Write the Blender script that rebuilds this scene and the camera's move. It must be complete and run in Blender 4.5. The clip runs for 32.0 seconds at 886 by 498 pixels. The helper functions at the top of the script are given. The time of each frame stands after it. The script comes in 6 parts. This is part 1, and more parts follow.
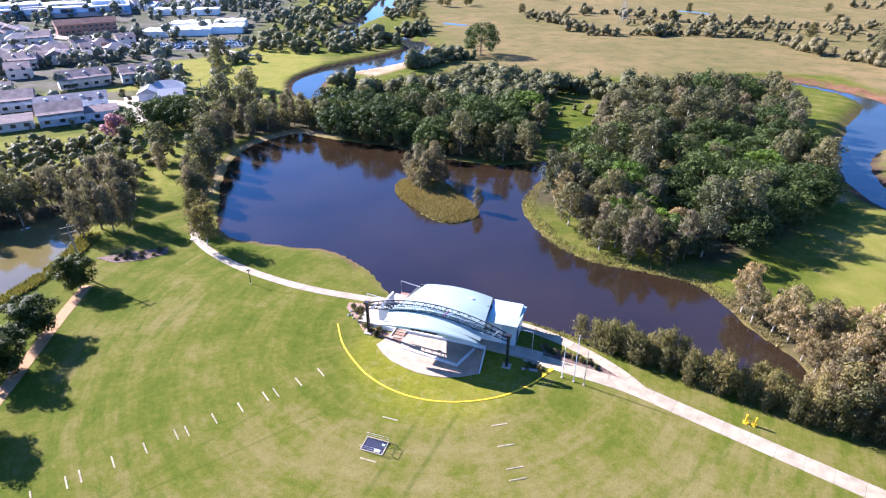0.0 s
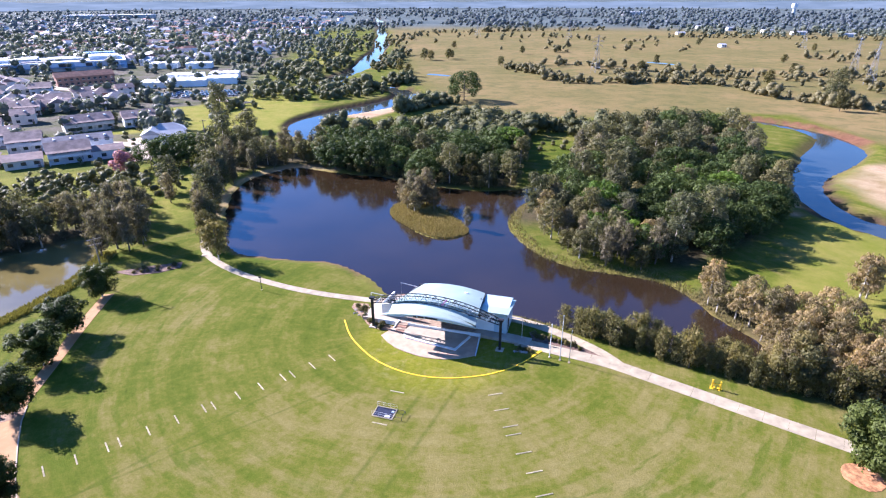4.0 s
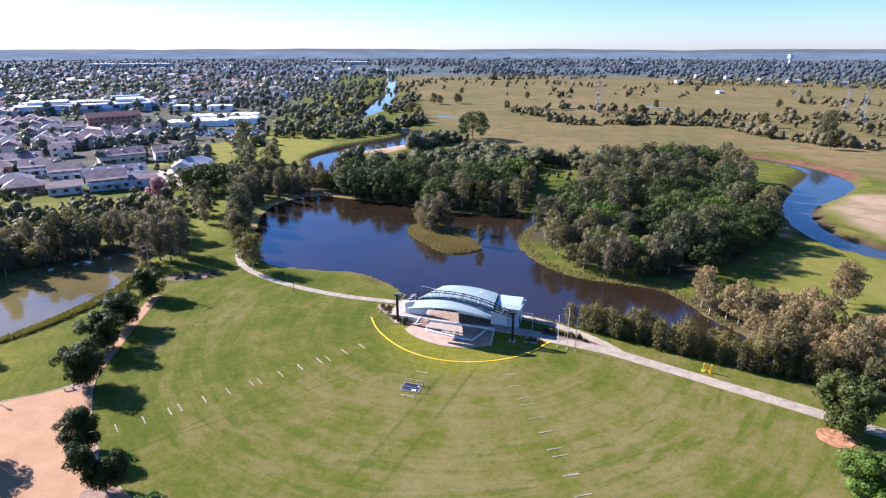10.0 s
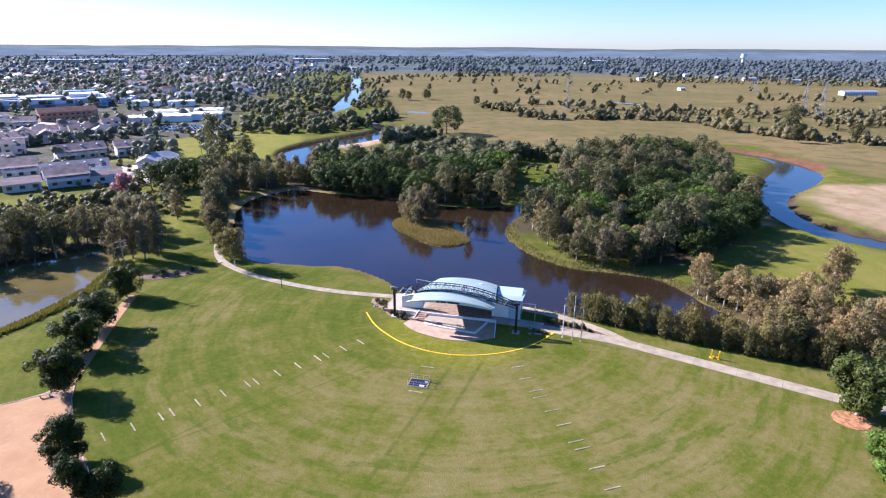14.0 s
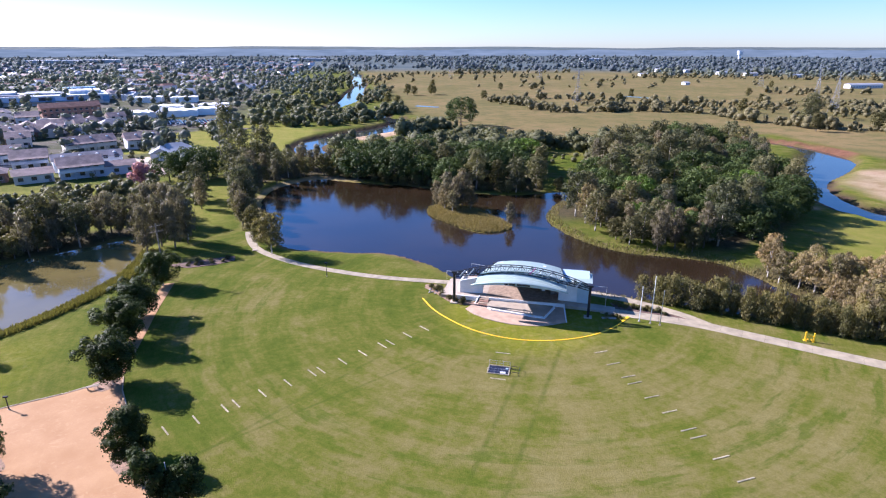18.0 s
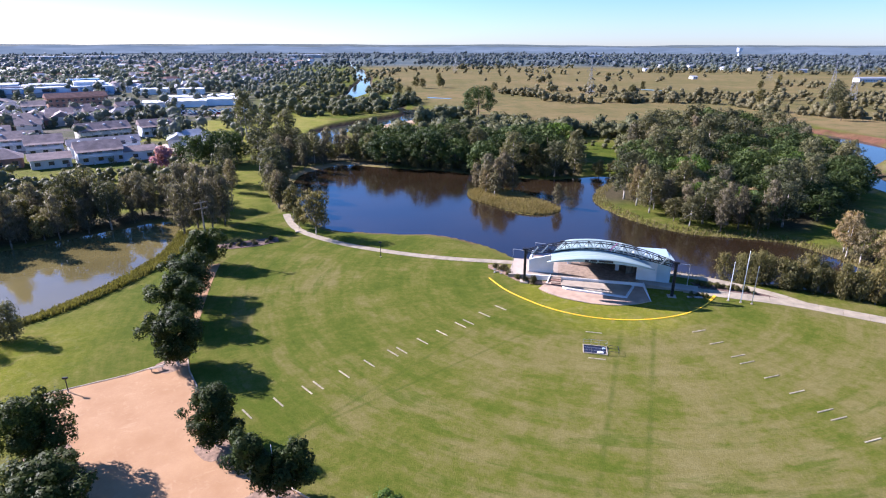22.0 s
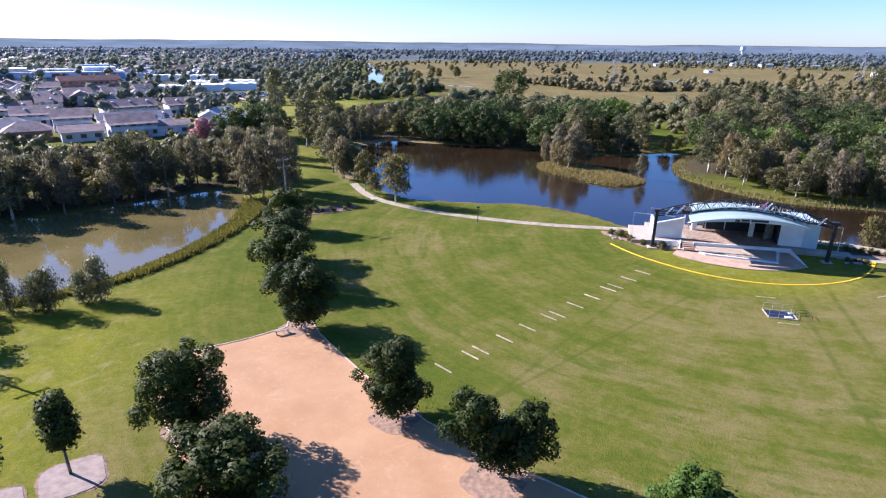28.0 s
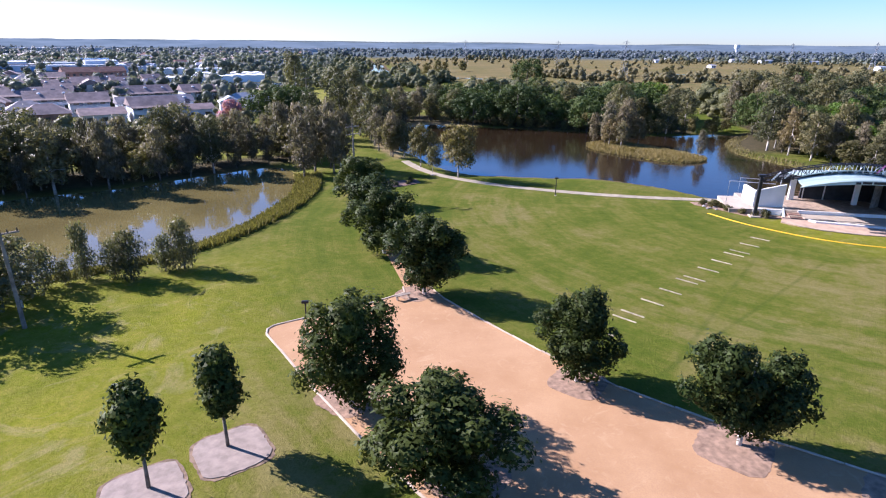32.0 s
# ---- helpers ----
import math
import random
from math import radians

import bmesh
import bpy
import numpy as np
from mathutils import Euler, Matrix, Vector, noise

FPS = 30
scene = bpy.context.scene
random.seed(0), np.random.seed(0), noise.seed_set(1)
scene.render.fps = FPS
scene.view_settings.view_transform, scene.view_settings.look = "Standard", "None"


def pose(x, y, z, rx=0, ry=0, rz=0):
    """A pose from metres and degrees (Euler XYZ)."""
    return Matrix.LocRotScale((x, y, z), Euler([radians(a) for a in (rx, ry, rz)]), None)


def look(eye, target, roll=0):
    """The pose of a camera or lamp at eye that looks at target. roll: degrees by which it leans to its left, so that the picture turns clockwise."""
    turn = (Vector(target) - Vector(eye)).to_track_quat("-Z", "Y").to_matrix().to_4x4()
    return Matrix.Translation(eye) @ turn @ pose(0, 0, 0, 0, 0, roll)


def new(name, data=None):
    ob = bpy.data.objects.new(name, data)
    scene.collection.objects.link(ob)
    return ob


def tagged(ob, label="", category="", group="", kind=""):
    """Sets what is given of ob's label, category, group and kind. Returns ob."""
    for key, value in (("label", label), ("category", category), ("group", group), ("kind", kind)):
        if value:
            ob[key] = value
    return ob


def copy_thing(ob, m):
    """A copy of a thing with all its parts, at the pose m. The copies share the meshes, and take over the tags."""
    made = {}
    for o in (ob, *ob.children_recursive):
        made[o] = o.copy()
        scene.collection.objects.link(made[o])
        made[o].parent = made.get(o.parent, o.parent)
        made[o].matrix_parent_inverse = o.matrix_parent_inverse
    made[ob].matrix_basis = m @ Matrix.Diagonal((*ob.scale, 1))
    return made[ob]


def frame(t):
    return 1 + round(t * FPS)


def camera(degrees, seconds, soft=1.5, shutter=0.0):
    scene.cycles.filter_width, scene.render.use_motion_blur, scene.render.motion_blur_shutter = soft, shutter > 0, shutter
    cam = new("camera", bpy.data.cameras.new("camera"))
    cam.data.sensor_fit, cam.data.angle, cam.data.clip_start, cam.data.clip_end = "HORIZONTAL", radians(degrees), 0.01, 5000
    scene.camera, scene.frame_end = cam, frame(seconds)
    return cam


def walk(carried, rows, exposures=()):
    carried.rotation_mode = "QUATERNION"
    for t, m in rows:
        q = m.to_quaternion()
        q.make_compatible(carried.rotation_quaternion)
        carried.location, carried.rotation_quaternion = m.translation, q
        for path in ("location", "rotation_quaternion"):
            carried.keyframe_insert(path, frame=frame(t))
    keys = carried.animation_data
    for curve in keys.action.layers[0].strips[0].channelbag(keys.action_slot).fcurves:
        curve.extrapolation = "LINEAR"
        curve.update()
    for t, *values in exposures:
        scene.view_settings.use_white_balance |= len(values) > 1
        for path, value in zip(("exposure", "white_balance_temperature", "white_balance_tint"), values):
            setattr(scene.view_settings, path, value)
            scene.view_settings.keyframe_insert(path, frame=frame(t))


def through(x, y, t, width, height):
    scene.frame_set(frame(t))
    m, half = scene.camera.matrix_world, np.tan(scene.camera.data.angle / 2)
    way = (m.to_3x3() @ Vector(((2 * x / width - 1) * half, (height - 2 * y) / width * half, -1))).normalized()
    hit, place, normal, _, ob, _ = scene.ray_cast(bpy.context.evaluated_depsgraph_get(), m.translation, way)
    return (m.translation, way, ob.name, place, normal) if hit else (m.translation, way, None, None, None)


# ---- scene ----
cam = camera(76.47, 32.0, soft=1.15)
PATH = [
    (0, 4.23, 26.20, 55.51, 60.72, -0.02, 1.43),
    (1, 3.68, 22.80, 54.55, 62.18, 0.03, 0.88),
    (2, 3.09, 19.58, 53.77, 63.61, 0.04, 0.30),
    (3, 2.63, 16.34, 53.10, 64.81, 0.04, -0.07),
    (3.5, 2.42, 14.65, 52.76, 65.41, 0.05, -0.22),
    (5.5, 1.62, 8.51, 52.07, 67.28, 0.41, -0.74),
    (6, 1.11, 6.84, 51.37, 67.97, 0.27, -0.74),
    (7, 0.37, 3.78, 50.51, 69.07, 0.25, -0.58),
    (8, 0.04, 1.38, 50.01, 69.90, 0.28, -0.25),
    (9, -0.08, 0.04, 49.95, 70.30, 0.09, -0.00),
    (9.5, -0.19, -0.27, 49.94, 70.38, 0.04, 0.09),
    (10, -0.30, -0.45, 49.92, 70.43, 0.02, 0.17),
    (10.5, -0.22, -0.35, 49.92, 70.41, -0.14, -0.67),
    (11, -0.41, -0.24, 49.83, 70.36, -0.18, -1.15),
    (11.5, -0.80, -0.07, 49.67, 70.33, -0.21, -1.71),
    (12, -1.52, 0.22, 49.39, 70.32, -0.22, -2.32),
    (12.5, -2.53, 0.67, 49.03, 70.30, -0.23, -2.83),
    (13, -3.77, 1.27, 48.55, 70.28, -0.23, -3.19),
    (14, -6.52, 2.71, 47.33, 70.28, -0.37, -3.65),
    (14.5, -7.92, 3.46, 46.70, 70.30, -0.43, -3.84),
    (16.5, -13.68, 6.49, 44.00, 70.28, -0.06, -4.13),
    (18, -17.87, 8.66, 41.78, 70.33, -0.02, -4.19),
    (20, -23.69, 11.42, 38.98, 70.28, -0.04, -4.33),
    (22, -29.42, 14.19, 36.21, 70.19, -0.07, -4.59),
    (24, -34.76, 16.95, 33.15, 70.25, -0.16, -4.47),
    (25.5, -38.78, 19.11, 30.88, 70.32, -0.25, -4.38),
    (27.5, -45.18, 22.30, 28.25, 70.10, -0.51, -4.90),
    (29, -49.67, 24.12, 26.08, 70.11, -0.56, -5.18),
    (30.5, -54.34, 26.07, 23.82, 70.12, -0.56, -5.45),
    (32, -59.29, 28.23, 21.62, 70.15, -0.47, -5.81),
]


def drone(x, y, z, rx, roll, yaw):
    """A pose with its roll about the line of sight."""
    return pose(x, y, z, rx, 0, yaw) @ pose(0, 0, 0, 0, 0, -roll)


walk(cam, [(t, drone(*row)) for t, *row in PATH], exposures=[(0, 1.92, 5650, 28), (3.5, 1.84, 5650, 28), (6, 1.62, 5650, 28), (10, 1.40, 5650, 28), (32, 1.40, 5650, 28)])

# ---- world and sun ----
SUN_TURN, SUN_HIGH = 152.0, 30.5  # degrees: the sun's bearing from +x, and its height
world = bpy.data.worlds.new("sky")
scene.world = world
world.use_nodes = True
wn = world.node_tree.nodes
sky = wn.new("ShaderNodeTexSky")
sky.sky_type, sky.sun_disc = "NISHITA", False
sky.sun_elevation, sky.sun_rotation = radians(SUN_HIGH), radians(90.0 - SUN_TURN)
sky.air_density, sky.dust_density, sky.ozone_density = 1.0, 0.25, 7.0
deepen = wn.new("ShaderNodeHueSaturation")
deepen.inputs["Saturation"].default_value = 1.12
world.node_tree.links.new(sky.outputs[0], deepen.inputs["Color"])
world.node_tree.links.new(deepen.outputs[0], wn["Background"].inputs[0])
wn["Background"].inputs[1].default_value = 0.076
lamp = bpy.data.lights.new("sun", "SUN")
lamp.energy, lamp.angle, lamp.color = 5.5, radians(0.53), (1.0, 0.93, 0.82)
sun = new("sun", lamp)
sun.matrix_world = look((math.cos(radians(SUN_TURN)) * math.cos(radians(SUN_HIGH)) * 300, math.sin(radians(SUN_TURN)) * math.cos(radians(SUN_HIGH)) * 300,
                         math.sin(radians(SUN_HIGH)) * 300), (0, 0, 0))

# ---- materials ----


class Nodes:
    """A thin wrapper to write node materials in few lines."""

    def __init__(self, name):
        self.mat = bpy.data.materials.new(name)
        self.mat.use_nodes = True
        self.tree = self.mat.node_tree
        self.bsdf = self.tree.nodes["Principled BSDF"]
        self.out = self.tree.nodes["Material Output"]

    def node(self, kind, **values):
        n = self.tree.nodes.new(kind)
        for key, value in values.items():
            n.inputs[key].default_value = value
        return n

    def link(self, a, b):
        self.tree.links.new(a, b)

    def coords(self, ob=False):
        if ob:
            return self.node("ShaderNodeTexCoord").outputs["Object"]
        return self.node("ShaderNodeNewGeometry").outputs["Position"]

    def noise(self, scale, detail=4.0, rough=0.55, vector=None, distortion=0.0):
        n = self.node("ShaderNodeTexNoise", Scale=scale, Detail=detail, Roughness=rough, Distortion=distortion)
        self.link(vector if vector else self.coords(), n.inputs["Vector"])
        return n.outputs["Fac"]

    def span(self, value, lo, hi, a=0.0, b=1.0):
        n = self.node("ShaderNodeMapRange")
        n.inputs[1].default_value, n.inputs[2].default_value, n.inputs[3].default_value, n.inputs[4].default_value = lo, hi, a, b
        self.link(value, n.inputs[0])
        return n.outputs[0]

    def mix(self, fac, a, b, blend="MIX"):
        n = self.node("ShaderNodeMix")
        n.data_type, n.blend_type = "RGBA", blend
        for value, socket in ((fac, n.inputs[0]), (a, n.inputs[6]), (b, n.inputs[7])):
            if isinstance(value, (int, float)):
                socket.default_value = value
            elif isinstance(value, tuple):
                socket.default_value = (*value, 1.0)
            else:
                self.link(value, socket)
        return n.outputs[2]

    def mul(self, a, b):
        n = self.node("ShaderNodeMath")
        n.operation = "MULTIPLY"
        for value, socket in ((a, n.inputs[0]), (b, n.inputs[1])):
            if isinstance(value, (int, float)):
                socket.default_value = value
            else:
                self.link(value, socket)
        return n.outputs[0]

    def attr(self, name):
        n = self.node("ShaderNodeAttribute")
        n.attribute_name = name
        return n.outputs["Fac"]

    def bump(self, height, strength=0.3, distance=0.05):
        n = self.node("ShaderNodeBump", Strength=strength, Distance=distance)
        self.link(height, n.inputs["Height"])
        self.link(n.outputs[0], self.bsdf.inputs["Normal"])

    def color(self, c, rough=0.8, metal=0.0, spec=0.4):
        if isinstance(c, tuple):
            self.bsdf.inputs["Base Color"].default_value = (*c, 1.0)
        else:
            self.link(c, self.bsdf.inputs["Base Color"])
        self.bsdf.inputs["Roughness"].default_value = rough
        self.bsdf.inputs["Metallic"].default_value = metal
        self.bsdf.inputs["Specular IOR Level"].default_value = spec
        return self


def plain(name, c, rough=0.7, metal=0.0, wear=0.12, scale=3.0, grain=25.0):
    """A surface of one colour with stains at one scale and grain at another."""
    m = Nodes(name)
    dark = tuple(v * (1 - 2.2 * wear) for v in c)
    light = tuple(min(1.0, v * (1 + wear)) for v in c)
    stain = m.span(m.noise(scale, 5), 0.35, 0.68)
    fine = m.span(m.noise(grain, 3), 0.3, 0.7)
    m.color(m.mix(m.mul(fine, 0.35), m.mix(stain, dark, light), c), rough, metal)
    m.bump(m.noise(grain, 3), 0.15, 0.02)
    return m.mat


def vary(mat, least=0.82, most=1.12):
    """Alike pieces on one material, each a little lighter or darker."""
    tree = mat.node_tree
    bsdf = tree.nodes["Principled BSDF"]
    source = bsdf.inputs["Base Color"].links[0].from_socket
    info, rng, mul = tree.nodes.new("ShaderNodeObjectInfo"), tree.nodes.new("ShaderNodeMapRange"), tree.nodes.new("ShaderNodeVectorMath")
    rng.inputs[3].default_value, rng.inputs[4].default_value = least, most
    mul.operation = "SCALE"
    tree.links.new(info.outputs["Random"], rng.inputs[0])
    tree.links.new(source, mul.inputs[0])
    tree.links.new(rng.outputs[0], mul.inputs["Scale"])
    tree.links.new(mul.outputs[0], bsdf.inputs["Base Color"])


def foliage(name, c, spread=0.35, tips=None, through=0.38, patch=0.25, shine=0.12):
    """Leaves: every spray a little different, every tree a little different."""
    m = Nodes(name)
    geo, info = m.node("ShaderNodeNewGeometry"), m.node("ShaderNodeObjectInfo")
    dark = tuple(v * (1 - spread) for v in c)
    light = tips if tips else tuple(v * (1 + spread) for v in c)
    leaf = m.mix(m.span(geo.outputs["Random Per Island"], 0.0, 1.0, 0.12, 0.88), dark, light)
    brown = (c[0] * 1.25, c[1] * 0.95, c[2] * 0.8)
    tone = m.mix(m.span(info.outputs["Random"], 0.0, 1.0, 0.0, 0.65), leaf, m.mix(0.6, leaf, brown))
    odd = m.node("ShaderNodeMath")
    odd.operation = "FRACT"
    m.link(m.mul(info.outputs["Random"], 7.31), odd.inputs[0])
    tone = m.mix(1.0, tone, m.mix(odd.outputs[0], (0.68, 0.72, 0.72), (1.38, 1.30, 1.2)), "MULTIPLY")
    tone = m.mix(m.span(m.noise(patch, 3), 0.35, 0.7, 0.0, 0.45), tone, m.mix(1.0, tone, (0.62, 0.66, 0.6), "MULTIPLY"))
    m.color(tone, 0.55, 0.0, shine)
    t = m.node("ShaderNodeBsdfTranslucent")
    m.link(m.mix(1.0, tone, (1.2, 1.25, 0.7), "MULTIPLY"), t.inputs[0])
    s = m.node("ShaderNodeMixShader", Fac=through)
    m.link(m.bsdf.outputs[0], s.inputs[1])
    m.link(t.outputs[0], s.inputs[2])
    m.link(s.outputs[0], m.out.inputs[0])
    return m.mat


# wheel tracks over the lawn: x = at + lean * y
TRACKS = ((-36.5, 0.457), (-32.7, 0.467), (-124.4, 1.394), (-97.4, 0.951))


def ground_material():
    """Lawn, dry pasture, banks, leaf litter and town ground, told apart by the sheet's own masks."""
    m = Nodes("ground_grass")
    wide, mid, fine = m.noise(0.035, 4, 0.6), m.noise(0.16, 6, 0.72), m.noise(1.1, 6, 0.75)
    tufts = m.noise(5.0, 4, 0.8)
    # mowing lines that run out from the stage, and rounds about it
    pos = m.node("ShaderNodeVectorMath")
    pos.operation = "SUBTRACT"
    m.link(m.coords(), pos.inputs[0])
    pos.inputs[1].default_value = (1.5, 100.0, 0.0)
    xyz, turn, far_off = m.node("ShaderNodeSeparateXYZ"), m.node("ShaderNodeMath"), m.node("ShaderNodeVectorMath")
    m.link(pos.outputs[0], xyz.inputs[0])
    turn.operation, far_off.operation = "ARCTAN2", "LENGTH"
    m.link(xyz.outputs[0], turn.inputs[0])
    m.link(m.mul(xyz.outputs[1], -1.0), turn.inputs[1])
    m.link(pos.outputs[0], far_off.inputs[0])
    streaks = []
    for round_, out_ in ((9.0, 0.05), (2.2, 0.30), (24.0, 0.12), (3.4, 1.1), (5.0, 0.42)):
        polar = m.node("ShaderNodeCombineXYZ")
        m.link(m.mul(turn.outputs[0], round_), polar.inputs[0])
        m.link(m.mul(far_off.outputs["Value"], out_), polar.inputs[1])
        streaks.append(m.noise(1.0, 5, 0.65, polar.outputs[0]))
    # how dry the turf is: broad patches, blotches, tussocks, mowing, and wear
    dryness = m.span(m.noise(0.13, 9, 0.68, distortion=0.5), 0.0, 1.0, 0.14, 0.86)
    for value, lo, hi, least, most in ((wide, 0.3, 0.7, -0.12, 0.12), (streaks[0], 0.3, 0.7, -0.05, 0.05), (streaks[1], 0.3, 0.7, -0.11, 0.11), (streaks[2], 0.3, 0.7, -0.025, 0.025), (streaks[3], 0.3, 0.7, -0.04, 0.04),
                                       (fine, 0.3, 0.7, -0.10, 0.10), (m.attr("worn"), 0.0, 1.0, -0.02, 0.14), (m.attr("lush"), 0.0, 1.0, 0.0, -0.05)):
        add = m.node("ShaderNodeMath")
        m.link(dryness, add.inputs[0])
        m.link(m.span(value, lo, hi, least, most), add.inputs[1])
        dryness = add.outputs[0]
    ramp = m.node("ShaderNodeValToRGB")
    m.link(dryness, ramp.inputs[0])
    stops = ramp.color_ramp.elements
    stops[0].position, stops[0].color = 0.22, (0.048, 0.074, 0.008, 1)
    stops[1].position, stops[1].color = 0.86, (0.205, 0.172, 0.070, 1)
    for at, c in ((0.40, (0.080, 0.101, 0.012)), (0.52, (0.114, 0.119, 0.020)), (0.66, (0.166, 0.142, 0.046))):
        stops.new(at).color = (*c, 1)
    lawn = ramp.outputs[0]
    lawn = m.mix(m.mul(m.attr("lush"), m.span(mid, 0.35, 0.62, 0.95, 0.45)), lawn, m.mix(m.span(fine, 0.35, 0.7), (0.150, 0.166, 0.007), (0.240, 0.208, 0.034)))
    lawn = m.mix(m.mul(m.attr("lush"), m.span(m.noise(0.22, 6, 0.72, distortion=2.0), 0.52, 0.68, 0.0, 0.6)), lawn, (0.27, 0.22, 0.10))
    # broken rounds of greener grass left by the mower
    ring = m.mul(m.span(streaks[4], 0.52, 0.62), m.mul(m.span(far_off.outputs["Value"], 36, 44), m.span(far_off.outputs["Value"], 62, 70, 1.0, 0.0)))
    lawn = m.mix(m.mul(ring, 0.75), lawn, m.mix(m.span(fine, 0.35, 0.7), (0.058, 0.088, 0.008), (0.098, 0.118, 0.014)))
    # pairs of wheel tracks across the grass
    split = m.node("ShaderNodeSeparateXYZ")
    m.link(m.coords(), split.inputs[0])
    for at, lean in TRACKS:
        slant = m.node("ShaderNodeMath")
        slant.operation = "MULTIPLY_ADD"
        m.link(split.outputs[1], slant.inputs[0])
        slant.inputs[1].default_value, slant.inputs[2].default_value = -lean, -at
        gap = m.node("ShaderNodeMath")
        gap.operation = "ADD"
        m.link(split.outputs[0], gap.inputs[0])
        m.link(slant.outputs[0], gap.inputs[1])
        off = m.node("ShaderNodeMath")
        off.operation = "ABSOLUTE"
        m.link(gap.outputs[0], off.inputs[0])
        rut = m.mul(m.span(off.outputs[0], 0.12, 0.5, 1.0, 0.0), m.mul(m.span(split.outputs[1], 78, 84, 1.0, 0.0), m.span(m.noise(0.3, 4, 0.7), 0.35, 0.6, 0.15, 0.6)))
        lawn = m.mix(rut, lawn, (0.066, 0.088, 0.012))
    dry = m.mix(m.span(m.noise(0.012, 6, 0.65), 0.35, 0.65), (0.215, 0.155, 0.070), (0.135, 0.116, 0.042))
    dry = m.mix(m.span(m.noise(0.09, 5, 0.7), 0.46, 0.66, 0.0, 0.8), dry, (0.095, 0.098, 0.034))
    out = m.mix(m.attr("dry"), lawn, dry)
    rough = m.mix(m.span(m.noise(0.35, 5, 0.7), 0.35, 0.65), (0.115, 0.135, 0.016), (0.19, 0.175, 0.04))
    out = m.mix(m.attr("reed"), out, rough)
    litter = m.mix(m.span(fine, 0.35, 0.65), (0.045, 0.042, 0.022), (0.095, 0.075, 0.042))
    out = m.mix(m.attr("wood"), out, litter)
    town = m.mix(m.span(m.noise(0.05, 5, 0.7), 0.38, 0.6), (0.06, 0.072, 0.028), (0.13, 0.115, 0.10))
    out = m.mix(m.attr("town"), out, town)
    # ground beyond a kilometre: blue-grey distance haze mixed into its colour
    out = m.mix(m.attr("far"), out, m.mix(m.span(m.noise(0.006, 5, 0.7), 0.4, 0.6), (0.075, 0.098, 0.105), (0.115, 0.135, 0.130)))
    out = m.mix(m.attr("field"), out, m.mix(m.span(m.noise(0.12, 6, 0.7), 0.35, 0.65), (0.150, 0.168, 0.022), (0.235, 0.205, 0.052)))
    mud = m.mix(m.span(mid, 0.35, 0.65), (0.14, 0.078, 0.046), (0.23, 0.145, 0.09))
    out = m.mix(m.attr("mud"), out, mud)
    out = m.mix(m.attr("cut"), out, m.mix(m.span(mid, 0.35, 0.65), (0.040, 0.030, 0.022), (0.095, 0.058, 0.040)))
    out = m.mix(m.attr("red"), out, m.mix(m.span(mid, 0.35, 0.65), (0.11, 0.052, 0.032), (0.20, 0.10, 0.062)))
    sand = m.mix(m.span(mid, 0.35, 0.65), (0.32, 0.21, 0.125), (0.47, 0.345, 0.235))
    out = m.mix(m.attr("sand"), out, sand)
    out = m.mix(m.mul(m.span(tufts, 0.38, 0.68), 0.55), out, m.mix(1.0, out, (0.55, 0.6, 0.5), "MULTIPLY"))
    m.color(out, 0.95, 0.0, 0.04)
    m.bump(tufts, 0.9, 0.10)
    return m.mat


def water_material(name, deep, rough=0.03, ripple=0.12, ior=1.38):
    m = Nodes(name)
    m.color(m.mix(m.span(m.noise(0.05, 4), 0.35, 0.65), deep, tuple(v * 1.5 for v in deep)), rough, 0.0, 1.0)
    m.bsdf.inputs["IOR"].default_value = ior
    m.bsdf.inputs["Specular Tint"].default_value = (0.36, 0.71, 1.0, 1.0)
    stretch = m.node("ShaderNodeMapping")
    stretch.inputs["Scale"].default_value = (1.0, 1.6, 1.0)
    m.link(m.coords(), stretch.inputs[0])
    m.bump(m.noise(0.9, 4, 0.6, stretch.outputs[0]), ripple, 0.05)
    return m.mat


M_GROUND = ground_material()
M_LAKE = water_material("lake_water", (0.017, 0.011, 0.006), 0.04, 0.35, 1.43)
M_POND = water_material("pond_water", (0.104, 0.085, 0.032), 0.02, 0.10, 1.44)
M_RIVER = water_material("river_water", (0.025, 0.03, 0.03), 0.05, 0.15)
M_CONCRETE = plain("path_concrete", (0.375, 0.308, 0.238), 0.85, 0.0, 0.12, 0.5, 6.0)
M_EDGE = plain("kerb_concrete", (0.46, 0.365, 0.27), 0.8, 0.0, 0.1, 1.0, 8.0)
M_YELLOW = plain("yellow_paint", (0.85, 0.50, 0.012), 0.6, 0.0, 0.1, 1.5, 12.0)
M_SLAB = plain("path_slab", (0.328, 0.276, 0.192), 0.85, 0.0, 0.14, 0.7, 9.0)
M_TIMBER = plain("sleeper_timber", (0.35, 0.30, 0.19), 0.85, 0.0, 0.2, 2.0, 20.0)
M_MIDFIG = foliage("mid_green_leaves", (0.070, 0.100, 0.022), 0.45, (0.140, 0.170, 0.048), 0.25, 0.25, 0.14)
M_WHITE = plain("white_paint", (0.70, 0.71, 0.70), 0.6, 0.0, 0.06, 0.6, 14.0)
M_ROOF = plain("pale_green_roof_sheet", (0.365, 0.46, 0.425), 0.42, 0.2, 0.07, 0.25, 5.0)
M_SIDE = plain("pale_blue_steel", (0.46, 0.58, 0.63), 0.4, 0.2, 0.06, 0.4, 6.0)
M_BLACK = plain("black_steel_paint", (0.028, 0.028, 0.032), 0.45, 0.3, 0.2, 2.0, 20.0)
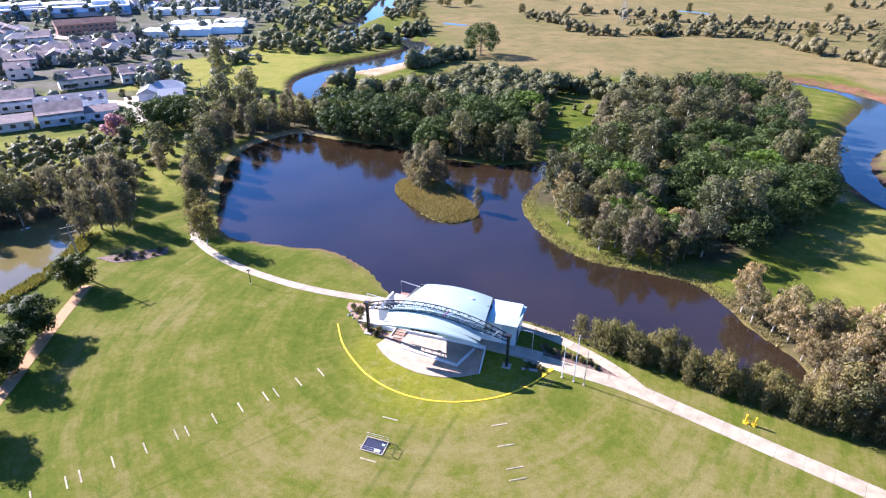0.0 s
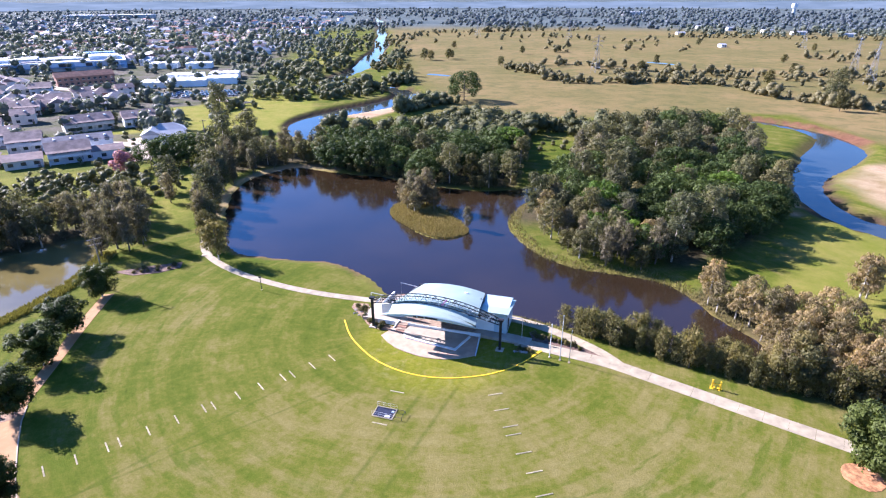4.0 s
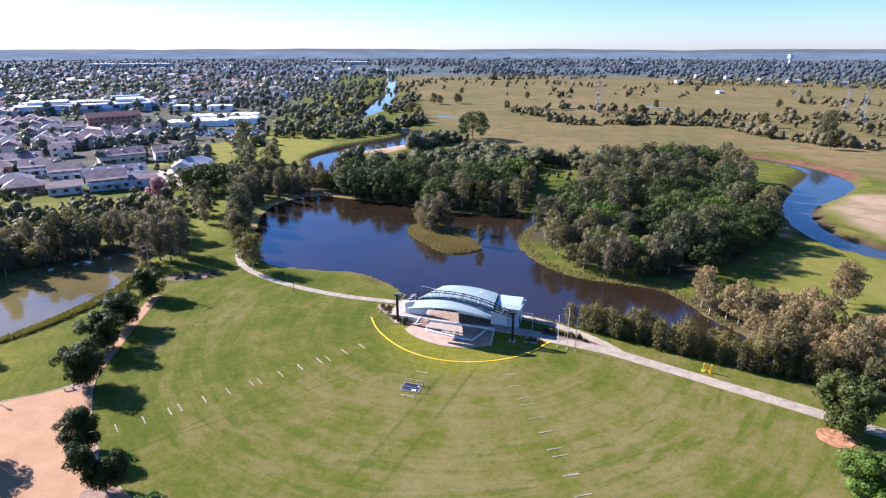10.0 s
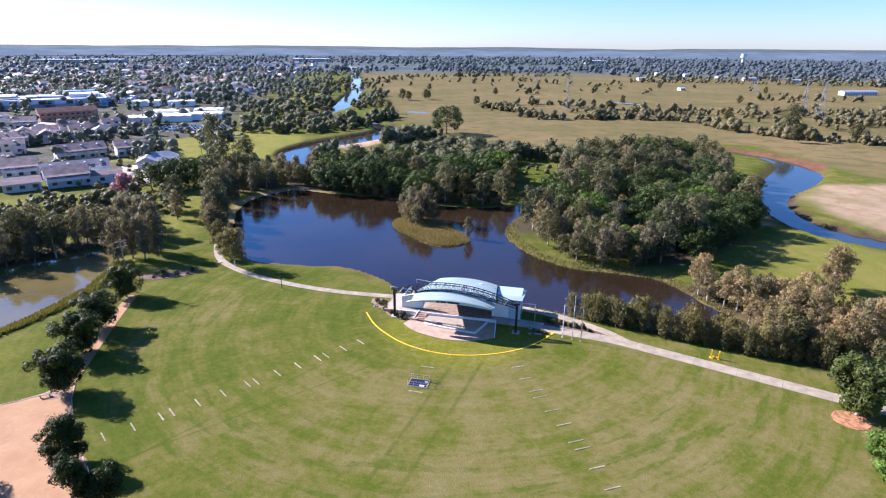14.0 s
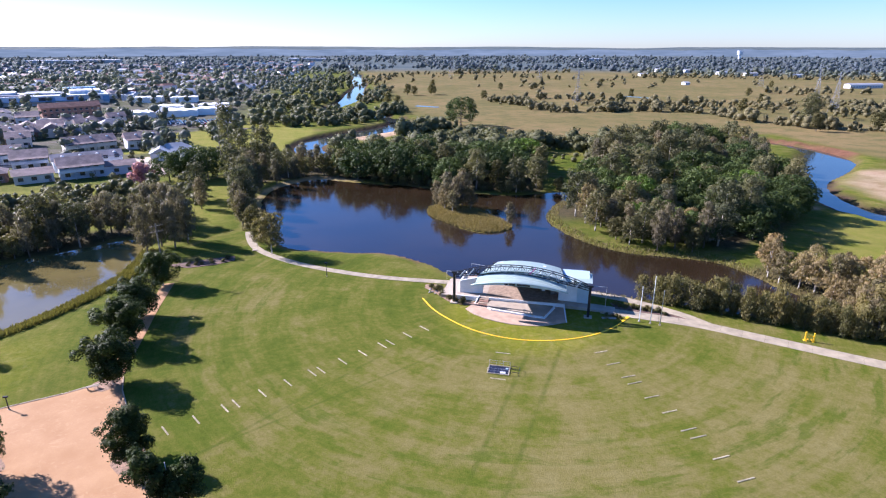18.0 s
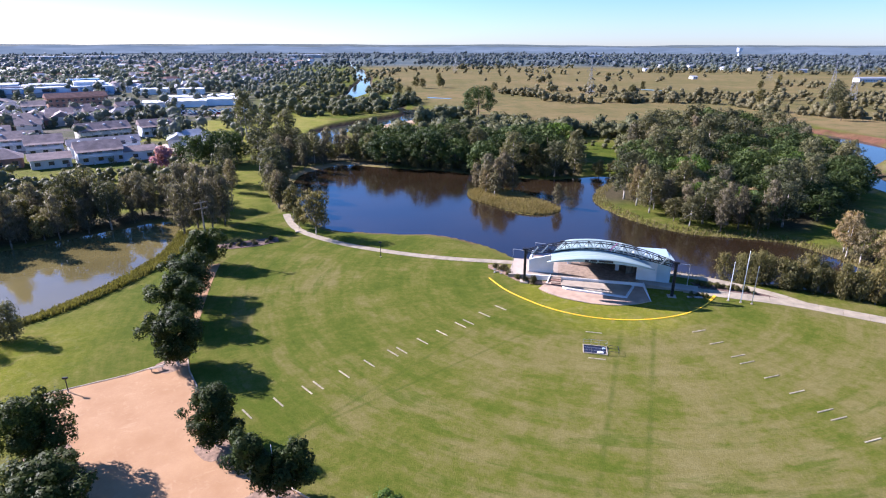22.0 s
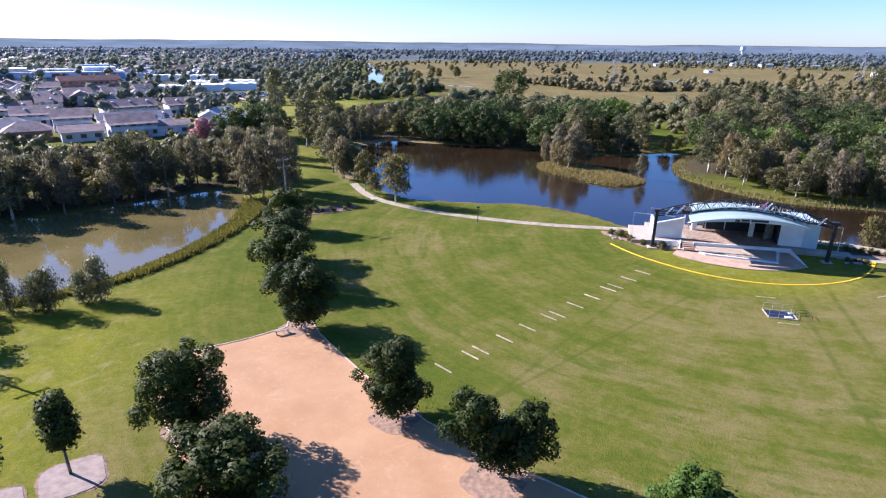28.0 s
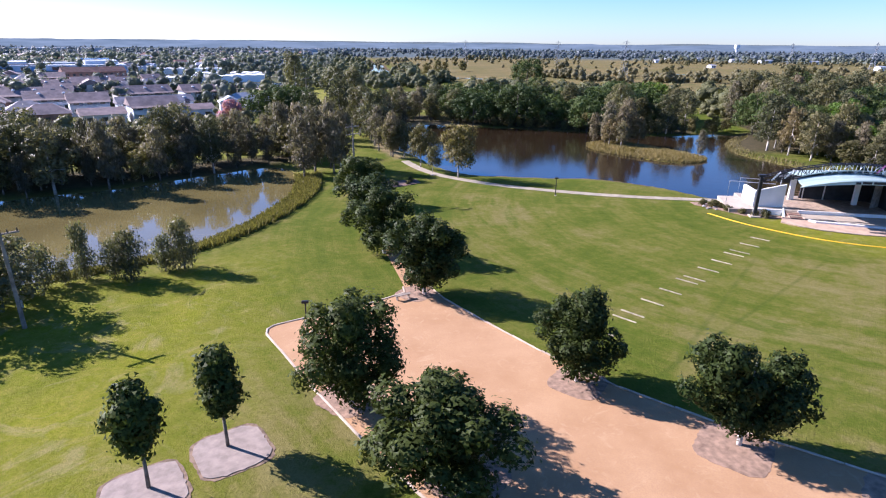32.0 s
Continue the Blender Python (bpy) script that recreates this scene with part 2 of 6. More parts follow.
M_STEEL = plain("galvanised_steel", (0.55, 0.57, 0.58), 0.42, 0.7, 0.15, 2.0, 30.0)
M_DECK = plain("timber_deck", (0.34, 0.25, 0.18), 0.75, 0.0, 0.2, 1.5, 18.0)
M_APRON = plain("pink_paving", (0.43, 0.30, 0.21), 0.85, 0.0, 0.12, 0.8, 10.0)
M_DARK = plain("dark_lining", (0.035, 0.034, 0.036), 0.7, 0.0, 0.2, 1.0, 10.0)
M_BRICK = plain("brown_brick", (0.30, 0.17, 0.12), 0.85, 0.0, 0.2, 1.0, 15.0)
M_BARK = plain("grey_bark", (0.17, 0.14, 0.11), 0.9, 0.0, 0.3, 2.0, 14.0)
M_PALE_BARK = plain("pale_bark", (0.42, 0.38, 0.32), 0.85, 0.0, 0.25, 2.0, 14.0)
M_MULCH = plain("wood_mulch", (0.285, 0.185, 0.122), 0.95, 0.0, 0.22, 2.5, 45.0)
M_STONE = plain("grey_stone", (0.33, 0.30, 0.27), 0.9, 0.0, 0.25, 2.0, 14.0)
M_GLASS = Nodes("window_glass").color((0.03, 0.04, 0.05), 0.08, 0.0, 0.6).mat
M_TIMBER_POLE = plain("weathered_pole", (0.24, 0.20, 0.16), 0.9, 0.0, 0.25, 2.0, 20.0)
M_FIG = foliage("fig_leaves", (0.036, 0.056, 0.012), 0.4, (0.078, 0.104, 0.026), 0.2, 0.25, 0.10)
M_CASUARINA = foliage("casuarina_needles", (0.132, 0.124, 0.090), 0.35, (0.212, 0.196, 0.142), 0.34)
M_HEDGE = foliage("hedge_needles", (0.140, 0.138, 0.058), 0.35, (0.235, 0.215, 0.098), 0.36)
M_GUM = foliage("gum_leaves", (0.104, 0.110, 0.060), 0.35, (0.175, 0.175, 0.095), 0.32)
M_OLIVE = foliage("olive_leaves", (0.112, 0.112, 0.046), 0.35, (0.190, 0.172, 0.078), 0.32)
M_BRIGHT = foliage("bright_leaves", (0.080, 0.155, 0.024), 0.4, (0.150, 0.240, 0.045), 0.32)
M_DEEP = foliage("deep_green_leaves", (0.044, 0.074, 0.022), 0.4, (0.092, 0.130, 0.040), 0.22, 0.25, 0.12)
M_PAPER = foliage("paperbark_leaves", (0.240, 0.196, 0.110), 0.35, (0.345, 0.288, 0.172), 0.38)
M_PINK = foliage("pink_blossom", (0.50, 0.22, 0.31), 0.3, (0.66, 0.36, 0.45))
M_REED = foliage("reed_blades", (0.145, 0.150, 0.032), 0.45, (0.285, 0.245, 0.085), 0.3, 0.6)
# distance haze is put into these two leaf colours, bluest at the horizon
M_HORIZON = foliage("haze_blue_leaves", (0.120, 0.150, 0.185), 0.2, (0.160, 0.195, 0.240), 0.35, 0.01)
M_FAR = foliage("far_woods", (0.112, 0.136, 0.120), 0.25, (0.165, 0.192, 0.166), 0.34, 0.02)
M_MANGROVE = foliage("mangrove_belt_leaves", (0.088, 0.104, 0.050), 0.35, (0.150, 0.160, 0.082), 0.2, 0.06)
M_SCRUB = foliage("pasture_scrub_leaves", (0.118, 0.122, 0.070), 0.35, (0.185, 0.182, 0.110), 0.3, 0.05)
M_CREEK = foliage("mangrove_leaves", (0.104, 0.118, 0.062), 0.3, (0.168, 0.176, 0.096), 0.28, 0.05)
vary(M_SLAB, 0.93, 1.05)
vary(M_EDGE, 0.85, 1.1)
vary(M_TIMBER, 0.8, 1.15)
M_TUSSOCK = foliage("tussock_blades", (0.165, 0.152, 0.066), 0.45, (0.285, 0.245, 0.125), 0.3)

# ---- plan: shorelines, banks and heights ----
WATER, RIVER_LEVEL = -1.0, -2.2


def rounded(points, closed=True, times=2):
    """Cut the corners of a line, Chaikin's way."""
    p = np.array(points, float)
    for _ in range(times):
        q = np.roll(p, -1, 0) if closed else p[1:]
        a = p if closed else p[:-1]
        cut = np.stack([a * 0.75 + q * 0.25, a * 0.25 + q * 0.75], 1).reshape(-1, 2)
        p = cut if closed else np.concatenate([p[:1], cut, p[-1:]])
    return p


def to_line(x, y, p, closed):
    """Distance from points to a line."""
    if x.size < 60:
        e = np.roll(p, -1, 0) if closed else p[1:]
        a = p if closed else p[:-1]
        d = e - a
        k = np.clip(((x[:, None] - a[:, 0]) * d[:, 0] + (y[:, None] - a[:, 1]) * d[:, 1]) / np.maximum((d ** 2).sum(1), 1e-9), 0, 1)
        return np.hypot(x[:, None] - a[:, 0] - k * d[:, 0], y[:, None] - a[:, 1] - k * d[:, 1]).min(1)
    best = np.full(x.shape, 1e9)
    ends = np.roll(p, -1, 0) if closed else p[1:]
    for (ax, ay), (bx, by) in zip(p, ends):
        dx, dy = bx - ax, by - ay
        k = np.clip(((x - ax) * dx + (y - ay) * dy) / max(dx * dx + dy * dy, 1e-9), 0, 1)
        best = np.minimum(best, np.hypot(x - ax - k * dx, y - ay - k * dy))
    return best


def inside(x, y, p):
    if x.size < 60:
        q = np.roll(p, -1, 0)
        rise = np.where(q[:, 1] == p[:, 1], 1e-9, q[:, 1] - p[:, 1])
        cross = ((p[:, 1] > y[:, None]) != (q[:, 1] > y[:, None])) & (x[:, None] < (q[:, 0] - p[:, 0]) * (y[:, None] - p[:, 1]) / rise + p[:, 0])
        return cross.sum(1) % 2 == 1
    hit = np.zeros(x.shape, bool)
    for (ax, ay), (bx, by) in zip(p, np.roll(p, -1, 0)):
        if ay != by:
            hit ^= ((ay > y) != (by > y)) & (x < (bx - ax) * (y - ay) / (by - ay) + ax)
    return hit


def signed(x, y, p):
    """Distance to a closed shore, negative on the water's side."""
    d = to_line(x, y, p, True)
    return np.where(inside(x, y, p), -d, d)


LAKE = rounded([(-45, 131), (-39, 129.5), (-31, 127.3), (-24, 127), (-18, 124.6), (-13.6, 120), (-10.2, 114.4), (-7, 110), (-1, 108.5), (8, 106),
                (16, 103), (23, 99), (33, 95.5), (43, 90), (50, 85), (55, 84.5), (56.4, 89.5), (55.4, 94.5), (53, 100.5), (51.2, 108), (47.4, 115.5),
                (42, 117.8), (36, 119.6), (30, 122.4), (24.5, 128), (21, 138), (19.2, 148), (21.6, 156), (26, 164), (33, 171), (36, 176), (30, 178),
                (17, 174), (3, 178), (-16, 190), (-29, 194), (-38, 198), (-47, 203), (-54, 197), (-59, 187), (-60, 175), (-56, 160), (-52, 145)])
ISLAND = rounded([(-11.8, 159.7), (-9.4, 165.4), (-2.4, 166.6), (2.7, 160.5), (8.1, 150), (10.3, 143.5), (7.6, 139.9), (2.4, 138.2), (-2.9, 142.2), (-7.8, 149.2), (-10.8, 154.3)])
POND = rounded([(-74.6, 122.8), (-74.9, 114.4), (-76.7, 106), (-78.7, 100), (-81.3, 94.5), (-85, 89.6), (-92, 85), (-104, 81), (-122, 80), (-140, 92),
                (-132, 112), (-116, 117), (-104, 122.5), (-94, 131), (-86, 138), (-80, 139.5), (-76, 132)])
RIVER = rounded([(-190, 1900), (-130, 1400), (-93, 1030), (-64, 705), (-62, 510), (-73, 454), (-76, 420), (-54, 406), (-25, 394), (-14, 358), (-27, 331), (-45, 311),
                 (-60, 294), (-63, 272), (-52, 250), (-34, 254), (-12, 272), (5, 287), (25, 293), (42, 282), (58, 268), (83, 262), (114, 273), (146, 289),
                 (160, 275), (169, 252), (160, 229), (143, 210), (123, 192), (112, 169), (111, 148), (134, 126), (179, 102)], False)
REACH = np.linspace(0, 1, len(RIVER))


def lawn(x, y):
    """The gentle fall of the lawn towards the stage."""
    return np.clip(0.02 * (94.0 - np.asarray(y, float)), -0.5, 0.85)


def soft(v):
    v = np.clip(v, 0, 1)
    return v * v * (3 - 2 * v)


def bumps(x, y, scale, seed):
    """Smooth rolling from a few sine waves."""
    rnd = np.random.RandomState(seed)
    z = np.zeros(np.shape(x))
    for _ in range(7):
        a, ph, k = rnd.uniform(0, 6.28), rnd.uniform(0, 6.28), rnd.uniform(0.5, 1.6) / scale
        z = z + np.sin(k * (x * math.cos(a) + y * math.sin(a)) + ph)
    return z / 4


def shores(x, y):
    """Distances to still water and to the river's edge."""
    still = np.minimum(np.maximum(signed(x, y, LAKE), -signed(x, y, ISLAND)), signed(x, y, POND))
    return still, to_line(x, y, RIVER, False) - 8.0 - 2.0 * np.sin(x * 0.05 + y * 0.03) + 3.0 * soft((x - 40) / 30) * soft((y - 225) / 25) + 1.8 * soft((x - 95) / 10) * soft((222 - y) / 15)


def height(x, y):
    x, y = np.asarray(x, float), np.asarray(y, float)
    still, river = shores(x, y)
    still = still + 0.5 * bumps(x, y, 3.0, 5)
    base = lawn(x, y) + 0.25 * bumps(x, y, 25.0, 3) * soft((np.hypot(x, y - 90) - 70) / 80)
    z = np.where(still > 0, WATER + (base - WATER) * soft(still / 4.5), WATER - 0.25 * np.minimum(-still, 4))
    bank = np.where(river > 0, RIVER_LEVEL + (z - RIVER_LEVEL) * soft(river / 3.5), RIVER_LEVEL - 0.2 * np.minimum(-river, 4))
    z = np.where(river < 3.5, np.minimum(z, bank), z)
    far = np.hypot(x, y)
    return z + soft((far - 2600) / 1900) * (46 + 9 * bumps(x, y, 380, 8) + 4 * bumps(x, y, 120, 9))


def ground_at(x, y):
    return float(height(np.array([x]), np.array([y]))[0])


def lines(centre, near, step, wide, step2, far):
    """Grid lines, fine near the middle and coarse far out."""
    a = [0.0]
    while a[-1] < far:
        d = a[-1]
        a.append(d + (step if d < near else step2 if d < wide else max(step2, d * 0.055)))
    a = np.array(a)
    return centre + np.concatenate([-a[:0:-1], a])


gx, gy = lines(-15, 80, 1.4, 230, 3.5, 4700), lines(118, 88, 1.4, 250, 3.5, 4700)
GX, GY = np.meshgrid(gx, gy)
fx, fy = GX.ravel(), GY.ravel()
fz = height(fx, fy)
nx, ny = len(gx), len(gy)
idx = np.arange(nx * ny).reshape(ny, nx)
quads = np.stack([idx[:-1, :-1], idx[:-1, 1:], idx[1:, 1:], idx[1:, :-1]], -1).reshape(-1, 4)
mesh = bpy.data.meshes.new("ground")
mesh.from_pydata(np.stack([fx, fy, fz], 1).tolist(), [], quads.tolist())
mesh.polygons.foreach_set("use_smooth", [True] * len(quads))
still, river = shores(fx, fy)
wob = bumps(fx, fy, 6.0, 11)
# woods: the ground under them is litter
WOODS = {
    "far": [(-72, 190), (-60, 200), (-46, 206), (-28, 197), (2, 181), (20, 177), (36, 180), (46, 192), (50, 204), (30, 213), (-10, 218), (-45, 223), (-72, 222)],
    "peninsula": [(22, 138), (26, 128), (36, 122), (46, 119), (58, 122), (74, 133), (90, 150), (100, 165), (110, 190), (117, 212), (112, 233), (90, 236), (66, 222), (48, 208), (38, 198), (30, 172), (22, 156)],
    "right": [(51.5, 109), (54.5, 111), (57, 106), (64.5, 97.5), (73, 88.5), (84, 80), (92, 72), (78, 66), (60, 74.5), (54.5, 77.5), (51, 82), (55, 86), (57, 91), (53.6, 100)],
    "bank": [(-140, 113.5), (-116, 118), (-104, 123.5), (-94, 132), (-86, 139.5), (-78, 142.5), (-72, 150), (-80, 153), (-104, 139), (-140, 128)],
}
wood = np.zeros(len(fx))
for p in WOODS.values():
    wood = np.maximum(wood, soft((2.5 - signed(fx, fy, np.array(p, float)) + wob) / 5))
wood *= 1 - soft((2 - signed(fx, fy, np.array([(26, 172), (43, 179), (50, 205), (60, 238), (58, 252), (42, 250), (36, 225), (30, 200)], float))) / 3)
open_grass = soft((3 - signed(fx, fy, np.array([(66, 114), (78, 122), (100, 150), (108, 158), (110, 130), (130, 108), (110, 80), (90, 92), (74, 100)], float)) + 2 * wob) / 6)
wood *= 1 - 0.85 * soft((55 - fx) / 6) * soft((fx - 16) / 4) * soft((152 - fy) / 10) * (fy > 112)
dry = soft((fy - 270 - 0.12 * np.abs(fx - 30) + 8 * wob) / 14) * soft((river - 2) / 8) * soft((fx + 20 + (fy - 300) * 0.12) / 40)
dry = np.maximum(dry, soft((fx - 172) / 10) * soft((fy - 205 + 6 * wob) / 15) * soft((river - 2) / 4))
town = soft((fy - 195 - 20 * wob) / 60) * soft((-85 - fx - (fy - 200) * 0.12) / 30) + 0.7 * soft((np.hypot(fx, fy) - 1150) / 300)
reed = np.maximum.reduce([soft((3.6 - still + wob) / 2.5) * (still > -2) * np.where((fx < -14) & (fx > -48) & (fy < 135), 0.0, 1.0), (signed(fx, fy, ISLAND) < 0) * 1.0,
                          soft((fy - 139 - 4 * wob) / 12) * soft((-60 - fx) / 10) * soft((196 - fy) / 20)])
reed = np.maximum(reed, soft((4 - signed(fx, fy, np.array([(-170, 140), (-110, 142), (-84, 156), (-74, 168), (-74, 200), (-104, 200), (-170, 178)], float)) + 3 * wob) / 6))
reed *= 1 - np.where((np.abs(fx - 3) < 14) & (fy < 110) & (fy > 85), 1.0, 0.0)
mud = soft((1.7 - np.abs(still - 0.2) + 0.4 * wob) / 1.3) * np.where((fx < -14) & (fx > -48) & (fy < 135), 1.0, 0.35)
mud = np.maximum(mud, soft((2.4 - river) / 1.4) * (river > -3) * np.where(fx > 130, 0.4, 0.15))
red = soft((5.5 - river + 2.0 * wob) / 2.0) * soft((river + 2.0) / 1.0) * soft((fx - 140) / 14) * soft((fy - 226) / 10) * (to_line(fx, fy, RIVER + np.array([5.0, 4.0]), False) < to_line(fx, fy, RIVER, False))
field = soft((3 - signed(fx, fy, np.array([(-156, 312), (-128, 322), (-116, 360), (-95, 354), (-66, 332), (-62, 300), (-60, 270), (-75, 235), (-84, 222), (-103, 250), (-120, 284)], float)) + 2 * wob) / 6)
field = np.maximum(field, soft((4 - signed(fx, fy, np.array([(-128, 522), (-82, 522), (-78, 596), (-104, 640), (-132, 600)], float)) + 3 * wob) / 8))
town_lawn = soft((2 - signed(fx, fy, np.array([(-160, 244), (-128, 256), (-121, 262), (-124, 268), (-158, 252)], float))) / 3)
cut = soft((3.2 - river) / 1.6) * soft((river + 3.5) / 1.5) * np.where(fx > 130, 0.25, 0.95)
SANDBAR = np.array([(127, 182), (143, 199), (156, 206), (176, 200), (186, 180), (160, 146), (126, 140), (121, 162)], float)
HEAD = np.array([(-56.5, 146), (-59, 158), (-61, 172), (-61, 186), (-56, 196), (-49, 203), (-41, 203), (-33, 199)], float)
head = soft((2.6 - to_line(fx, fy, HEAD, False) + wob) / 1.5)
trail = soft((1.6 - to_line(fx, fy, np.array([(96, 150), (101, 161), (107, 172), (111, 181), (114, 190), (112, 197), (105, 204)], float), False) + 0.5 * wob) / 0.8)
sand = 0.55 * head + 0.8 * trail + soft((2 - signed(fx, fy, SANDBAR) + 5 * wob) / 8) * (0.75 + 0.25 * bumps(fx, fy, 4.0, 14)) + soft((5 - signed(fx, fy, np.array([(-52, 300), (-31, 333), (-20, 310), (-34, 289)], float))) / 4) * (river > -3.5)
lush = np.maximum(soft((-64 - fx) / 12) * soft((100 - fy) / 30), soft((16 - np.hypot(fx - 2, fy - 92)) / 6))
worn = soft((60 - np.hypot(fx - 12, (fy - 52) * 1.25)) / 40)
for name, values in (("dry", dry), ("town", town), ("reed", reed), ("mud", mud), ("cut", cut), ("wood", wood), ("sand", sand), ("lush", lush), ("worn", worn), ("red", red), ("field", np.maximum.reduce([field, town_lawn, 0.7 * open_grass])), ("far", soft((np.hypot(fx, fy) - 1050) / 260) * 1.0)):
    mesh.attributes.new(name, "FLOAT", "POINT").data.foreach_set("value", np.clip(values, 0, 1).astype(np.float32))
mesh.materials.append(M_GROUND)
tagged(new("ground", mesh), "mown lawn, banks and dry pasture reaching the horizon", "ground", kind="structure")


def sheet(name, outline, z, material, label, grow=2.5):
    """A level water surface that runs in under its banks."""
    p = np.array(outline)
    n = np.roll(p, -1, 0) - np.roll(p, 1, 0)
    n = np.stack([n[:, 1], -n[:, 0]], 1) / np.maximum(np.linalg.norm(n, axis=1), 1e-6)[:, None]
    area = np.sum(p[:, 0] * np.roll(p[:, 1], -1) - p[:, 1] * np.roll(p[:, 0], -1))
    p = p + n * grow * (1 if area > 0 else -1)
    me = bpy.data.meshes.new(name)
    me.from_pydata([(a, b, z) for a, b in p], [], [list(range(len(p)))])
    me.materials.append(material)
    return tagged(new(name, me), label, "water", kind="structure")


sheet("lake_water", LAKE, WATER, M_LAKE, "still dark brown lake reflecting trees and sky")
sheet("pond_water", POND, WATER, M_POND, "still muddy pond beside the lawn")
me = bpy.data.meshes.new("river_water")
side = np.gradient(RIVER, axis=0)
side = np.stack([-side[:, 1], side[:, 0]], 1) / np.linalg.norm(side, axis=1)[:, None] * 12.5
both = np.concatenate([RIVER + side, RIVER - side])
k = len(RIVER)
me.from_pydata([(a, b, RIVER_LEVEL) for a, b in both], [], [(i, i + 1, k + i + 1, k + i) for i in range(k - 1)])
me.materials.append(M_RIVER)
tagged(new("river_water", me), "winding tidal creek between eroded banks", "water", kind="structure")

# ---- building helpers ----


def thing(name, label, category, group="", at=None, kind=""):
    ob = new(name)
    ob.empty_display_size = 0.1
    if at is not None:
        ob.matrix_basis = at
    return tagged(ob, label, category, group, kind)


def part(name, bm, material, parent, label="", smooth=False):
    me = bpy.data.meshes.new(name)
    bm.to_mesh(me)
    bm.free()
    me.materials.append(material)
    if smooth:
        me.polygons.foreach_set("use_smooth", [True] * len(me.polygons))
    ob = new(name, me)
    ob.parent = parent
    return tagged(ob, label)


def share(name, me, parent, m=None):
    ob = new(name, me)
    ob.parent = parent
    if m is not None:
        ob.matrix_basis = m
    return ob


def box(bm, x0, x1, y0, y1, z0, z1, bevel=0.0, m=None):
    got = bmesh.ops.create_cube(bm, size=1.0)["verts"]
    for v in got:
        v.co = Vector(((x0 + x1) / 2 + v.co.x * (x1 - x0), (y0 + y1) / 2 + v.co.y * (y1 - y0), (z0 + z1) / 2 + v.co.z * (z1 - z0)))
    if bevel:
        edges = {e for v in got for e in v.link_edges}
        got = bmesh.ops.bevel(bm, geom=list(edges), offset=bevel, segments=1, affect="EDGES")["verts"]
    if m is not None:
        bmesh.ops.transform(bm, matrix=m, verts=got)
    return bm


def slab(bm, outline, z0, z1):
    """A flat body over an outline; z1 may be a function of x and y."""
    n = len(outline)
    top = [bm.verts.new((x, y, z1(x, y) if callable(z1) else z1)) for x, y in outline]
    low = [bm.verts.new((x, y, z0(x, y) if callable(z0) else z0)) for x, y in outline]
    bm.faces.new(top)
    bm.faces.new(low[::-1])
    for i in range(n):
        j = (i + 1) % n
        bm.faces.new((top[i], low[i], low[j], top[j]))
    bmesh.ops.recalc_face_normals(bm, faces=bm.faces)
    return bm


def tube(bm, p, q, r, r2=None, n=8):
    p, q = Vector(p), Vector(q)
    d = q - p
    m = Matrix.Translation((p + q) / 2) @ d.to_track_quat("Z", "Y").to_matrix().to_4x4()
    bmesh.ops.create_cone(bm, cap_ends=True, segments=n, radius1=r, radius2=r if r2 is None else r2, depth=d.length, matrix=m)
    return bm


def ribbon(name, line, width, thick, material, lift=0.03, closed=False, step=1.5):
    """A strip that lies on the ground along a line, with a real edge."""
    p = np.array(line, float)
    if closed:
        p = np.concatenate([p, p[:1]])
    run = np.concatenate([[0], np.cumsum(np.linalg.norm(np.diff(p, axis=0), axis=1))])
    s = np.linspace(0, run[-1], max(2, int(run[-1] / step) + 1))
    p = np.stack([np.interp(s, run, p[:, 0]), np.interp(s, run, p[:, 1])], 1)
    w = np.interp(s, run, width) if np.ndim(width) else np.full(len(s), width)
    d = np.gradient(p, axis=0)
    n = np.stack([-d[:, 1], d[:, 0]], 1) / np.maximum(np.linalg.norm(d, axis=1), 1e-6)[:, None]
    a, b = p + n * w[:, None] / 2, p - n * w[:, None] / 2
    z = np.maximum(np.maximum(height(a[:, 0], a[:, 1]), height(b[:, 0], b[:, 1])), height(p[:, 0], p[:, 1])) + lift
    verts, faces = [], []
    for i in range(len(s)):
        verts += [(*a[i], z[i]), (*b[i], z[i]), (*b[i], z[i] - thick), (*a[i], z[i] - thick)]
    for i in range(len(s) - 1):
        o, q = 4 * i, 4 * i + 4
        for u, v in ((0, 1), (1, 2), (2, 3), (3, 0)):
            faces.append((o + u, q + u, q + v, o + v))
    faces += [(0, 1, 2, 3), (len(verts) - 1, len(verts) - 2, len(verts) - 3, len(verts) - 4)]
    me = bpy.data.meshes.new(name)
    me.from_pydata(verts, [], faces)
    me.materials.append(material)
    return new(name, me)


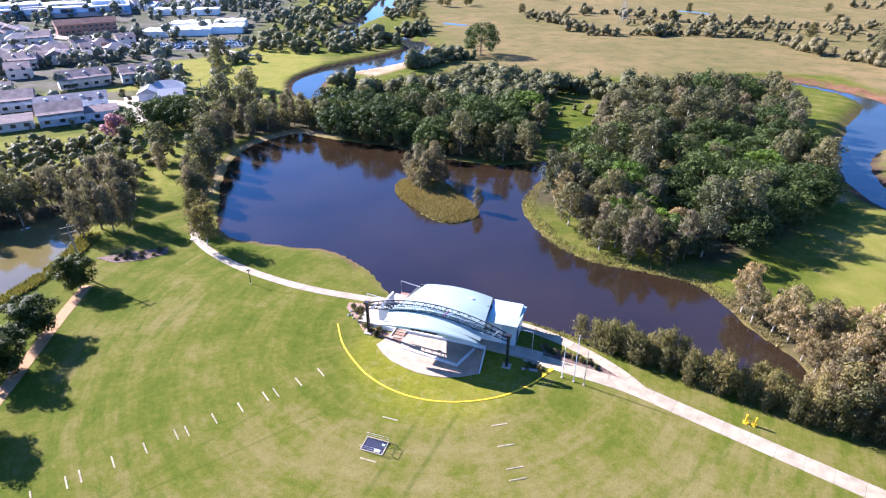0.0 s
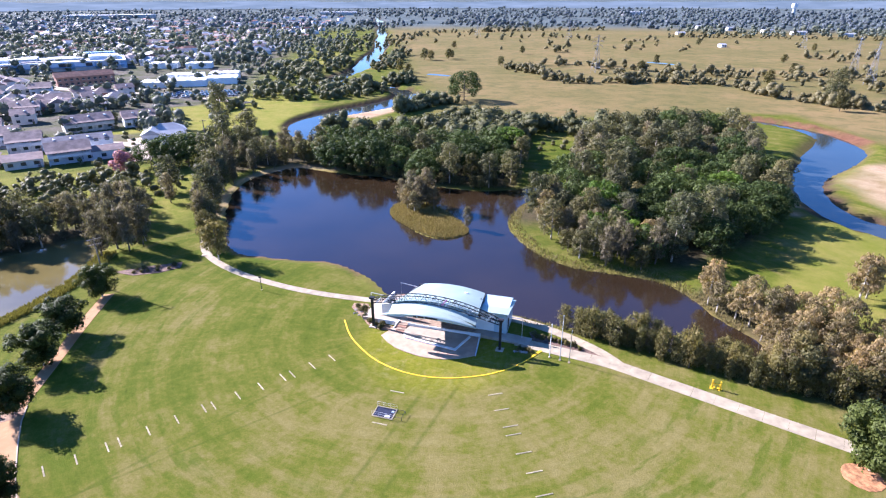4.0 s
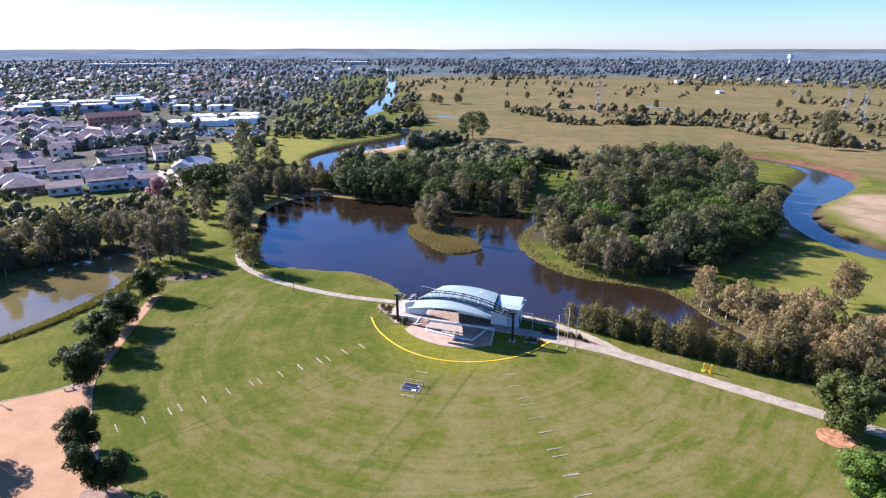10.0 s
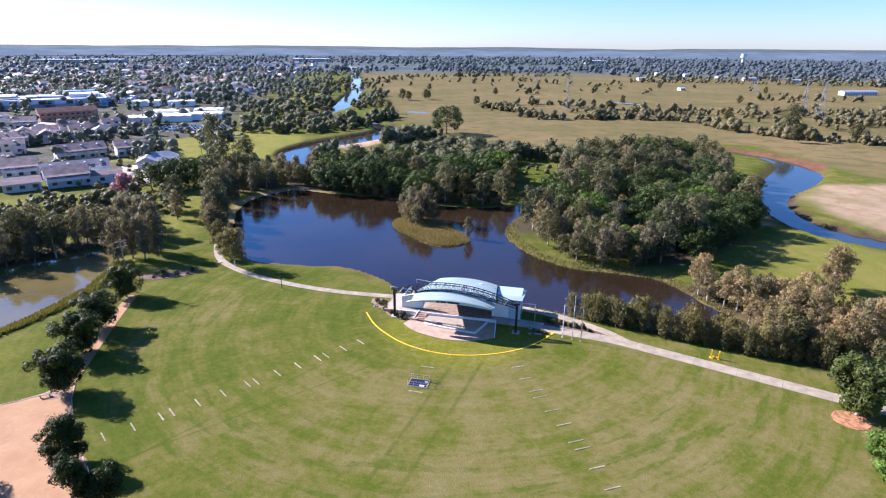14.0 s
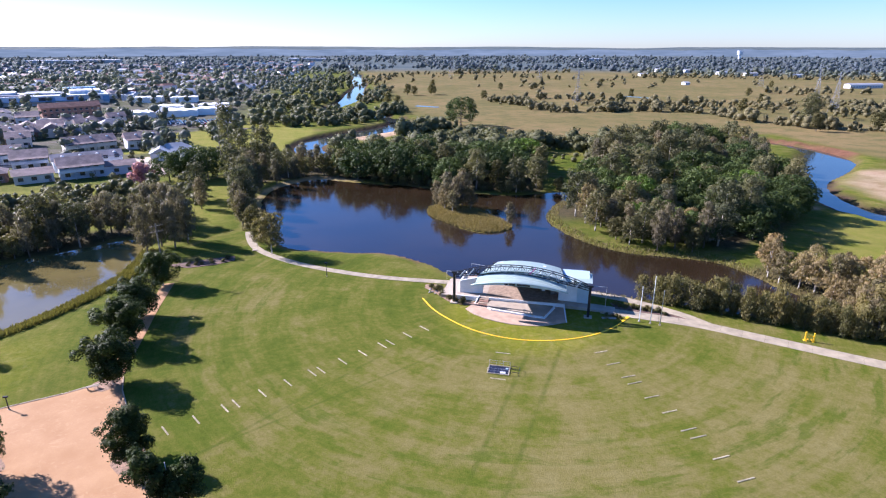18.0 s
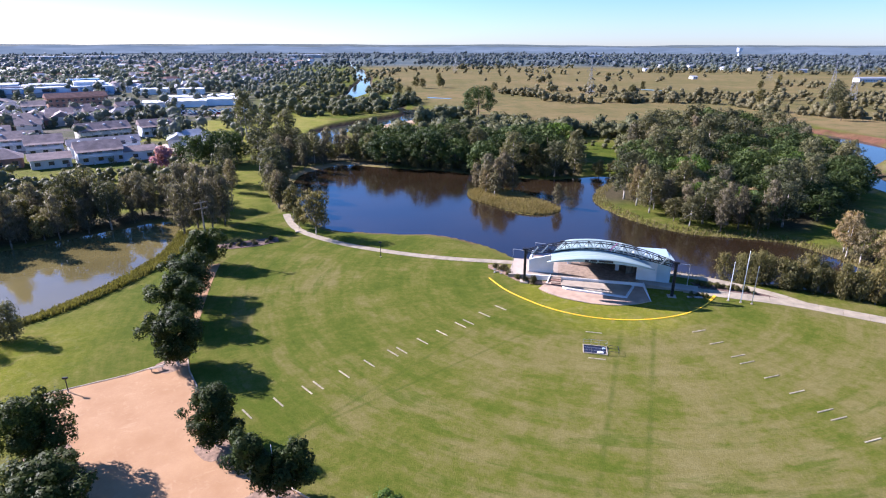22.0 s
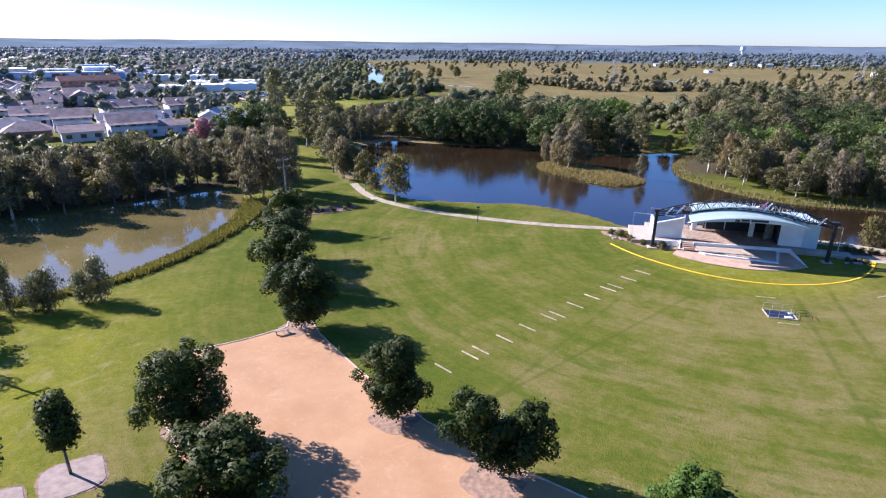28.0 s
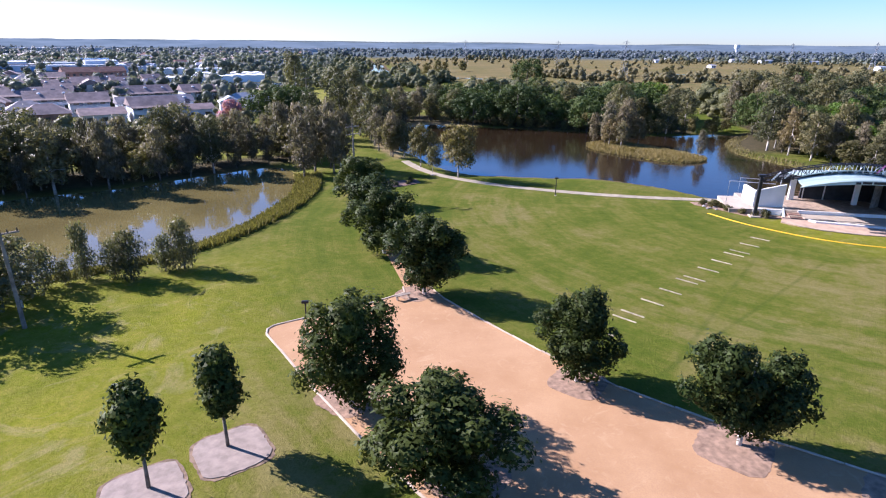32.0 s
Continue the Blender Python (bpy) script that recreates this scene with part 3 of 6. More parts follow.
def drape(outline, lift, deep_=0.15, cell=1.6):
    """A flat body over an outline that follows the ground."""
    bm = bmesh.new()
    face = bm.faces.new([bm.verts.new((x, y, 0)) for x, y in outline])
    bmesh.ops.triangulate(bm, faces=[face])
    xs, ys = [p[0] for p in outline], [p[1] for p in outline]
    for axis, lo, hi in ((0, min(xs), max(xs)), (1, min(ys), max(ys))):
        k = lo + cell
        while k < hi:
            at, way = [0, 0, 0], [0, 0, 0]
            at[axis], way[axis] = k, 1
            bmesh.ops.bisect_plane(bm, geom=bm.verts[:] + bm.edges[:] + bm.faces[:], plane_co=at, plane_no=way)
            k += cell
    co = np.array([v.co[:2] for v in bm.verts])
    for v, z in zip(bm.verts, height(co[:, 0], co[:, 1])):
        v.co.z = z + lift
    rim = bmesh.ops.extrude_edge_only(bm, edges=[e for e in bm.edges if e.is_boundary])["geom"]
    for v in rim:
        if isinstance(v, bmesh.types.BMVert):
            v.co.z -= deep_
    bmesh.ops.recalc_face_normals(bm, faces=bm.faces)
    return bm


def pipe(bm, points, r, n=6):
    """One bent tube through points, closed at its ends."""
    pts = [Vector(p) for p in points]
    rings = []
    for i, p in enumerate(pts):
        d = (pts[min(i + 1, len(pts) - 1)] - pts[max(i - 1, 0)]).normalized()
        a = d.orthogonal().normalized() if abs(d.z) > 0.9 else d.cross(Vector((0, 0, 1))).normalized()
        b = d.cross(a)
        rings.append([bm.verts.new(p + (a * math.cos(k * math.tau / n) + b * math.sin(k * math.tau / n)) * r) for k in range(n)])
    for u, v in zip(rings, rings[1:]):
        for k in range(n):
            bm.faces.new((u[k], u[(k + 1) % n], v[(k + 1) % n], v[k]))
    bm.faces.new(rings[0][::-1])
    bm.faces.new(rings[-1])
    bmesh.ops.recalc_face_normals(bm, faces=bm.faces)
    return bm

# ---- the hazy ridge along the horizon: its haze is put in as a glowing colour ----
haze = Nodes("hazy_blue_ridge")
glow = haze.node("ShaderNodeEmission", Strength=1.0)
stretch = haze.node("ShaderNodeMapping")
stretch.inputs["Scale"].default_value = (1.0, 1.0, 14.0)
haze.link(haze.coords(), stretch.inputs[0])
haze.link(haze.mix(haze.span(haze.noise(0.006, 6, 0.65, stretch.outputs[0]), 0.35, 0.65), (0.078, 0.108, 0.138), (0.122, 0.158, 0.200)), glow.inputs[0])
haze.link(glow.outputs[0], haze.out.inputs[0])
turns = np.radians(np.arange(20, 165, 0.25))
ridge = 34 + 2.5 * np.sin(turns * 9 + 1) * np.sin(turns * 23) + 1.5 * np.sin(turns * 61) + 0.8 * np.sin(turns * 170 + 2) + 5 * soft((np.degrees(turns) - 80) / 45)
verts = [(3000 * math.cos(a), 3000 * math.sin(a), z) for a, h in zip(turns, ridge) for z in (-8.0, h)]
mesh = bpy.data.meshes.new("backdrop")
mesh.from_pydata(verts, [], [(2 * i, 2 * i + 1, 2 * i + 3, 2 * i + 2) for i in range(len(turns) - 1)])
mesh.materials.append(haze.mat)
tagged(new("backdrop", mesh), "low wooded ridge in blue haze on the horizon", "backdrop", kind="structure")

# ---- trees ----


def leaves(rnd, lobes, count, leaf, flat=0.45, droop=0.0, ragged=0.12, reach=0.35):
    """Leaf sprays on the skins of a crown's lobes: corner places and faces."""
    size = np.array([l[3] * l[4] for l in lobes])
    pick = rnd.choice(len(lobes), count, p=size / size.sum())
    lob = np.array(lobes)[pick]
    d = rnd.normal(size=(count, 3))
    d[:, 2] = d[:, 2] * 0.9 + 0.25
    d /= np.linalg.norm(d, axis=1)[:, None]
    r = rnd.uniform(0.6, 1.06, count) ** 0.6 + np.where(rnd.uniform(size=count) < ragged, rnd.uniform(0.0, reach, count), 0.0)
    at = lob[:, :3] + d * r[:, None] * np.stack([lob[:, 3], lob[:, 3], lob[:, 4]], 1)
    n = d * (flat + 0.35) + rnd.normal(size=(count, 3)) * 0.36 + (0, 0, 0.15)
    n /= np.linalg.norm(n, axis=1)[:, None]
    a = np.cross(n, rnd.normal(size=(count, 3)))
    if droop:
        a = rnd.normal(size=(count, 3)) * 0.35 + (0, 0, -1)
        n = np.cross(a, np.cross(n, a))
        n /= np.linalg.norm(n, axis=1)[:, None]
    a /= np.linalg.norm(a, axis=1)[:, None]
    b = np.cross(n, a)
    s = leaf * rnd.uniform(0.6, 1.35, count)
    a, b = a * (s * (1 + 0.5 * droop))[:, None], b * (s * rnd.uniform(0.45, 0.9, count) * (1 - 0.45 * droop))[:, None]
    lean = n * (s * rnd.uniform(-0.25, 0.25, count))[:, None]
    verts = np.stack([at - a + lean, at + a * 0.8 - b, at + a * 0.7 + b - lean], 1)
    # sprays take the light of the lobe they sit on, and face out of it
    out = d * 0.9 + rnd.normal(size=(count, 3)) * 0.22 + (0, 0, 0.12)
    out /= np.linalg.norm(out, axis=1)[:, None]
    away = (np.cross(verts[:, 1] - verts[:, 0], verts[:, 2] - verts[:, 0]) * out).sum(1) < 0
    verts[away] = verts[away][:, ::-1]
    return verts.reshape(-1, 3), np.repeat(out, 3, 0)


def leaf_mesh(name, verts, material, corners=3, normals=None):
    me = bpy.data.meshes.new(name)
    n = len(verts) // corners
    me.vertices.add(len(verts))
    me.vertices.foreach_set("co", verts.astype(np.float32).ravel())
    me.loops.add(corners * n)
    me.loops.foreach_set("vertex_index", np.arange(corners * n, dtype=np.int32))
    me.polygons.add(n)
    me.polygons.foreach_set("loop_start", np.arange(0, corners * n, corners, dtype=np.int32))
    me.update(calc_edges=True)
    if normals is not None:
        me.polygons.foreach_set("use_smooth", np.ones(n, dtype=bool))
        me.normals_split_custom_set_from_vertices(normals.astype(np.float32))
    me.materials.append(material)
    return me


def wood_mesh(bm, rnd, tall, base, lobes, thick, lean=0.0):
    """A tapered trunk that leans a little, with limbs into the lobes."""
    top = Vector((lean * tall, 0, tall * 0.8))
    mid = Vector((lean * tall * 0.3, rnd.uniform(-0.1, 0.1), base * 0.9))
    tube(bm, (0, 0, -0.3), mid, thick, thick * 0.75, 7)
    tube(bm, mid, top, thick * 0.75, thick * 0.2, 6)
    for l in lobes[:9]:
        start = mid.lerp(top, rnd.uniform(0.0, 0.5))
        tube(bm, start, Vector(l[:3]), thick * 0.34, thick * 0.1, 5)
    return bm


def make_tree(name, label, seed, tall, wide, base, lobe_count, lobe_size, count, leaf, crown_mat, bark_mat, thick, at, shape="round", category="tree", group="", flat=0.45, droop=0.0, ragged=0.12, reach=0.35):
    """One tree: trunk with limbs, and a crown of many sprays in lobes with gaps between."""
    rnd = np.random.RandomState(seed)
    lobes = []
    for i in range(lobe_count):
        u = (i + rnd.uniform(0.1, 0.9)) / lobe_count
        if shape == "cone":
            r = wide * (1 - 0.85 * u) * rnd.uniform(0.3, 1.0)
        elif shape == "plume":
            r = wide * (0.2 + 0.8 * math.sin(math.pi * (0.06 + 0.82 * u))) * rnd.uniform(0.15, 1.0)
        elif shape == "column":
            r = wide * math.sin(math.pi * (0.12 + 0.8 * u)) * rnd.uniform(0.2, 0.9)
        else:
            r = wide * math.sin(math.pi * (0.22 + 0.68 * u)) ** 0.7 * rnd.uniform(0.3, 1.1)
        a = i * 2.4 + rnd.uniform(-0.5, 0.5)
        s = lobe_size * rnd.uniform(0.7, 1.3)
        if shape == "fork":
            side = -1 if i % 2 else 1
            r = wide * 0.62 * math.sin(math.pi * (0.15 + 0.75 * u)) * rnd.uniform(0.25, 1.0)
            lobes.append((side * wide * (0.25 + 0.4 * u) + r * math.cos(a), r * math.sin(a), base + (tall * (1.0 if side < 0 else 0.82) - base - s) * u + s * 0.3, s, s * rnd.uniform(0.9, 1.4)))
            continue
        if shape == "dome":
            c = 1 - 1.7 * u
            r = wide * math.sqrt(max(0.0, 1 - c * c)) * rnd.uniform(0.8, 1.12)
            mid = base + 0.42 * (tall - base)
            lobes.append((r * math.cos(a), r * math.sin(a), mid + (tall - mid - s * 0.7) * c * rnd.uniform(0.82, 1.08), s, s * rnd.uniform(0.55, 0.8)))
            continue
        lobes.append((r * 0.75 * math.cos(a), r * 0.75 * math.sin(a), base + (tall - base - s * 0.6) * u + s * 0.2, s, s * rnd.uniform(0.6, 0.95) * (1.6 if shape == "plume" else 1.0)))
    root = thing(name, label, category, group, at)
    part("trunk", wood_mesh(bmesh.new(), rnd, tall, base, sorted(lobes, key=lambda l: l[2]), thick), bark_mat, root, smooth=True)
    verts, normals = leaves(rnd, lobes, count, leaf, flat, droop, ragged, reach)
    crown = new("crown", leaf_mesh("crown", verts, crown_mat, 3, normals))
    crown.parent = root
    return root


def spot(x, y, turn=0.0, scale=1.0, tall=1.0, z=None):
    return Matrix.Translation((x, y, ground_at(x, y) - 0.05 if z is None else z)) @ pose(0, 0, 0, 0, 0, turn) @ Matrix.Diagonal((scale, scale, scale * tall, 1))


class Species:
    """A few variants of one kind of tree, built once and copied to its places."""

    def __init__(self, variants, **spec):
        self.spec, self.variants, self.made = spec, variants, []

    def put(self, x, y, scale=1.0, tall=1.0, label="", group=""):
        k = len(self.made)
        turn = (k * 137.5) % 360
        m = spot(x, y, turn, scale, tall)
        if k < self.variants:
            ob = make_tree(seed=self.spec["first"] + k, at=m, **{a: b for a, b in self.spec.items() if a != "first"})
        else:
            first = self.made[k % self.variants]
            ob = copy_thing(first, m @ Matrix.Diagonal((1 / first.scale.x, 1 / first.scale.y, 1 / first.scale.z, 1)))
        self.made.append(ob)
        return tagged(ob, label, group=group)


def scatter(outline, gap, seed, limit=400):
    """Random places inside an outline, no two nearer than the gap."""
    p, rnd, got = np.array(outline, float), np.random.RandomState(seed), []
    lo, hi = p.min(0), p.max(0)
    for _ in range(limit * 12):
        q = rnd.uniform(lo, hi)
        if len(got) < limit and inside(q[:1], q[1:], p)[0] and all((q[0] - a) ** 2 + (q[1] - b) ** 2 > gap * gap for a, b in got):
            got.append(tuple(q))
    return got


casuarina = Species(5, name="casuarina_tree", label="tall grey-green casuarina with drooping needles and dark trunk", first=10, tall=11.0, wide=3.2, base=1.9, lobe_count=30, lobe_size=0.95,
                    count=2900, leaf=0.21, crown_mat=M_CASUARINA, bark_mat=M_BARK, thick=0.2, shape="column", group="waterside casuarinas", droop=1.0, ragged=0.3, reach=0.6)
gum = Species(6, name="gum_tree", label="spreading grey-green gum tree at the water's edge", first=30, tall=12.5, wide=4.5, base=2.4, lobe_count=34, lobe_size=1.3,
              count=3300, leaf=0.24, crown_mat=M_GUM, bark_mat=M_PALE_BARK, thick=0.28, group="woodland trees", droop=0, flat=1)
deep = Species(6, name="rainforest_tree", label="dense dark green tree with a broad rounded crown", first=50, tall=11.2, wide=5.6, base=1.3, lobe_count=54, lobe_size=1.45,
               count=5600, leaf=0.25, crown_mat=M_DEEP, bark_mat=M_BARK, thick=0.3, shape="dome", group="woodland trees", flat=1.1)
bright = Species(3, name="bright_green_tree", label="bright green leafy tree standing out of the wood", first=70, tall=10.8, wide=4.8, base=1.6, lobe_count=36, lobe_size=1.35,
                 count=5000, leaf=0.25, crown_mat=M_BRIGHT, bark_mat=M_BARK, thick=0.25, shape="dome", group="woodland trees", flat=1.1)
paper = Species(5, name="paperbark_tree", label="thin brownish paperbark tree with pale bare branches", first=90, tall=10.0, wide=3.6, base=2.6, lobe_count=36, lobe_size=0.85,
                count=3400, leaf=0.18, crown_mat=M_PAPER, bark_mat=M_PALE_BARK, thick=0.22, group="paperbarks by the lake arm", droop=0.3, flat=0.8, ragged=0.25, reach=0.5)
olive = Species(5, name="olive_green_tree", label="olive-green bushy tree in thick growth", first=110, tall=8.0, wide=3.2, base=1.4, lobe_count=24, lobe_size=1.1,
                count=2200, leaf=0.24, crown_mat=M_OLIVE, bark_mat=M_BARK, thick=0.2, group="woodland trees", flat=1)
shrub = Species(4, name="shrub", label="bushy olive-green shrub", first=130, tall=3.0, wide=1.7, base=0.3, lobe_count=12, lobe_size=0.85, count=800, leaf=0.24,
                crown_mat=M_OLIVE, bark_mat=M_BARK, thick=0.1, category="shrub", group="bank shrubs")

rnd = np.random.RandomState(4)
for x, y, k in ((27.5, 209, 1.15), (22, 206.5, 0.95), (39, 135.5, 0.72), (45, 138, 0.8), (46.5, 130, 0.72)):
    bright.put(x, y, k)
for x, y, k in ((70, 154, 1.0), (61, 141, 0.95), (79, 150, 1.05), (86, 148, 0.8), (48, 126, 0.8), (63, 134, 0.9), (72, 140, 0.9), (55, 148, 1.0), (92, 157, 0.85)):
    deep.put(x, y, k, 0.85)


GAP = np.array([(26, 172), (43, 179), (50, 205), (60, 238), (58, 252), (42, 250), (36, 225), (30, 200)], float)


def grow(area, gap, seed, kinds, weights, lo=0.75, hi=1.25, limit=300):
    """Fill an area with mixed trees; the edge of the water stays free."""
    for x, y in scatter(area, gap, seed, limit):
        small = 0.85 if x < -38 and y > 170 else 1.0
        still, river = shores(np.array([x]), np.array([y]))
        tip = 7.0 if 15 < x < 30 and 122 < y < 162 else 2.4 if 20 < x < 48 and 112 < y < 130 else 0.6
        if still[0] > tip and river[0] > 2.0 and not inside(np.array([x]), np.array([y]), GAP)[0]:
            kinds[rnd.choice(len(kinds), p=weights)].put(x, y, small * rnd.uniform(lo, hi), rnd.uniform(0.88, 1.12))


grow([(-38, 201), (-28, 196.5), (2, 180.5), (20, 176.5), (36, 179.5), (46, 192), (50, 204), (30, 213), (-10, 218), (-36, 221)], 6.4, 1, (deep, gum, olive), (0.62, 0.28, 0.1), 0.8, 1.08, 110)
grow([(-72, 190), (-60, 200), (-46, 206), (-38, 202), (-36, 221), (-72, 222)], 4.2, 12, (casuarina, gum, olive), (0.66, 0.2, 0.14), 0.75, 1.08, 60)
for x, y in scatter([(-45, 205.5), (-28, 196), (2, 180), (20, 176), (36, 179), (38, 182), (20, 179.5), (2, 183.5), (-28, 199.5), (-44, 208)], 2.2, 13, 70):
    olive.put(x, y, rnd.uniform(0.35, 0.6), rnd.uniform(0.8, 1.1), "low dark growth at the foot of the lakeside wood", "lakeside undergrowth")
grow([(22, 140), (26, 129), (36, 123), (46, 120), (54, 123), (50, 135), (36, 150), (26, 158)], 3.3, 2, (casuarina, paper, gum, olive), (0.36, 0.06, 0.30, 0.28), 0.55, 0.98, 110)
grow([(48, 140), (60, 125), (74, 134), (89, 150), (98, 164), (103, 178), (88, 186), (62, 182), (40, 176), (36, 156)], 6.3, 3, (deep, bright, gum, olive), (0.66, 0.05, 0.21, 0.08), 0.72, 1.12, 130)
grow([(62, 184), (88, 188), (103, 182), (99, 197), (70, 204), (48, 208), (40, 196), (42, 180)], 4.8, 5, (gum, deep, olive, casuarina), (0.5, 0.25, 0.15, 0.1), 0.8, 1.2, 90)
grow([(56, 206), (94, 200), (109, 192), (116, 212), (112, 232), (90, 235), (66, 224)], 5.4, 9, (gum, deep, casuarina, olive), (0.5, 0.2, 0.15, 0.15), 0.9, 1.3, 80)
grow(WOODS["right"], 2.7, 6, (paper, olive), (0.88, 0.12), 0.55, 0.92, 220)
grow(WOODS["bank"], 2.6, 7, (casuarina, gum, olive), (0.72, 0.16, 0.12), 0.55, 0.98, 170)
hedge = Species(5, name="hedge_tree", label="feathery olive-green tree in the hedge along the path", first=190, tall=5.6, wide=1.75, base=0.35, lobe_count=22, lobe_size=0.6,
                count=1500, leaf=0.14, crown_mat=M_HEDGE, bark_mat=M_BARK, thick=0.1, shape="column", group="hedge along the path", droop=0.5, flat=0.8, ragged=0.4, reach=0.9)
for x, y in scatter([(22.5, 98.4), (34, 95), (46, 88.5), (55, 83), (59, 75), (53, 77.6), (45.5, 81.6), (38, 86), (27.5, 93.6)], 1.12, 8, 210):
    if shores(np.array([x]), np.array([y]))[0][0] > 0.1:
        hedge.put(x, y, rnd.uniform(0.55, 1.0), rnd.uniform(0.95, 1.35))
park_gum = Species(3, name="gum_tree", label="slender gum tree with an airy crown beside the footpath", first=230, tall=9.4, wide=3.6, base=2.6, lobe_count=24, lobe_size=1.25,
                   count=3600, leaf=0.19, crown_mat=M_OLIVE, bark_mat=M_PALE_BARK, thick=0.17, group="path gums", droop=0.5)
# clumps round the lake head and between the two waters
for x, y, s, kind in ((-70, 137, 1.15, casuarina), (-72.5, 133, 1.1, casuarina), (-69, 131.5, 1.0, casuarina), (-74, 129, 1.0, casuarina), (-67.5, 135, 1.0, casuarina),
                      (-46.7, 126.4, 1.0, park_gum), (-52.8, 135.8, 0.86, park_gum), (-58.4, 147.7, 0.82, park_gum), (-50.9, 131.1, 0.52, park_gum), (81, 105, 1.0, paper), (84, 107, 0.85, paper), (-55.6, 147, 0.6, gum), (-57.8, 154, 0.62, olive), (-60.0, 161, 0.7, gum), (-61.8, 168.5, 0.75, casuarina), (-62.8, 176, 0.8, gum), (-62.4, 184, 0.8, casuarina), (-59, 193, 0.8, casuarina), (-54, 200, 0.75, casuarina), (-58.5, 158, 0.5, olive), (-63.5, 172, 0.55, olive), (-2.2, 164, 0.72, paper), (-6.4, 158.5, 0.62, paper), (-58, 147, 0.85, casuarina), (-61, 154, 0.9, casuarina), (-62, 162, 1.0, gum),
                      (-63, 170, 1.05, casuarina), (-66, 178, 1.0, gum), (-66, 186, 1.05, casuarina), (-72, 190, 1.1, gum), (-78, 175, 0.9, gum), (-74, 165, 0.8, casuarina),
                      (-84, 160, 0.8, gum), (-91, 205, 1.0, deep), (-87, 208, 1.0, deep), (-84, 203, 0.9, deep), (-96, 201, 0.9, deep), (-75, 214, 1.25, gum), (-70, 226, 1.2, gum),
                      (-1.3, 161.5, 1.0, casuarina), (-3.2, 159, 0.85, casuarina), (-5.3, 162.5, 0.92, casuarina), (-8.2, 164, 0.68, casuarina), (0.8, 158.5, 0.7, paper), (-4.5, 156, 0.6, paper), (-7, 160, 0.6, casuarina), (9.3, 145.5, 0.54, casuarina)):
    kind.put(x, y, s)
for x, y, s in ((-92.5, 71.5, 0.8), (-96, 74.5, 0.85), (-99.5, 70, 0.85), (-90.5, 74.8, 0.62)):
    gum.put(x, y, s, 0.85, "dark gum tree on the lawn near the pond", "pond lawn trees")
bush = Species(3, name="bank_bush", label="dark grey-green bush on the muddy pond bank", first=210, tall=5.4, wide=2.0, base=0.4, lobe_count=26, lobe_size=0.7,
               count=2300, leaf=0.13, crown_mat=M_CREEK, bark_mat=M_BARK, thick=0.12, category="bush", shape="column", group="pond bank bushes", droop=0.5, ragged=0.35, reach=0.8)
for x, y, s, t in ((-88.3, 81.3, 0.8, 1.3), (-84.0, 80.9, 1.0, 0.92), (-85.8, 81.6, 0.7, 1.0), (-80.0, 83.6, 1.02, 0.95), (-81.6, 83.0, 0.8, 0.9), (-91.0, 79.2, 0.9, 0.85), (-93.6, 78.0, 0.9, 0.9),
                   (-89.7, 80.2, 0.5, 0.9), (-97, 77, 1.0, 1.0), (-101, 75.6, 1.0, 1.0), (-95.5, 79, 0.8, 1.0)):
    bush.put(x, y, s, t)

# the planted figs round the gravel court
M_WHITE_BARK = plain("whitewashed_bark", (0.58, 0.54, 0.48), 0.85, 0.0, 0.2, 2.0, 14.0)
fig = Species(5, name="fig_tree", label="dense dark green fig tree with a pale painted trunk in mulch", first=150, tall=7.1, wide=4.25, base=1.25, lobe_count=62, lobe_size=0.66,
              count=17000, leaf=0.122, crown_mat=M_FIG, bark_mat=M_WHITE_BARK, thick=0.17, shape="plume", group="planted trees round the court", flat=0.6, ragged=0.2, reach=0.5)
for x, y, s, t in ((-56.2, 74.9, 1.15, 0.84), (-61.8, 57.8, 1.04, 0.97), (-47.1, 59.4, 0.96, 0.90), (-56.9, 50.6, 1.2, 0.66), (-59.8, 86.5, 1.3, 0.75),
                   (-61.6, 95.5, 1.28, 0.72), (-63.2, 109.5, 1.15, 0.80)):
    fig.put(x, y, s, t)
forked_fig = Species(1, name="fig_tree", label="dark green fig tree forked into two leafy masses", first=158, tall=7.0, wide=3.3, base=1.5, lobe_count=52, lobe_size=0.62,
                     count=15000, leaf=0.125, crown_mat=M_FIG, bark_mat=M_WHITE_BARK, thick=0.17, shape="fork", group="planted trees round the court", flat=0.6, ragged=0.2, reach=0.5)
forked_fig.put(-40.2, 52.2, 0.98, 0.98)
light_fig = Species(1, name="fig_tree", label="bright green leafy tree beside the gravel court", first=160, tall=7.0, wide=3.6, base=1.5, lobe_count=48, lobe_size=0.7,
                    count=12000, leaf=0.155, crown_mat=M_BRIGHT, bark_mat=M_WHITE_BARK, thick=0.17, shape="plume", group="planted trees round the court", flat=0.6, ragged=0.2, reach=0.5)
light_fig.put(-31.2, 45.6, 0.8, 0.92)
light_fig.put(47.2, 50.0, 1.12, 0.85)
mid_fig = Species(1, name="fig_tree", label="large green fig tree over bare red soil beside the path", first=165, tall=7.4, wide=4.9, base=1.5, lobe_count=64, lobe_size=0.8,
                  count=16000, leaf=0.17, crown_mat=M_MIDFIG, bark_mat=M_PALE_BARK, thick=0.24, shape="plume", group="planted trees round the court", flat=0.6, ragged=0.2, reach=0.5)
mid_fig.put(53.8, 63.4, 1.12, 0.98)
mid_fig.put(59, 54, 1.0, 1.0)
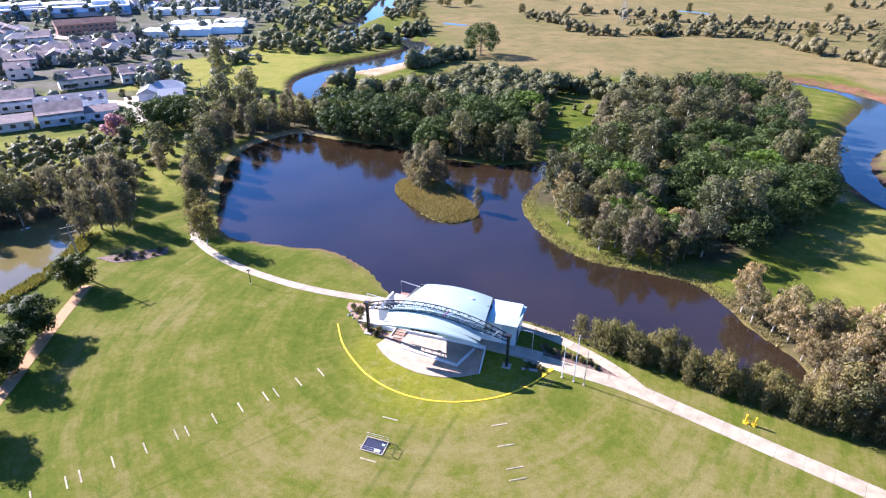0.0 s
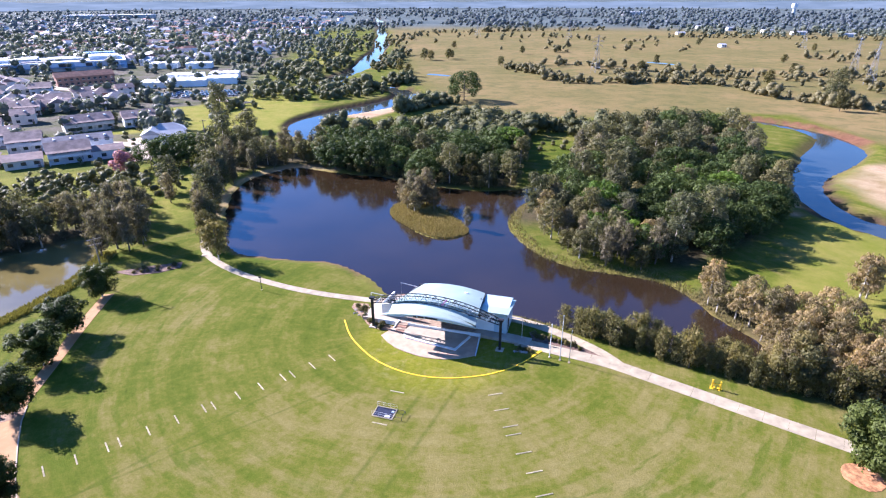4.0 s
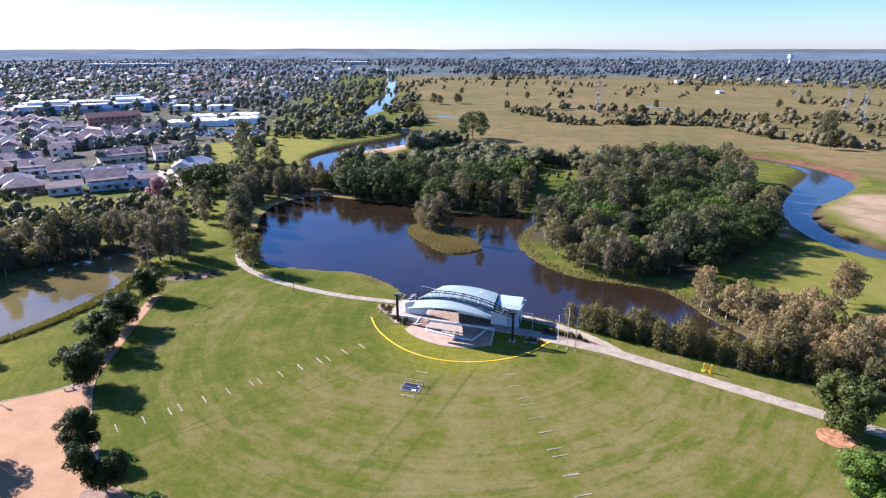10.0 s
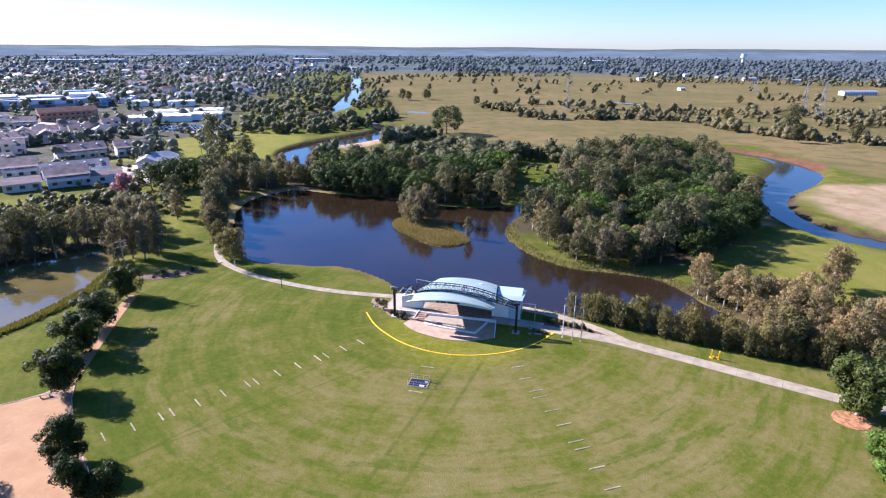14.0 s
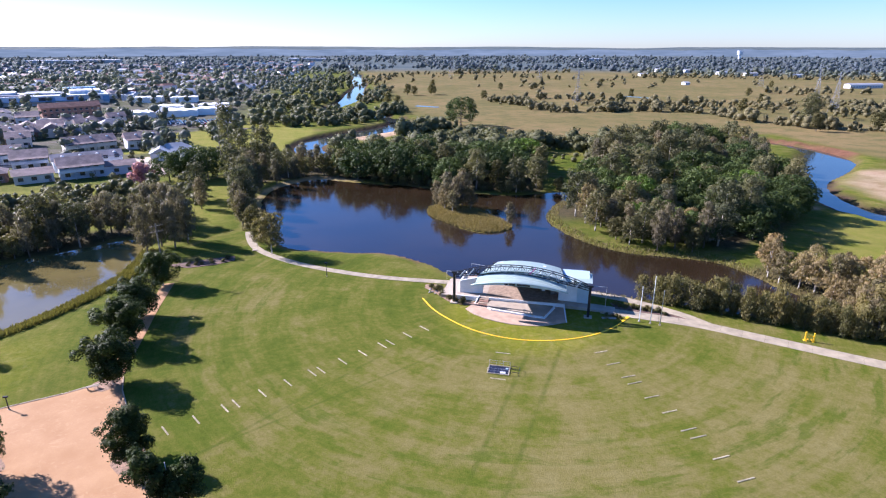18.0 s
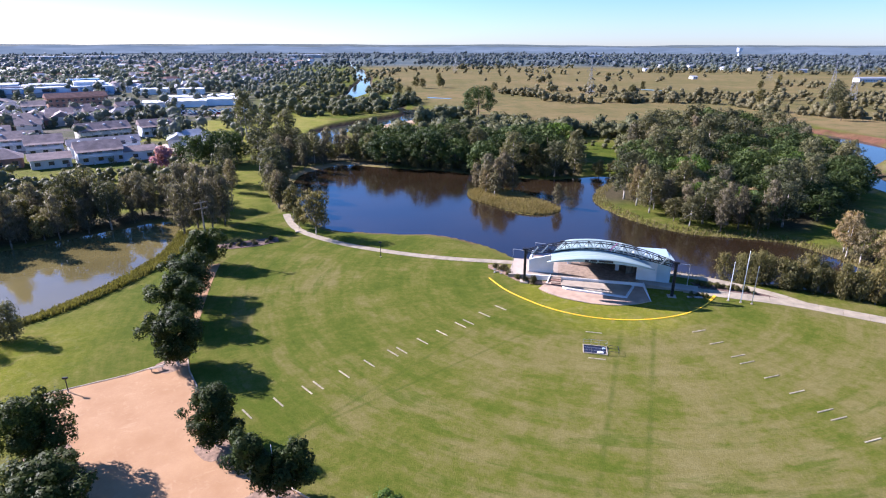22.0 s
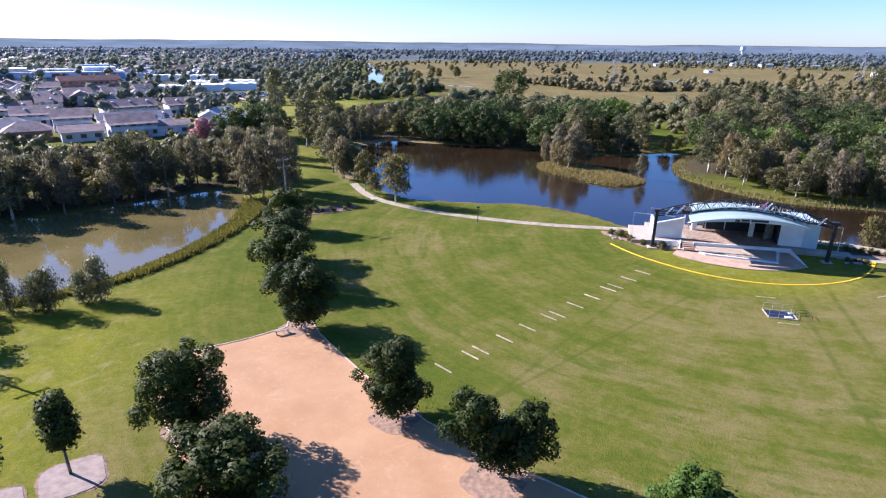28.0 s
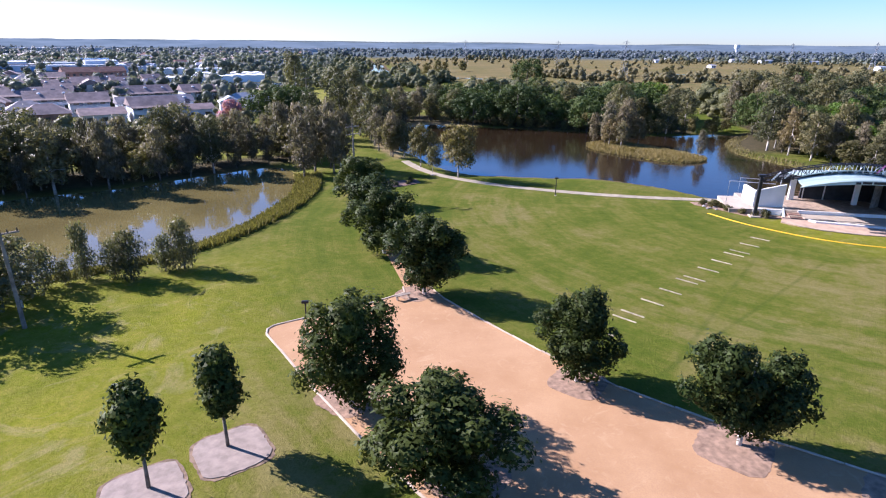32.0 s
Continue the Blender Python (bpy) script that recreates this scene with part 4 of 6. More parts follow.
young = Species(2, name="young_tree", label="slim young dark green tree in a bark mulch bed", first=170, tall=6.1, wide=1.35, base=2.4, lobe_count=20, lobe_size=0.6,
                count=4800, leaf=0.13, crown_mat=M_FIG, bark_mat=M_BARK, thick=0.11, shape="column", group="young trees in mulch beds", flat=0.6, ragged=0.25, reach=0.6)
young.put(-68.4, 54.7)
young.put(-71.5, 51.8)
blossom = Species(1, name="blossom_tree", label="pink flowering tree beside the townhouses", first=180, tall=5.4, wide=3.0, base=0.9, lobe_count=16, lobe_size=1.25, count=1800, leaf=0.32,
                  crown_mat=M_PINK, bark_mat=M_BARK, thick=0.2)
blossom.put(-102.5, 195.5, 1.3)


# ---- far woods, reeds ----


def blob():
    """Corners and faces of one small round clump."""
    bm = bmesh.new()
    bmesh.ops.create_icosphere(bm, subdivisions=1, radius=1.0)
    got = np.array([v.co[:] for v in bm.verts]), np.array([[v.index for v in f.verts] for f in bm.faces])
    bm.free()
    return got


BLOB, BLOB_FACES = blob()


def far_woods(name, label, xy, size, per, leaf, seed, material, clumps=3):
    """Many small distant trees as one body: a few uneven clumps a tree, and sprays over them."""
    xy = np.array(xy)
    r = np.random.RandomState(seed)
    n = len(xy)
    z = height(xy[:, 0], xy[:, 1]) - 0.4
    s = r.uniform(*size, n) * r.choice([0.7, 0.9, 1.0, 1.2], n)
    tall = r.uniform(0.75, 1.25, n)
    c = np.repeat(np.column_stack([xy, z]), clumps, 0)
    k = np.repeat(s, clumps)
    m = n * clumps
    up = np.tile(np.linspace(0.3, 0.72, clumps) if clumps > 1 else [0.5], n) * np.repeat(tall, clumps)
    c = c + np.stack([r.uniform(-0.3, 0.3, m) * k, r.uniform(-0.3, 0.3, m) * k, up * k], 1)
    wide = 1.25 if clumps == 1 else 1.0
    rad = np.stack([k * r.uniform(0.26, 0.42, m) * wide, k * r.uniform(0.26, 0.42, m) * wide, k * r.uniform(0.24, 0.34, m) * wide], 1)
    uneven = r.uniform(0.72, 1.0, (m, len(BLOB), 1))
    verts = [(c[:, None] + BLOB[None] * rad[:, None] * uneven).reshape(-1, 3)]
    normals = [np.tile(BLOB, (m, 1))]
    faces = [(BLOB_FACES[None] + (np.arange(m) * len(BLOB))[:, None, None]).reshape(-1, 3)]
    pick = np.repeat(np.arange(m), per)
    d = r.normal(size=(len(pick), 3)) + (0, 0, 0.3)
    d /= np.linalg.norm(d, axis=1)[:, None]
    at = c[pick] + d * rad[pick] * r.uniform(0.82, 1.16, len(pick))[:, None]
    facing = d + r.normal(size=d.shape) * 0.5
    a = np.cross(facing, r.normal(size=d.shape))
    a /= np.linalg.norm(a, axis=1)[:, None]
    b = np.cross(facing, a)
    b /= np.linalg.norm(b, axis=1)[:, None]
    w = (leaf * k[pick] * r.uniform(0.5, 1.4, len(pick)))[:, None]
    spray = np.stack([at - a * w, at + a * w * 0.8 - b * w * 0.7, at + a * w * 0.6 + b * w * 0.8], 1)
    away = (np.cross(spray[:, 1] - spray[:, 0], spray[:, 2] - spray[:, 0]) * d).sum(1) < 0
    spray[away] = spray[away][:, ::-1]
    faces.append(np.arange(len(pick) * 3).reshape(-1, 3) + len(verts[0]))
    verts.append(spray.reshape(-1, 3))
    normals.append(np.repeat(d + r.normal(size=d.shape) * 0.18, 3, 0))
    verts, normals, faces = np.concatenate(verts), np.concatenate(normals), np.concatenate(faces)
    me = bpy.data.meshes.new(name)
    me.vertices.add(len(verts))
    me.vertices.foreach_set("co", verts.astype(np.float32).ravel())
    me.loops.add(faces.size)
    me.loops.foreach_set("vertex_index", faces.astype(np.int32).ravel())
    me.polygons.add(len(faces))
    me.polygons.foreach_set("loop_start", np.arange(0, faces.size, 3, dtype=np.int32))
    me.update(calc_edges=True)
    me.polygons.foreach_set("use_smooth", np.ones(len(faces), dtype=bool))
    me.normals_split_custom_set_from_vertices((normals / np.linalg.norm(normals, axis=1)[:, None]).astype(np.float32))
    me.materials.append(material)
    return tagged(new(name, me), label, "trees", kind="stuff")


def along(line, n, w, r):
    """Places strewn along a line of points."""
    p = np.array(line, float)
    run = np.concatenate([[0], np.cumsum(np.linalg.norm(np.diff(p, axis=0), axis=1))])
    k = r.uniform(0, run[-1], n)
    return [(np.interp(v, run, p[:, 0]) + r.normal() * w / 2, np.interp(v, run, p[:, 1]) + r.normal() * w / 2) for v in k]


r = np.random.RandomState(21)
spots = []
while len(spots) < 1500:
    x, y = r.uniform(-640, -60), r.uniform(190, 900)
    if x < -95 - (y - 200) * 0.03 and r.uniform() < (0.55 if y < 520 else 1.0) and (not (x > -190 and y < 400) or (r.uniform() < 0.3 and y > 215)):
        spots.append((x, y))
spots += along([(-200, 300), (-160, 318)], 22, 5, r) + along([(-168, 340), (-150, 334)], 10, 4, r) + along([(-128, 262), (-122, 282)], 9, 4, r) + along([(-190, 380), (-160, 384)], 10, 5, r)
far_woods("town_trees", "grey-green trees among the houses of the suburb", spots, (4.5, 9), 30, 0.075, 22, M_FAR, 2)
low = []
spots = []
for a, b, n, w in (((-112, 306), (-100, 316), 8, 8), ((-60, 345), (-18, 425), 70, 9), ((-100, 440), (-70, 560), 90, 22), ((-105, 560), (-75, 900), 90, 30), ((-45, 480), (-35, 620), 40, 10),
                   ((-20, 300), (5, 330), 45, 8), ((-55, 262), (-20, 262), 24, 6)):
    for _ in range(n):
        k = r.uniform()
        spots.append((a[0] + (b[0] - a[0]) * k + r.normal() * w / 2, a[1] + (b[1] - a[1]) * k + r.normal() * w / 2))
for a, b, n in (((-20, 258), (10, 274), 30), ((10, 274), (30, 280), 24), ((30, 280), (60, 254), 40), ((60, 254), (90, 248), 34), ((90, 248), (140, 270), 40), ((40, 222), (100, 222), 40)):
    for _ in range(n):
        k = r.uniform()
        low.append((a[0] + (b[0] - a[0]) * k + r.normal() * 3, a[1] + (b[1] - a[1]) * k + r.normal() * 4))
spots = [s for s in spots if shores(np.array([s[0]]), np.array([s[1]]))[1][0] > 2]
BELT = [(-108, 334), (-63, 338), (-42, 344), (-30, 362), (-31, 384), (-58, 396), (-82, 412), (-90, 470), (-92, 505), (-150, 505), (-122, 440), (-112, 400)]
spots += [p for p in scatter(BELT, 6.0, 27, 120) if shores(np.array([p[0]]), np.array([p[1]]))[1][0] > 2]
far_woods("creek_trees", "dark mangrove growth along the creek", spots, (4.5, 8.5), 60, 0.052, 23, M_CREEK, 3)
for a, b, n in (((-165, 166), (-130, 168), 40), ((-130, 168), (-96, 190), 50), ((-172, 286), (-150, 284), 16), ((-188, 376), (-150, 374), 9), ((-130, 378), (-108, 372), 7), ((-96, 236), (-92, 262), 10)):
    for _ in range(n):
        k = r.uniform()
        low.append((a[0] + (b[0] - a[0]) * k + r.normal() * 2, a[1] + (b[1] - a[1]) * k + r.normal() * 2.5))
low += scatter([(-165, 148), (-120, 146), (-92, 158), (-80, 168), (-78, 188), (-98, 196), (-130, 186), (-165, 176)], 4.2, 39, 150)
for _ in range(150):
    low.append((r.uniform(-260, -110), r.uniform(182, 345)))
low += scatter([(-150, 140), (-112, 141), (-92, 150), (-80, 158), (-76, 172), (-98, 178), (-150, 160)], 3.4, 45, 110)
far_woods("bank_scrub", "low olive scrub on the near creek bank", low, (2.2, 4.6), 40, 0.065, 26, M_CREEK, 2)
# the mangrove belt between the lakeside wood and the creek
BEHIND = [(-32, 226), (0, 220), (30, 216), (56, 214), (96, 238), (112, 246), (88, 251), (66, 254), (52, 262), (38, 272), (24, 280), (6, 275), (-14, 260), (-34, 242)]
spots = [p for p in scatter(BEHIND, 4.6, 28, 260) if shores(np.array([p[0]]), np.array([p[1]]))[1][0] > 1.0 and not inside(np.array([p[0]]), np.array([p[1]]), GAP)[0]]
far_woods("mangrove_belt", "dense low mangroves between wood and creek", spots, (6.5, 9.0), 90, 0.055, 29, M_MANGROVE, 4)
spots = []
while len(spots) < 6600:
    d, a = 560 * (5.2 ** r.uniform()), radians(r.uniform(38, 148))
    x, y = d * math.cos(a), d * math.sin(a)
    edge = np.interp(x, (-140, -60, 30, 110, 230, 350, 420, 550, 650, 900), (990, 1215, 1215, 1100, 1100, 1230, 860, 850, 730, 610))
    meadow = -420 < x < 40 and 1300 < y < 1760 or 150 < x < 420 and 1330 < y < 1600
    if (y > edge or x < -140 - 0.05 * y) and not (meadow and r.uniform() < 0.9):
        spots.append((x, y))
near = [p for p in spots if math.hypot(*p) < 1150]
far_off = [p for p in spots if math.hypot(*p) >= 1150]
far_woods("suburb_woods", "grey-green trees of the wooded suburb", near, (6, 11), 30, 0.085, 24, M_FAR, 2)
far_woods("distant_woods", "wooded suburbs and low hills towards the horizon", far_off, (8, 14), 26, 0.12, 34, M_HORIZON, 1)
spots = []
for line, n, w in (([(60, 500), (86, 440), (92, 408), (127, 406), (177, 404), (194, 388), (196, 342), (204, 324), (220, 304), (246, 291), (320, 286)], 190, 7),
                   ([(92, 520), (128, 512), (177, 466), (214, 446), (250, 424), (322, 452)], 80, 14), ([(120, 455), (215, 425), (250, 380), (262, 345)], 40, 22), ([(282, 372), (420, 372)], 55, 14),
                   ([(282, 392), (430, 398)], 70, 22), ([(300, 420), (560, 470)], 80, 30), ([(330, 560), (520, 540)], 24, 30), ([(60, 700), (250, 640)], 16, 60), ([(120, 820), (420, 720)], 22, 80), ([(-20, 900), (180, 880)], 18, 40),
                   ([(-45, 470), (-38, 620)], 36, 10), ([(-60, 690), (-20, 1000)], 40, 24), ([(-40, 1010), (300, 1060)], 60, 16), ([(330, 880), (700, 760)], 90, 18)):
    spots += along(line, n, w, r)
far_woods("pasture_scrub", "lines of scrub across the dry pasture", spots, (3.4, 7.6), 56, 0.055, 25, M_SCRUB, 3)
for x, y, s in ((55, 513, 0.8), (88, 620, 0.8), (20, 690, 0.8), (-5, 560, 0.9), (130, 640, 0.7), (220, 690, 0.8), (312, 722, 0.8), (218, 392, 1.0), (262, 440, 0.9), (190, 520, 0.8), (160, 470, 0.8), (11.5, 566, 1.0), (15, 575, 0.8), (-11, 566, 1.05),
                (205, 300, 0.95), (240, 300, 1.0), (300, 520, 0.8), (400, 640, 0.8), (-28, 470, 1.0), (-20, 445, 0.9)):
    olive.put(x, y, s * 1.25, 1.0, "lone broad dark tree in the dry pasture", "pasture trees")
deep.put(16.5, 336, 1.45, 1.05, "large lone grey-green gum in the dry pasture", "pasture trees")
gum.put(212, 316, 1.5, 1.0, "large pale-trunked gum at the pasture's edge", "pasture trees")
gum.put(-95, 268, 1.35, 1.15, "tall airy gum tree on the grass beyond the lake", "pasture trees")


def reeds(name, label, places, tall, seed, wide=0.07, material=M_REED):
    """Blades of bank grass, two-sided strips."""
    q = np.random.RandomState(seed)
    p = np.array(places)
    n = len(p)
    z = height(p[:, 0], p[:, 1]) - 0.05
    a = q.uniform(0, 6.28, n)
    w = wide * q.uniform(0.6, 1.6, n)
    h = tall * q.uniform(0.5, 1.25, n)
    side = np.stack([np.cos(a) * w, np.sin(a) * w, np.zeros(n)], 1)
    lean = np.stack([q.normal(size=n) * 0.25 * h, q.normal(size=n) * 0.25 * h, h], 1)
    base = np.column_stack([p, z])
    verts = np.stack([base - side, base + side, base + side * 0.5 + lean, base - side * 0.5 + lean], 1).reshape(-1, 3)
    return tagged(new(name, leaf_mesh(name, verts, material, 4)), label, "reeds", kind="stuff")


def shore_places(outline, n, lo, hi, seed, keep=None):
    q = np.random.RandomState(seed)
    o = np.concatenate([outline, outline[:1]])
    seg = np.linalg.norm(np.diff(o, axis=0), axis=1)
    i = q.choice(len(seg), n, p=seg / seg.sum())
    p = o[i] + (o[i + 1] - o[i]) * q.uniform(0, 1, n)[:, None] + q.normal(size=(n, 2)) * (hi - lo)
    s = shores(p[:, 0], p[:, 1])[0]
    good = (s > lo) & (s < hi)
    if keep is not None:
        good &= keep(p[:, 0], p[:, 1])
    return p[good]


reeds("pond_reeds", "band of yellow-green rushes along the pond bank", shore_places(POND, 150000, 0.0, 4.4, 31, lambda x, y: (x > -92) & (y < 131) & (bumps(x, y, 1.3, 37) + 0.5 * bumps(x, y, 0.5, 38) > -0.8)), 0.7, 32, 0.085)
q = np.random.RandomState(33)
p = np.stack([q.uniform(-13, 12, 30000), q.uniform(137, 168, 30000)], 1)
reeds("island_grass", "tall yellow-green grass covering the islet", p[signed(p[:, 0], p[:, 1], ISLAND) < -0.1], 0.6, 34, 0.08, M_TUSSOCK)
reeds("lake_bank_grass", "rough yellow-green grass on the far lake bank", shore_places(LAKE, 30000, 0.1, 3.4, 35, lambda x, y: (x > 17) & (y > 97) & (x < 60) & (y < 172)), 0.55, 36, 0.08, M_TUSSOCK)

# ---- paths, kerbs, court, lawn markers ----
path = rounded([(-55.6, 142.5), (-54.4, 138), (-51.5, 130.5), (-46, 124.3), (-38, 118.2), (-28, 112.8), (-20, 109.7), (-11, 107.4), (-8, 106.6)], False)


def slab_path(line, width, length, lift, label):
    """A concrete path cast in slabs, with open joints between them."""
    p = np.array(line, float)
    run = np.concatenate([[0], np.cumsum(np.linalg.norm(np.diff(p, axis=0), axis=1))])
    root = thing("path", label, "path", kind="structure")
    n = int(run[-1] / length)
    for i in range(n):
        s = np.linspace(run[-1] * i / n, run[-1] * (i + 1) / n - 0.03, 4)
        ob = ribbon("slab", np.stack([np.interp(s, run, p[:, 0]), np.interp(s, run, p[:, 1])], 1), width, 0.14, M_SLAB, lift, step=0.9)
        ob.parent = root


slab_path(path, 1.7, 2.6, 0.04, "pale concrete footpath curving across the lawn")
path2 = rounded([(15, 92.5), (22, 89.3), (28.8, 86.1), (34, 82.2), (39, 78.5), (45.8, 73.5), (51.7, 69.2), (66, 58.7)], False)
slab_path(path2, 2.5, 3.0, 0.04, "broad pale concrete footpath leading from the stage")
path3 = rounded([(12, 101.4), (16.6, 99.8), (22.6, 95.2), (28.0, 89.6), (30.2, 85.6)], False)
slab_path(path3, 1.9, 2.4, 0.046, "concrete path behind the planting beside the lake")

COURT = [(-68.9, 68.0), (-69.0, 68.9), (-68.6, 69.5), (-67.9, 69.9), (-61.4, 73.0), (-58.0, 75.2), (-58.1, 76.6), (-55.7, 76.6), (-54.4, 73.4), (-51.6, 68.6), (-48.4, 63.5), (-44.6, 58.4), (-39.5, 53.4), (-33.5, 48.6), (-28, 44.5), (-40, 30), (-52, 42), (-58.4, 50.5), (-61.4, 55.1), (-64.4, 60.0), (-67.4, 65.4)]
gravel = Nodes("orange_gravel")
tone = gravel.mix(gravel.span(gravel.noise(0.25, 5, 0.65), 0.35, 0.65), (0.34, 0.195, 0.095), (0.41, 0.25, 0.130))
tone = gravel.mix(gravel.span(gravel.noise(14.0, 3), 0.4, 0.75, 0.0, 0.5), tone, (0.28, 0.165, 0.10))
tone = gravel.mix(gravel.span(gravel.noise(0.9, 6, 0.7, distortion=1.5), 0.55, 0.75, 0.0, 0.55), tone, (0.46, 0.31, 0.18))
gravel.color(tone, 0.95, 0.0, 0.15)
gravel.bump(gravel.noise(30.0, 3), 0.5, 0.02)
bm = drape(COURT, 0.04)
TAIL = rounded([(-56.9, 76.5), (-58.6, 86.5), (-60.8, 98.0), (-61.9, 105.5), (-62.6, 110.5)], False)
tagged(ribbon("gravel_path", TAIL, 2.0, 0.1, gravel.mat, 0.045), "narrow gravel path under the row of trees", "path", kind="structure")
court = part("court", bm, gravel.mat, None)
tagged(court, "orange decomposed granite court among planted trees", "paving", kind="structure")
kerb = thing("court_kerb", "low pale concrete edging round the gravel court", "kerb", kind="structure")
run = [(-46.2, 36.2)] + COURT[16:] + COURT[:15]
for i in range(len(run) - 1):
    (ax, ay), (bx, by) = run[i], run[i + 1]
    if ay == by:
        continue  # open towards the narrow path
    n = max(1, int(math.hypot(bx - ax, by - ay) / 2.4))
    for k in range(n):
        a, b = k / n, (k + 0.985) / n
        p, q = (ax + (bx - ax) * a, ay + (by - ay) * a), (ax + (bx - ax) * b, ay + (by - ay) * b)
        zc = ground_at((p[0] + q[0]) / 2, (p[1] + q[1]) / 2)
        turn = math.degrees(math.atan2(q[1] - p[1], q[0] - p[0]))
        length = math.hypot(q[0] - p[0], q[1] - p[1])
        bm = box(bmesh.new(), -length / 2, length / 2, -0.07, 0.07, -0.2, 0.11, 0.015)
        part("kerb_block", bm, M_EDGE, kerb).matrix_basis = pose((p[0] + q[0]) / 2, (p[1] + q[1]) / 2, zc, 0, 0, turn)


def mulch_bed(x, y, r, seed, material, label, square=0.0):
    q = np.random.RandomState(seed)
    outline = []
    for i in range(56):
        a = i * math.tau / 56
        rr = r * (1 + 0.018 * q.normal()) * (1 / (abs(math.cos(a - square)) ** 4 + abs(math.sin(a - square)) ** 4) ** 0.25 if square else 1)
        outline.append((x + rr * math.cos(a), y + rr * math.sin(a)))
    ob = part("mulch_bed", drape(outline, 0.055), material, None)
    return tagged(ob, label, "garden bed", "mulch beds")


M_PALE_MULCH = plain("pale_bark_chips", (0.27, 0.215, 0.175), 0.95, 0.0, 0.14, 2.0, 45.0)
M_SOIL = plain("brown_soil", (0.20, 0.135, 0.085), 0.95, 0.0, 0.25, 3.0, 18.0)
for x, y in ((-68.1, 54.3), (-71.6, 51.5)):
    ob = mulch_bed(x, y, 2.02, 3, M_SOIL, "dug brown soil edge of a bark chip bed", 0.52)
    ob.location.z -= 0.035
mulch_bed(-68.1, 54.3, 1.85, 1, M_PALE_MULCH, "square bed of pale bark chips round a young tree", 0.52)
mulch_bed(-71.6, 51.5, 1.85, 2, M_PALE_MULCH, "square bed of pale bark chips round a young tree", 0.52)
for i, (x, y, rr) in enumerate(((-47.1, 59.2, 1.75), (-40.7, 51.9, 1.9), (-62.0, 58.9, 1.9), (-55.6, 51.0, 1.9), (-57.0, 75.0, 1.6), (-34.5, 47.4, 1.8))):
    mulch_bed(x, y, rr, 5 + i, M_MULCH, "grey-brown mulch bed round a planted fig", -0.75)
M_RED_SOIL = plain("red_soil", (0.42, 0.20, 0.09), 0.95, 0.0, 0.3, 2.0, 14.0)
mulch_bed(52.2, 62.4, 2.2, 15, M_RED_SOIL, "bare red soil under a large fig")

# yellow edge on the lawn in front of the stage
ARC = rounded([(-14.8, 99.9), (-13.2, 94.7), (-10.5, 90.4), (-7.7, 86.9), (-3.4, 83.9), (1.1, 82.5), (5.5, 82.4), (10.3, 83.4), (14.5, 85.6), (18.6, 89.4)], False, 3)
tagged(ribbon("yellow_kerb", ARC, 0.22, 0.14, M_YELLOW, 0.06, step=0.8), "curved yellow-painted kerb on the lawn before the stage", "kerb", kind="structure")
tip = ribbon("yellow_kerb_end", [(17.1, 88.1), (18.7, 89.7)], 0.42, 0.1, M_YELLOW, 0.07, step=0.8)
tagged(tip, "broad yellow-painted end of the kerb", "kerb", kind="structure")

# timber seat markers: rows of sleepers let into the grass
sleeper = box(bmesh.new(), -1.06, 1.06, -0.09, 0.09, -0.1, 0.06, 0.02)
me = bpy.data.meshes.new("sleeper")
sleeper.to_mesh(me)
sleeper.free()
me.materials.append(M_TIMBER)
LEFT_ROW = [(-15.0, 88.0), (-17.7, 85.9), (-20.3, 83.7), (-21.5, 82.9), (-24.2, 80.7), (-26.9, 78.6), (-29.6, 76.4), (-30.7, 75.8), (-33.5, 73.5), (-36.3, 71.3), (-39.0, 69.2), (-40.1, 68.3), (-42.8, 66.2), (-45.6, 64.3)]
RIGHT_ROW = [(10.2, 78.5), (10.8, 75.1), (11.6, 71.7), (11.8, 70.1), (12.7, 66.8), (13.5, 63.6), (14.1, 60.1), (14.5, 58.7), (15.2, 55.2), (15.9, 51.8)]
MIDDLE_ROW = [(-4.0, 79.2), (-5.9, 72.4)]
for row, turn in ((LEFT_ROW, -51.0), (RIGHT_ROW, 13.0), (MIDDLE_ROW, -17.0)):
    for x, y in row:
        ob = new("sleeper", me)
        ob.matrix_basis = pose(x, y, ground_at(x, y), 0, 0, turn)
        tagged(ob, "weathered pale timber sleeper set in the lawn", "sleeper", "seating sleepers")

# ---- the open-air stage ----
# local axes: x along the front, y to the back, from the middle between the two truss posts
STAGE = Matrix.Translation((1.5, 94.3, 0.0)) @ pose(0, 0, 0, 0, 0, -16.65)
stage = thing("soundshell_stage", "open-air stage with pale green vaulted roof and white walls", "stage", at=STAGE)


def roof_z(u, v):
    return 7.05 - 0.2 * (v + 0.7) - 0.021 * u * u


